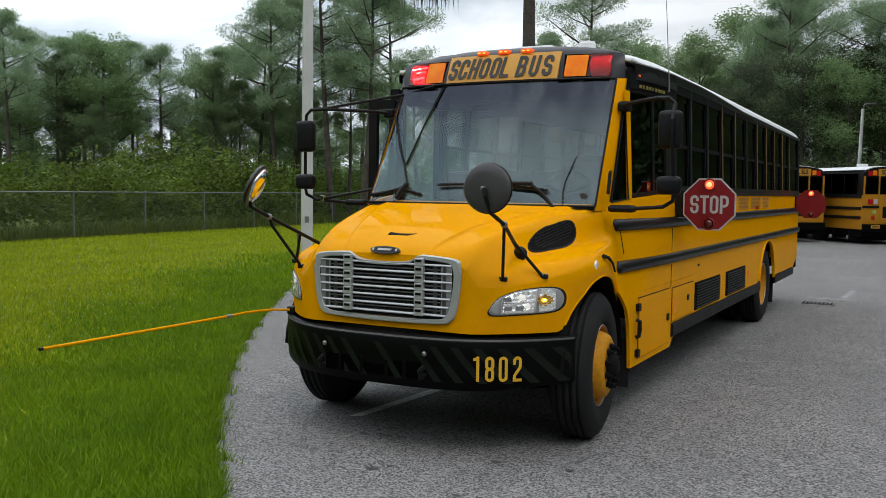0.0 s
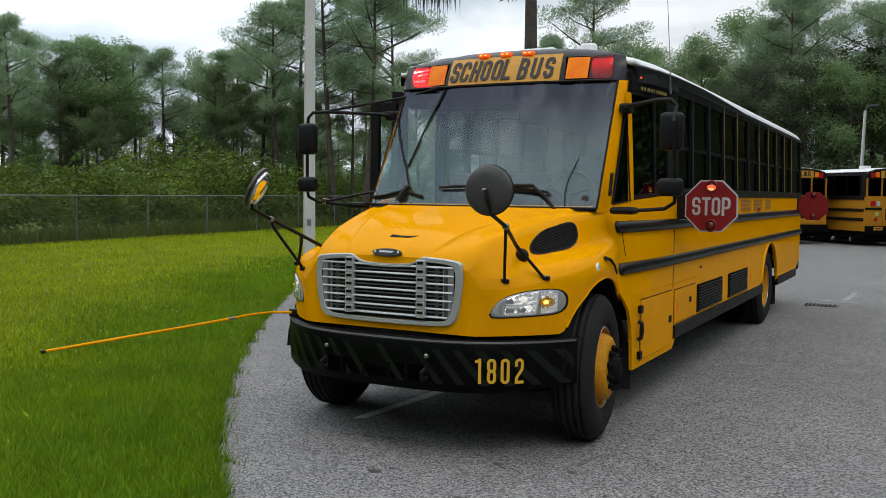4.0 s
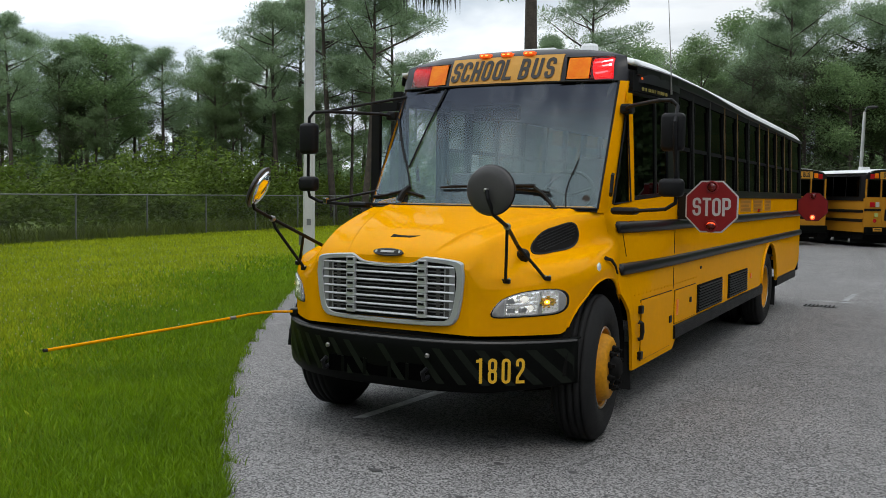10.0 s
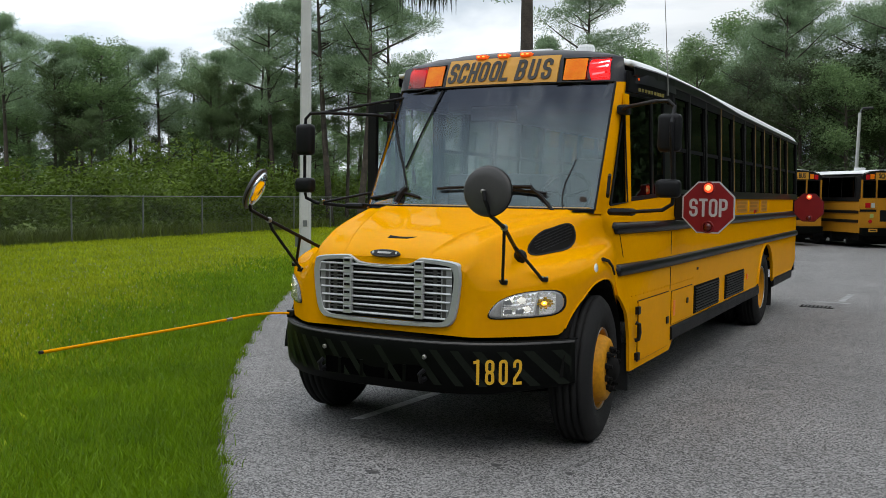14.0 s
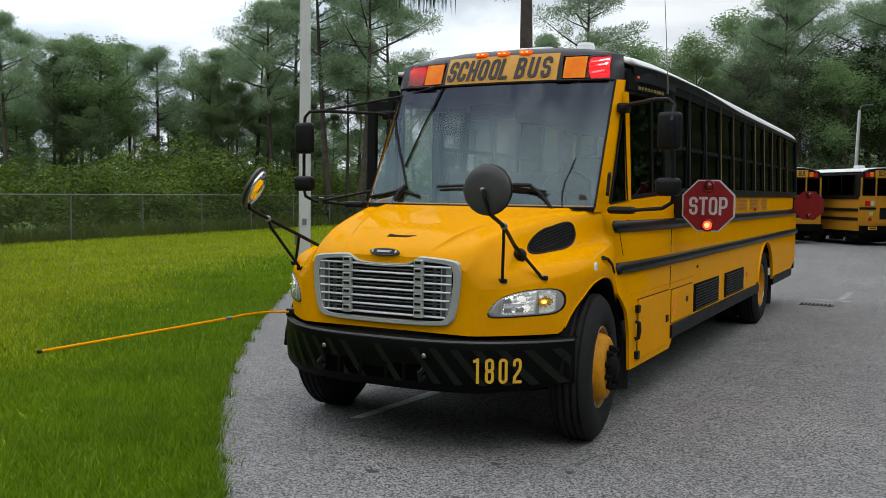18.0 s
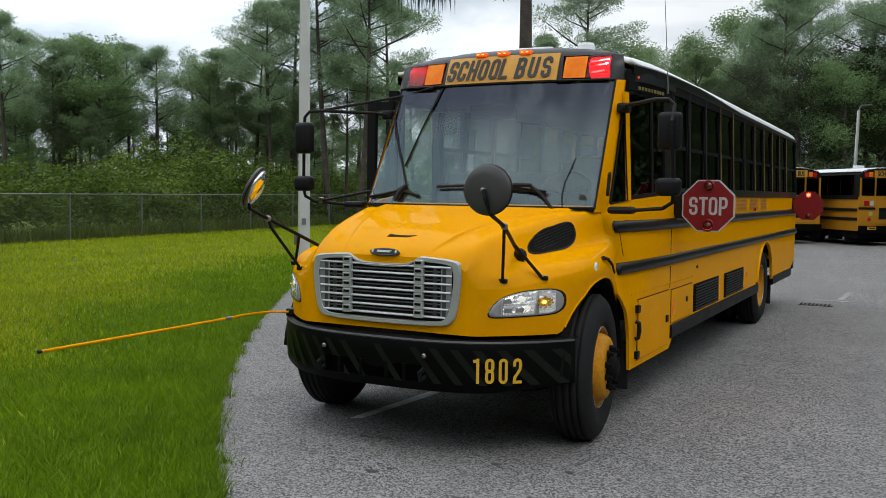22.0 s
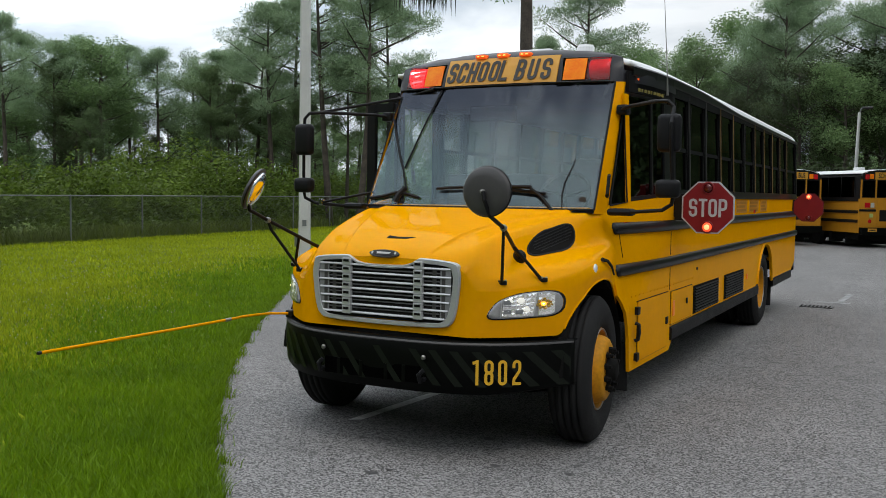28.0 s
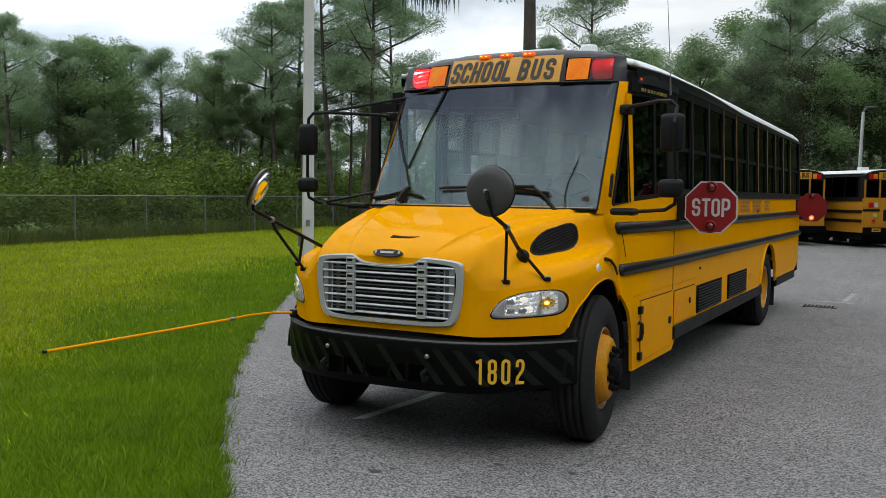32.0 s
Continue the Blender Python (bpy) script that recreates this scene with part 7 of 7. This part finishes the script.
def plant(kind, bearing, dist, height, turn):
    """Puts up a tree of that height, as a turned and scaled copy of one of the grown ones."""
    pool, base = {"pine": (pines, PINE_H), "dark_pine": (dark_pines, PINE_H), "oak": (oaks, OAK_H), "shade": (shades, OAK_H)}[kind]
    i = int(turn * 7.31) % len(pool)
    x, y = spot(bearing, dist)
    k = height / base
    wide = k * (0.9 + 0.25 * math.fmod(abs(turn) * 0.137, 1.0))
    if (kind, i) not in used:
        used.add((kind, i))
        ob = pool[i]
    else:
        ob = copy_thing(pool[i], Matrix())
    ob.matrix_world = Matrix.Translation((x, y, -0.03)) @ pose(0, 0, 0, 0, 0, turn * 47.0) @ Matrix.Diagonal((wide, wide, k, 1))
    return ob


def bear(px):
    """The bearing of a direction px / 1568 of the way across the view."""
    return 28.37 - math.degrees(math.atan((px - 784) / 1630.0))


def top(px, py, dist):
    """The height that reaches up to a level of the view, over a horizon that leans a little."""
    return 1.78 + (329 + 0.0161 * px - py) * dist / 1630.0


rnd_t = random.Random(11)
# the skyline: direction across the view, top, distance, kind
SKY = [(-60, 70, 58, "oak"), (20, 48, 52, "pine"), (60, 75, 60, "pine"), (110, 92, 56, "pine"), (150, 78, 62, "pine"), (200, 66, 55, "oak"), (245, 90, 60, "pine"), (290, 92, 57, "pine"), (335, 100, 62, "oak"),
       (380, 96, 55, "pine"), (415, 88, 60, "pine"), (455, 60, 54, "pine"), (495, 10, 50, "pine"), (530, -10, 52, "pine"), (590, -60, 48, "pine"), (640, -30, 46, "pine"), (690, -20, 50, "pine"), (745, 100, 62, "oak"),
       (1050, -20, 62, "pine"), (965, 62, 80, "pine"), (1000, 80, 90, "oak"), (1100, 78, 85, "oak"), (1150, 92, 90, "pine"), (1200, 78, 75, "oak"), (1250, 60, 70, "oak"), (1300, 40, 66, "oak"),
       (1345, 55, 62, "pine"), (1390, 0, 60, "pine"), (1440, -10, 64, "pine"), (1480, 105, 58, "shade"), (1530, 45, 60, "pine"), (1590, -20, 56, "pine"), (1620, 95, 58, "shade"), (1230, 110, 60, "dark_pine"), (1320, 110, 56, "shade"), (1420, 100, 55, "shade"), (1500, 120, 54, "oak"), (1560, 90, 56, "shade"),
       (795, 150, 58, "oak"), (850, 190, 56, "pine"), (905, 150, 60, "shade"), (960, 170, 57, "pine"), (1020, 150, 60, "shade"), (1090, 140, 62, "oak")]
for i, (px, py, dist, kind) in enumerate(SKY):
    plant(kind, bear(px), dist, top(px, py, dist), i * 1.37 + 0.3)
# the lower storey: broadleaf trees between the pine trunks, many in the shade-coloured leaves
for i in range(17):
    px = -100 + 50 * i + rnd_t.uniform(-14, 14)
    dist = rnd_t.uniform(54, 74)
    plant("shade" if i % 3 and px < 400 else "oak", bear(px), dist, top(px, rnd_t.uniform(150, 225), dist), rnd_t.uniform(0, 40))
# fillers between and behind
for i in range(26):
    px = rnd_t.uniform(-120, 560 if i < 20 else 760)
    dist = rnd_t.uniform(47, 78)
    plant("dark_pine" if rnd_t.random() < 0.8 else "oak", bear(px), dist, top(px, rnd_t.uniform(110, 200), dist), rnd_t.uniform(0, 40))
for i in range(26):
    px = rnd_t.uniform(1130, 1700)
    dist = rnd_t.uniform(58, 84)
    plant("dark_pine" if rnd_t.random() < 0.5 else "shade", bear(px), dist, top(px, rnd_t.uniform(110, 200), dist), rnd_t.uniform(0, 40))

# whatever was grown and not yet put up stands in the woods behind the bus
for kind, pool in (("pine", pines), ("dark_pine", dark_pines), ("oak", oaks), ("shade", shades)):
    for i, ob in enumerate(pool):
        if (kind, i) not in used:
            x, y = spot(bear(830 + 45 * i), 66.0 + 2 * i)
            ob.matrix_world = Matrix.Translation((x, y, -0.03)) @ Matrix.Diagonal((0.7, 0.7, 0.6, 1))

# the tall near pine behind the bus: bare trunk, its crown out of sight but for hanging boughs with moss
x, y = spot(bear(930), 30.0)
tall = thing("pine_tree", "tall pine with a bare trunk and moss-hung boughs behind the bus", "pine tree", at=(x, y, 0))
part("trunk", tubed([(0, 0, -0.1), (0.05, 0, 4), (0.0, 0, 8), (-0.12, 0, 12), (-0.1, 0, 15)], [0.30, 0.24, 0.185, 0.15, 0.06], 12), M_BARK, tall, "straight grey trunk", True)
vs, fs, ms, mf = [], [], [], []
rt = random.Random(5)
bm = bmesh.new()
axis_r = Vector((math.cos(radians(bear(930))), math.sin(radians(bear(930))), 0))
for dx, z, n in ((-3.2, 8.35, 16), (-2.6, 8.6, 10), (-1.0, 8.35, 9), (0.75, 8.55, 5), (-3.8, 8.9, 12), (2.5, 10.2, 14), (-2.2, 10.4, 20), (1.4, 11.6, 18), (-1.4, 12.2, 18), (0, 13.8, 20), (0.3, 14.8, 16)):
    c = axis_r * dx + Vector((0, rt.uniform(-0.4, 0.4), z))
    tube(bm, [(0, 0, z - 0.1 * abs(dx) + 0.5), c * 0.5 + Vector((0, 0, (z + 0.5) * 0.5)), c], [0.05, 0.035, 0.012], 5, False)
    for _ in range(n):
        cc = c + Vector((rt.gauss(0, .32), rt.gauss(0, .32), rt.gauss(0, .14)))
        needle_cloud(vs, fs, cc, rt.uniform(.22, .36), 0.7, 16, rt, 0.16, 0.03)
for _ in range(150):
    c = axis_r * rt.choice((-3.9, -3.5, -3.2, -2.9, -2.6)) + Vector((rt.gauss(0, .2), rt.gauss(0, .2), 8.3 + rt.gauss(0, 0.12)))
    ln = rt.uniform(0.2, 0.75)
    i = len(ms)
    ms += [c + Vector((-.02, 0, 0)), c + Vector((.02, 0, 0)), c + Vector((rt.gauss(0, .04), 0, -ln))]
    mf.append((i, i + 1, i + 2))
part("bough", bm, M_BARK, tall)
raw("crown", vs, fs, M_NEEDLE, tall)
raw("moss", ms, mf, M_MOSS, tall, "hanging grey moss")

# ---- undergrowth behind the fence ----
rs = random.Random(21)
vs, fs = [], []
for i in range(3100):
    t = rs.random()
    p = F0.lerp(F1, t) + Vector((-f_dir.y, f_dir.x, 0)) * rs.uniform(0.9, 7.5)
    hgt = 2.05 + 0.3 * math.sin(p.y * 0.8) + 0.35 * math.sin(p.y * 2.1 + 1) + 1.6 * math.exp(-((p.y - 27.0) / 2.2) ** 2) + rs.gauss(0, 0.25)
    if rs.random() < 0.75 and math.sin(p.y * 2.9 + p.x) + math.sin(p.y * 1.3 - 2.0 * p.x) > 0.75:
        continue                                     # hollows between the bushes
    z = hgt * rs.random() ** 0.55
    leaf_burst(vs, fs, Vector((p.x, p.y, max(0.15, z))), rs.uniform(0.35, 0.8), 42, rs, 0.09)
tagged(raw("undergrowth", vs, fs, M_SHRUB), "tangle of vines and shrubs along the fence", "undergrowth", kind="stuff")
# the shade at the foot of these shrubs comes from their darkened leaf colour
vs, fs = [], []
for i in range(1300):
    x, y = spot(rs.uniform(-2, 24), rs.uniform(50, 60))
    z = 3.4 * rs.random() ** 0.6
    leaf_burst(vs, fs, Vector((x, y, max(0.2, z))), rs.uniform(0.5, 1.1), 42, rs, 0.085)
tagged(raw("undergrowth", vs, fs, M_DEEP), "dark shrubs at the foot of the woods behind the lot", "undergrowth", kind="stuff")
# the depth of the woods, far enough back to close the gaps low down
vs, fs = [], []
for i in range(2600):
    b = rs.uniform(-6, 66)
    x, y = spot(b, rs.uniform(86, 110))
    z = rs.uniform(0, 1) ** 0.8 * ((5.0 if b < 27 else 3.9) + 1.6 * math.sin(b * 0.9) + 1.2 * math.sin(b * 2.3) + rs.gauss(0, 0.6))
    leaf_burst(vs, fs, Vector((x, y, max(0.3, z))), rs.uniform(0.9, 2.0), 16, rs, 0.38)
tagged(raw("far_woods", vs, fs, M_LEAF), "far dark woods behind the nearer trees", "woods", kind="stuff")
# woods that close the place round the lot, behind and beside the viewer
vs, fs = [], []
for i in range(6800):
    b = rs.uniform(66, 360.5) if i < 5200 else rs.uniform(325, 360.5)
    x, y = spot(b, rs.uniform(28, 40) + max(0, b - 340) * 0.6)
    z = rs.uniform(0, 1) ** 0.8 * (12.5 + 2.5 * math.sin(b * 0.31) + 1.5 * math.sin(b * 0.83) + rs.gauss(0, 1.0))
    leaf_burst(vs, fs, Vector((x, y, max(0.3, z))), rs.uniform(0.9, 1.9), 22 if b < 325 else 40, rs, 0.46 if b < 325 else 0.24)
tagged(raw("far_woods", vs, fs, M_LEAF), "dark woods all round the parking lot", "woods", kind="stuff")


# ---- grass ----
rg = np.random.RandomState(3)


def grass_patch(n, sampler, h, w, name, material, label):
    """Bent blades, two quads each, joined into one sheet of turf."""
    xy = sampler(n)
    n = len(xy)
    a = rg.uniform(0, 2 * math.pi, n)
    hh = h * rg.uniform(0.45, 1.25, n)
    ww = w * rg.uniform(0.6, 1.4, n)
    lean = hh * rg.uniform(0.15, 0.9, n)
    la = rg.uniform(0, 2 * math.pi, n)
    dx, dy = np.cos(a) * ww, np.sin(a) * ww
    lx, ly = np.cos(la) * lean, np.sin(la) * lean
    v = np.zeros((n, 5, 3))
    v[:, 0] = np.stack([xy[:, 0] - dx, xy[:, 1] - dy, np.full(n, -0.03)], 1)
    v[:, 1] = np.stack([xy[:, 0] + dx, xy[:, 1] + dy, np.full(n, -0.03)], 1)
    v[:, 2] = np.stack([xy[:, 0] + dx * .8 + lx * .35, xy[:, 1] + dy * .8 + ly * .35, hh * .6 - 0.03], 1)
    v[:, 3] = np.stack([xy[:, 0] - dx * .8 + lx * .35, xy[:, 1] - dy * .8 + ly * .35, hh * .6 - 0.03], 1)
    v[:, 4] = np.stack([xy[:, 0] + lx, xy[:, 1] + ly, hh * .95 - 0.03], 1)
    base = (np.arange(n) * 5)[:, None]
    quads = base + np.array([0, 1, 2, 3])
    tris = base + np.array([3, 2, 4])
    me = bpy.data.meshes.new(name)
    me.from_pydata(v.reshape(-1, 3).tolist(), [], quads.tolist() + tris.tolist())
    me.materials.append(material)
    return tagged(new(name, me), label, "grass", kind="stuff")


EX, EYY = np.array([p[0] for p in EDGE]), np.array([p[1] for p in EDGE])


def on_turf(b0, b1, d0, d1, power):
    def f(n):
        b = np.radians(rg.uniform(b0, b1, n) + rg.normal(0, 5.0, n))
        d = d0 + (d1 - d0) * rg.uniform(0, 1, n) ** power
        x, y = EYE.x - np.sin(b) * d, EYE.y + np.cos(b) * d
        ex = np.interp(y, EYY, EX)
        fx = F0.x + (y - F0.y) / (F1.y - F0.y) * (F1.x - F0.x)
        ok = (x < ex - 0.05 + 0.06 * np.sin(y * 9) * np.sin(y * 3.1)) & (x > fx - 1.2)
        return np.stack([x[ok], y[ok]], 1)
    return f


def split(f, lush):
    """Lush longer turf lies along the asphalt, mown lawn beyond it."""
    def g(n):
        xy = f(n)
        line = np.interp(xy[:, 1], EYY, EX) - 2.5 + 0.35 * np.sin(xy[:, 1] * 1.3) + rg.normal(0, 0.9, len(xy))
        return xy[(xy[:, 0] > line) == lush]
    return g


for lush, material, hk, words in ((True, M_GRASS, 1.15, "lush green turf along the asphalt edge"), (False, M_LAWN, 0.85, "mown yellow-green lawn running to the fence")):
    grass_patch(200000, split(on_turf(28, 72, 2.5, 9.5, 1.0), lush), 0.10 * hk, 0.0033, "grass", material, words)
    grass_patch(140000, split(on_turf(24, 70, 9.0, 20, 1.2), lush), 0.10 * hk, 0.0055, "grass", material, words)
    grass_patch(110000, split(on_turf(20, 66, 18, 48, 1.0), lush), 0.11 * hk, 0.013, "grass", material, words)


def whole_lawn(n):
    """The rest of the lawn, thinner, from the fence to the asphalt on all sides of the viewer."""
    y = rg.uniform(-30, 48, n)
    x = rg.uniform(-27, 16, n)
    ex = np.where(y > -9, np.interp(y, EYY, EX), 3.5 + (-9 - y) * 0.25)
    fx = F0.x + (y - F0.y) / (F1.y - F0.y) * (F1.x - F0.x)
    ok = (x < ex - 0.05) & (x > fx - 1.2)
    return np.stack([x[ok], y[ok]], 1)


for lush, material in ((True, M_GRASS), (False, M_LAWN)):
    grass_patch(230000, split(whole_lawn, lush), 0.09, 0.014, "grass", material, "mown yellow-green lawn round the lot")


def edge_fringe(n):
    y = rg.uniform(-5.0, 9.0, n)
    x = np.interp(y, EYY, EX) + rg.normal(-0.11, 0.065, n) + 0.17 * np.maximum(0, np.sin(y * 11) * np.sin(y * 4.3 + 1) * np.sin(y * 23)) * rg.uniform(0.3, 1.2, n)
    return np.stack([x, y], 1)


grass_patch(18000, edge_fringe, 0.13, 0.0035, "grass_fringe", M_GRASS, "long grass blades hanging over the asphalt edge")

# clover heads in the lawn
cv, cf = [], []
for x, y in split(on_turf(36, 58, 11, 30, 1.0), False)(1900):
    z, r = 0.05 + rg.uniform(0, 0.04), rg.uniform(0.007, 0.013)
    i = len(cv)
    cv += [(x - r, y, z), (x, y - r, z), (x + r, y, z), (x, y + r, z), (x, y, z + r), (x, y, z - r)]
    cf += [(i, i + 1, i + 4), (i + 1, i + 2, i + 4), (i + 2, i + 3, i + 4), (i + 3, i, i + 4), (i + 1, i, i + 5), (i + 2, i + 1, i + 5), (i + 3, i + 2, i + 5), (i, i + 3, i + 5)]
tagged(raw("clover_flowers", cv, cf, M_CLOVER), "tiny pale clover heads scattered in the lawn", "flowers", kind="stuff")


def fence_foot(n):
    t = rg.uniform(0, 1, n)
    off = rg.normal(0.55, 0.35, n)
    return np.stack([F0.x + (F1.x - F0.x) * t - off, F0.y + (F1.y - F0.y) * t], 1)


grass_patch(16000, fence_foot, 0.55, 0.012, "tall_grass", M_WEED, "uncut tall grass along the fence foot")


# ---- what moves: the flashing lamp bodies turn ----
PERIOD, FIRST = 0.797, 0.40     # the red warning lamps alternate; middle of the first pulse on the driver's side
FRONT_STROBE = [
    (0.0, "T"), (0.25, "B"), (0.5, "-"), (0.85, "T"), (0.94, "B"), (1.35, "T"), (1.46, "-"), (1.93, "B"), (2.12, "T"), (2.42, "-"), (2.6, "B"), (2.82, "T"), (3.15, "B"),
    (3.75, "T"), (3.95, "-"), (4.3, "B"), (4.6, "T"), (4.85, "-"), (5.2, "B"), (5.55, "-"), (5.75, "T"), (6.1, "-"), (6.42, "T"), (6.62, "-"), (7.42, "T"), (7.62, "-"),
    (7.95, "T"), (8.08, "-"), (8.42, "B"), (8.62, "-"), (8.95, "T"), (9.06, "B"), (9.25, "-"), (9.42, "T"), (9.75, "B"), (9.87, "-"), (9.96, "B"), (10.06, "-"), (10.42, "T"), (10.55, "-"),
    (10.95, "T"), (11.1, "-"), (11.42, "B"), (11.62, "-"), (11.93, "B"), (12.15, "T"), (12.3, "-"), (12.93, "B"), (13.12, "T"), (13.3, "-"), (13.9, "T"), (14.12, "-"),
    (14.5, "B"), (14.8, "T"), (15.0, "-"), (15.4, "B"), (15.7, "T"), (16.0, "-"), (16.42, "T"), (16.62, "-"), (16.92, "T"), (17.15, "-"), (17.42, "T"), (17.65, "-"), (17.93, "B"), (18.15, "-"),
    (18.42, "T"), (18.7, "-"), (19.42, "B"), (19.7, "-"), (20.42, "T"), (20.65, "-"), (21.42, "B"), (21.65, "-"), (22.42, "T"), (22.65, "-"), (22.93, "B"), (23.15, "-"), (23.93, "T"), (24.12, "-"),
    (24.93, "T"), (25.12, "-"), (25.8, "B"), (26.1, "T"), (26.3, "-"), (26.8, "B"), (27.1, "-"), (27.93, "B"), (28.35, "T"), (28.56, "-"), (28.93, "B"), (29.15, "-"), (29.42, "B"), (29.65, "-"),
    (30.42, "B"), (30.65, "-"), (31.42, "T"), (31.65, "-")]
REAR_STROBE = [
    (0.0, "T"), (0.25, "B"), (0.5, "-"), (0.92, "B"), (1.26, "T"), (1.65, "-"), (2.12, "T"), (2.32, "B"), (2.78, "-"), (3.12, "B"), (3.65, "-"), (4.2, "T"), (4.6, "B"), (4.9, "-"),
    (5.42, "B"), (5.7, "T"), (6.1, "B"), (6.3, "-"), (6.42, "T"), (6.62, "-"), (6.93, "B"), (7.15, "-"), (7.95, "T"), (8.1, "-"), (8.93, "B"), (9.2, "-"), (9.45, "T"), (9.7, "-"), (9.78, "B"), (10.05, "T"), (10.35, "-"),
    (10.93, "T"), (11.15, "-"), (11.93, "B"), (12.12, "-"), (12.93, "T"), (13.12, "-"), (13.9, "T"), (14.1, "-"), (14.7, "B"), (15.2, "T"), (15.6, "-"), (16.42, "B"), (16.65, "-"), (19.93, "B"), (20.15, "-"), (20.93, "B"), (21.15, "-"),
    (21.93, "T"), (22.15, "-"), (24.42, "B"), (24.65, "-"), (26.0, "T"), (26.3, "B"), (26.6, "-"), (27.93, "T"), (28.06, "B"), (28.3, "-"), (28.65, "T"), (28.76, "B"), (29.12, "-"), (29.93, "T"), (30.15, "-"),
    (30.93, "B"), (31.15, "-"), (31.42, "T"), (31.65, "-"), (31.93, "B")]


def turning(ob, spans, lit_angle=0.0):
    """Rows that turn a lamp body by half a turn into its lit spans (start, end) and out again, in three quick steps."""
    home = ob.location.copy()
    rows, state = [(0.0, 0 if spans and spans[0][0] <= 0 else 180)], None
    for a, b in spans:
        if a > 0:
            for i, ang in enumerate((180, 120, 60, 0)):
                rows.append((a - 0.05 + i / 30, ang))
        if b < 32:
            for i, ang in enumerate((0, 60, 120, 180)):
                rows.append((b - 0.05 + i / 30, ang))
    last = rows[-1][1]
    rows.append((32.0, last))
    clean, seen = [], -1
    for t, ang in rows:
        f = frame(t)
        if f > seen:
            clean.append((t, ang))
            seen = f
    walk(ob, [(t, pose(*home, ang)) for t, ang in clean])


def spans_of(events, tag):
    """The spans in which one lamp is lit; a short pulse is drawn out into the dark time after or before it."""
    out = []
    for i, (t, k) in enumerate(events):
        if k != tag:
            continue
        end, nxt = (events[i + 1][0], events[i + 1][1]) if i + 1 < len(events) else (32.5, "-")
        if end - t < 0.24:
            if i and events[i - 1][1] == "-":
                t -= 0.05
            if nxt == "-":
                end += 0.05
        out.append((t, end))
    return out


def motions():
    for s in (1, -1):
        spans = []
        for k in range(-1, 42):
            mid = FIRST + PERIOD * (k if s > 0 else k + 0.5)
            a, b = mid - 0.215, mid + 0.225
            if b > 0.12 and a < 32:
                spans.append((a, b))
        turning(flashers[s], spans)
    for words, events in ((True, FRONT_STROBE), (False, REAR_STROBE)):
        for tag in "TB":
            turning(strobes[(words, tag)], spans_of(events, tag))


motions()
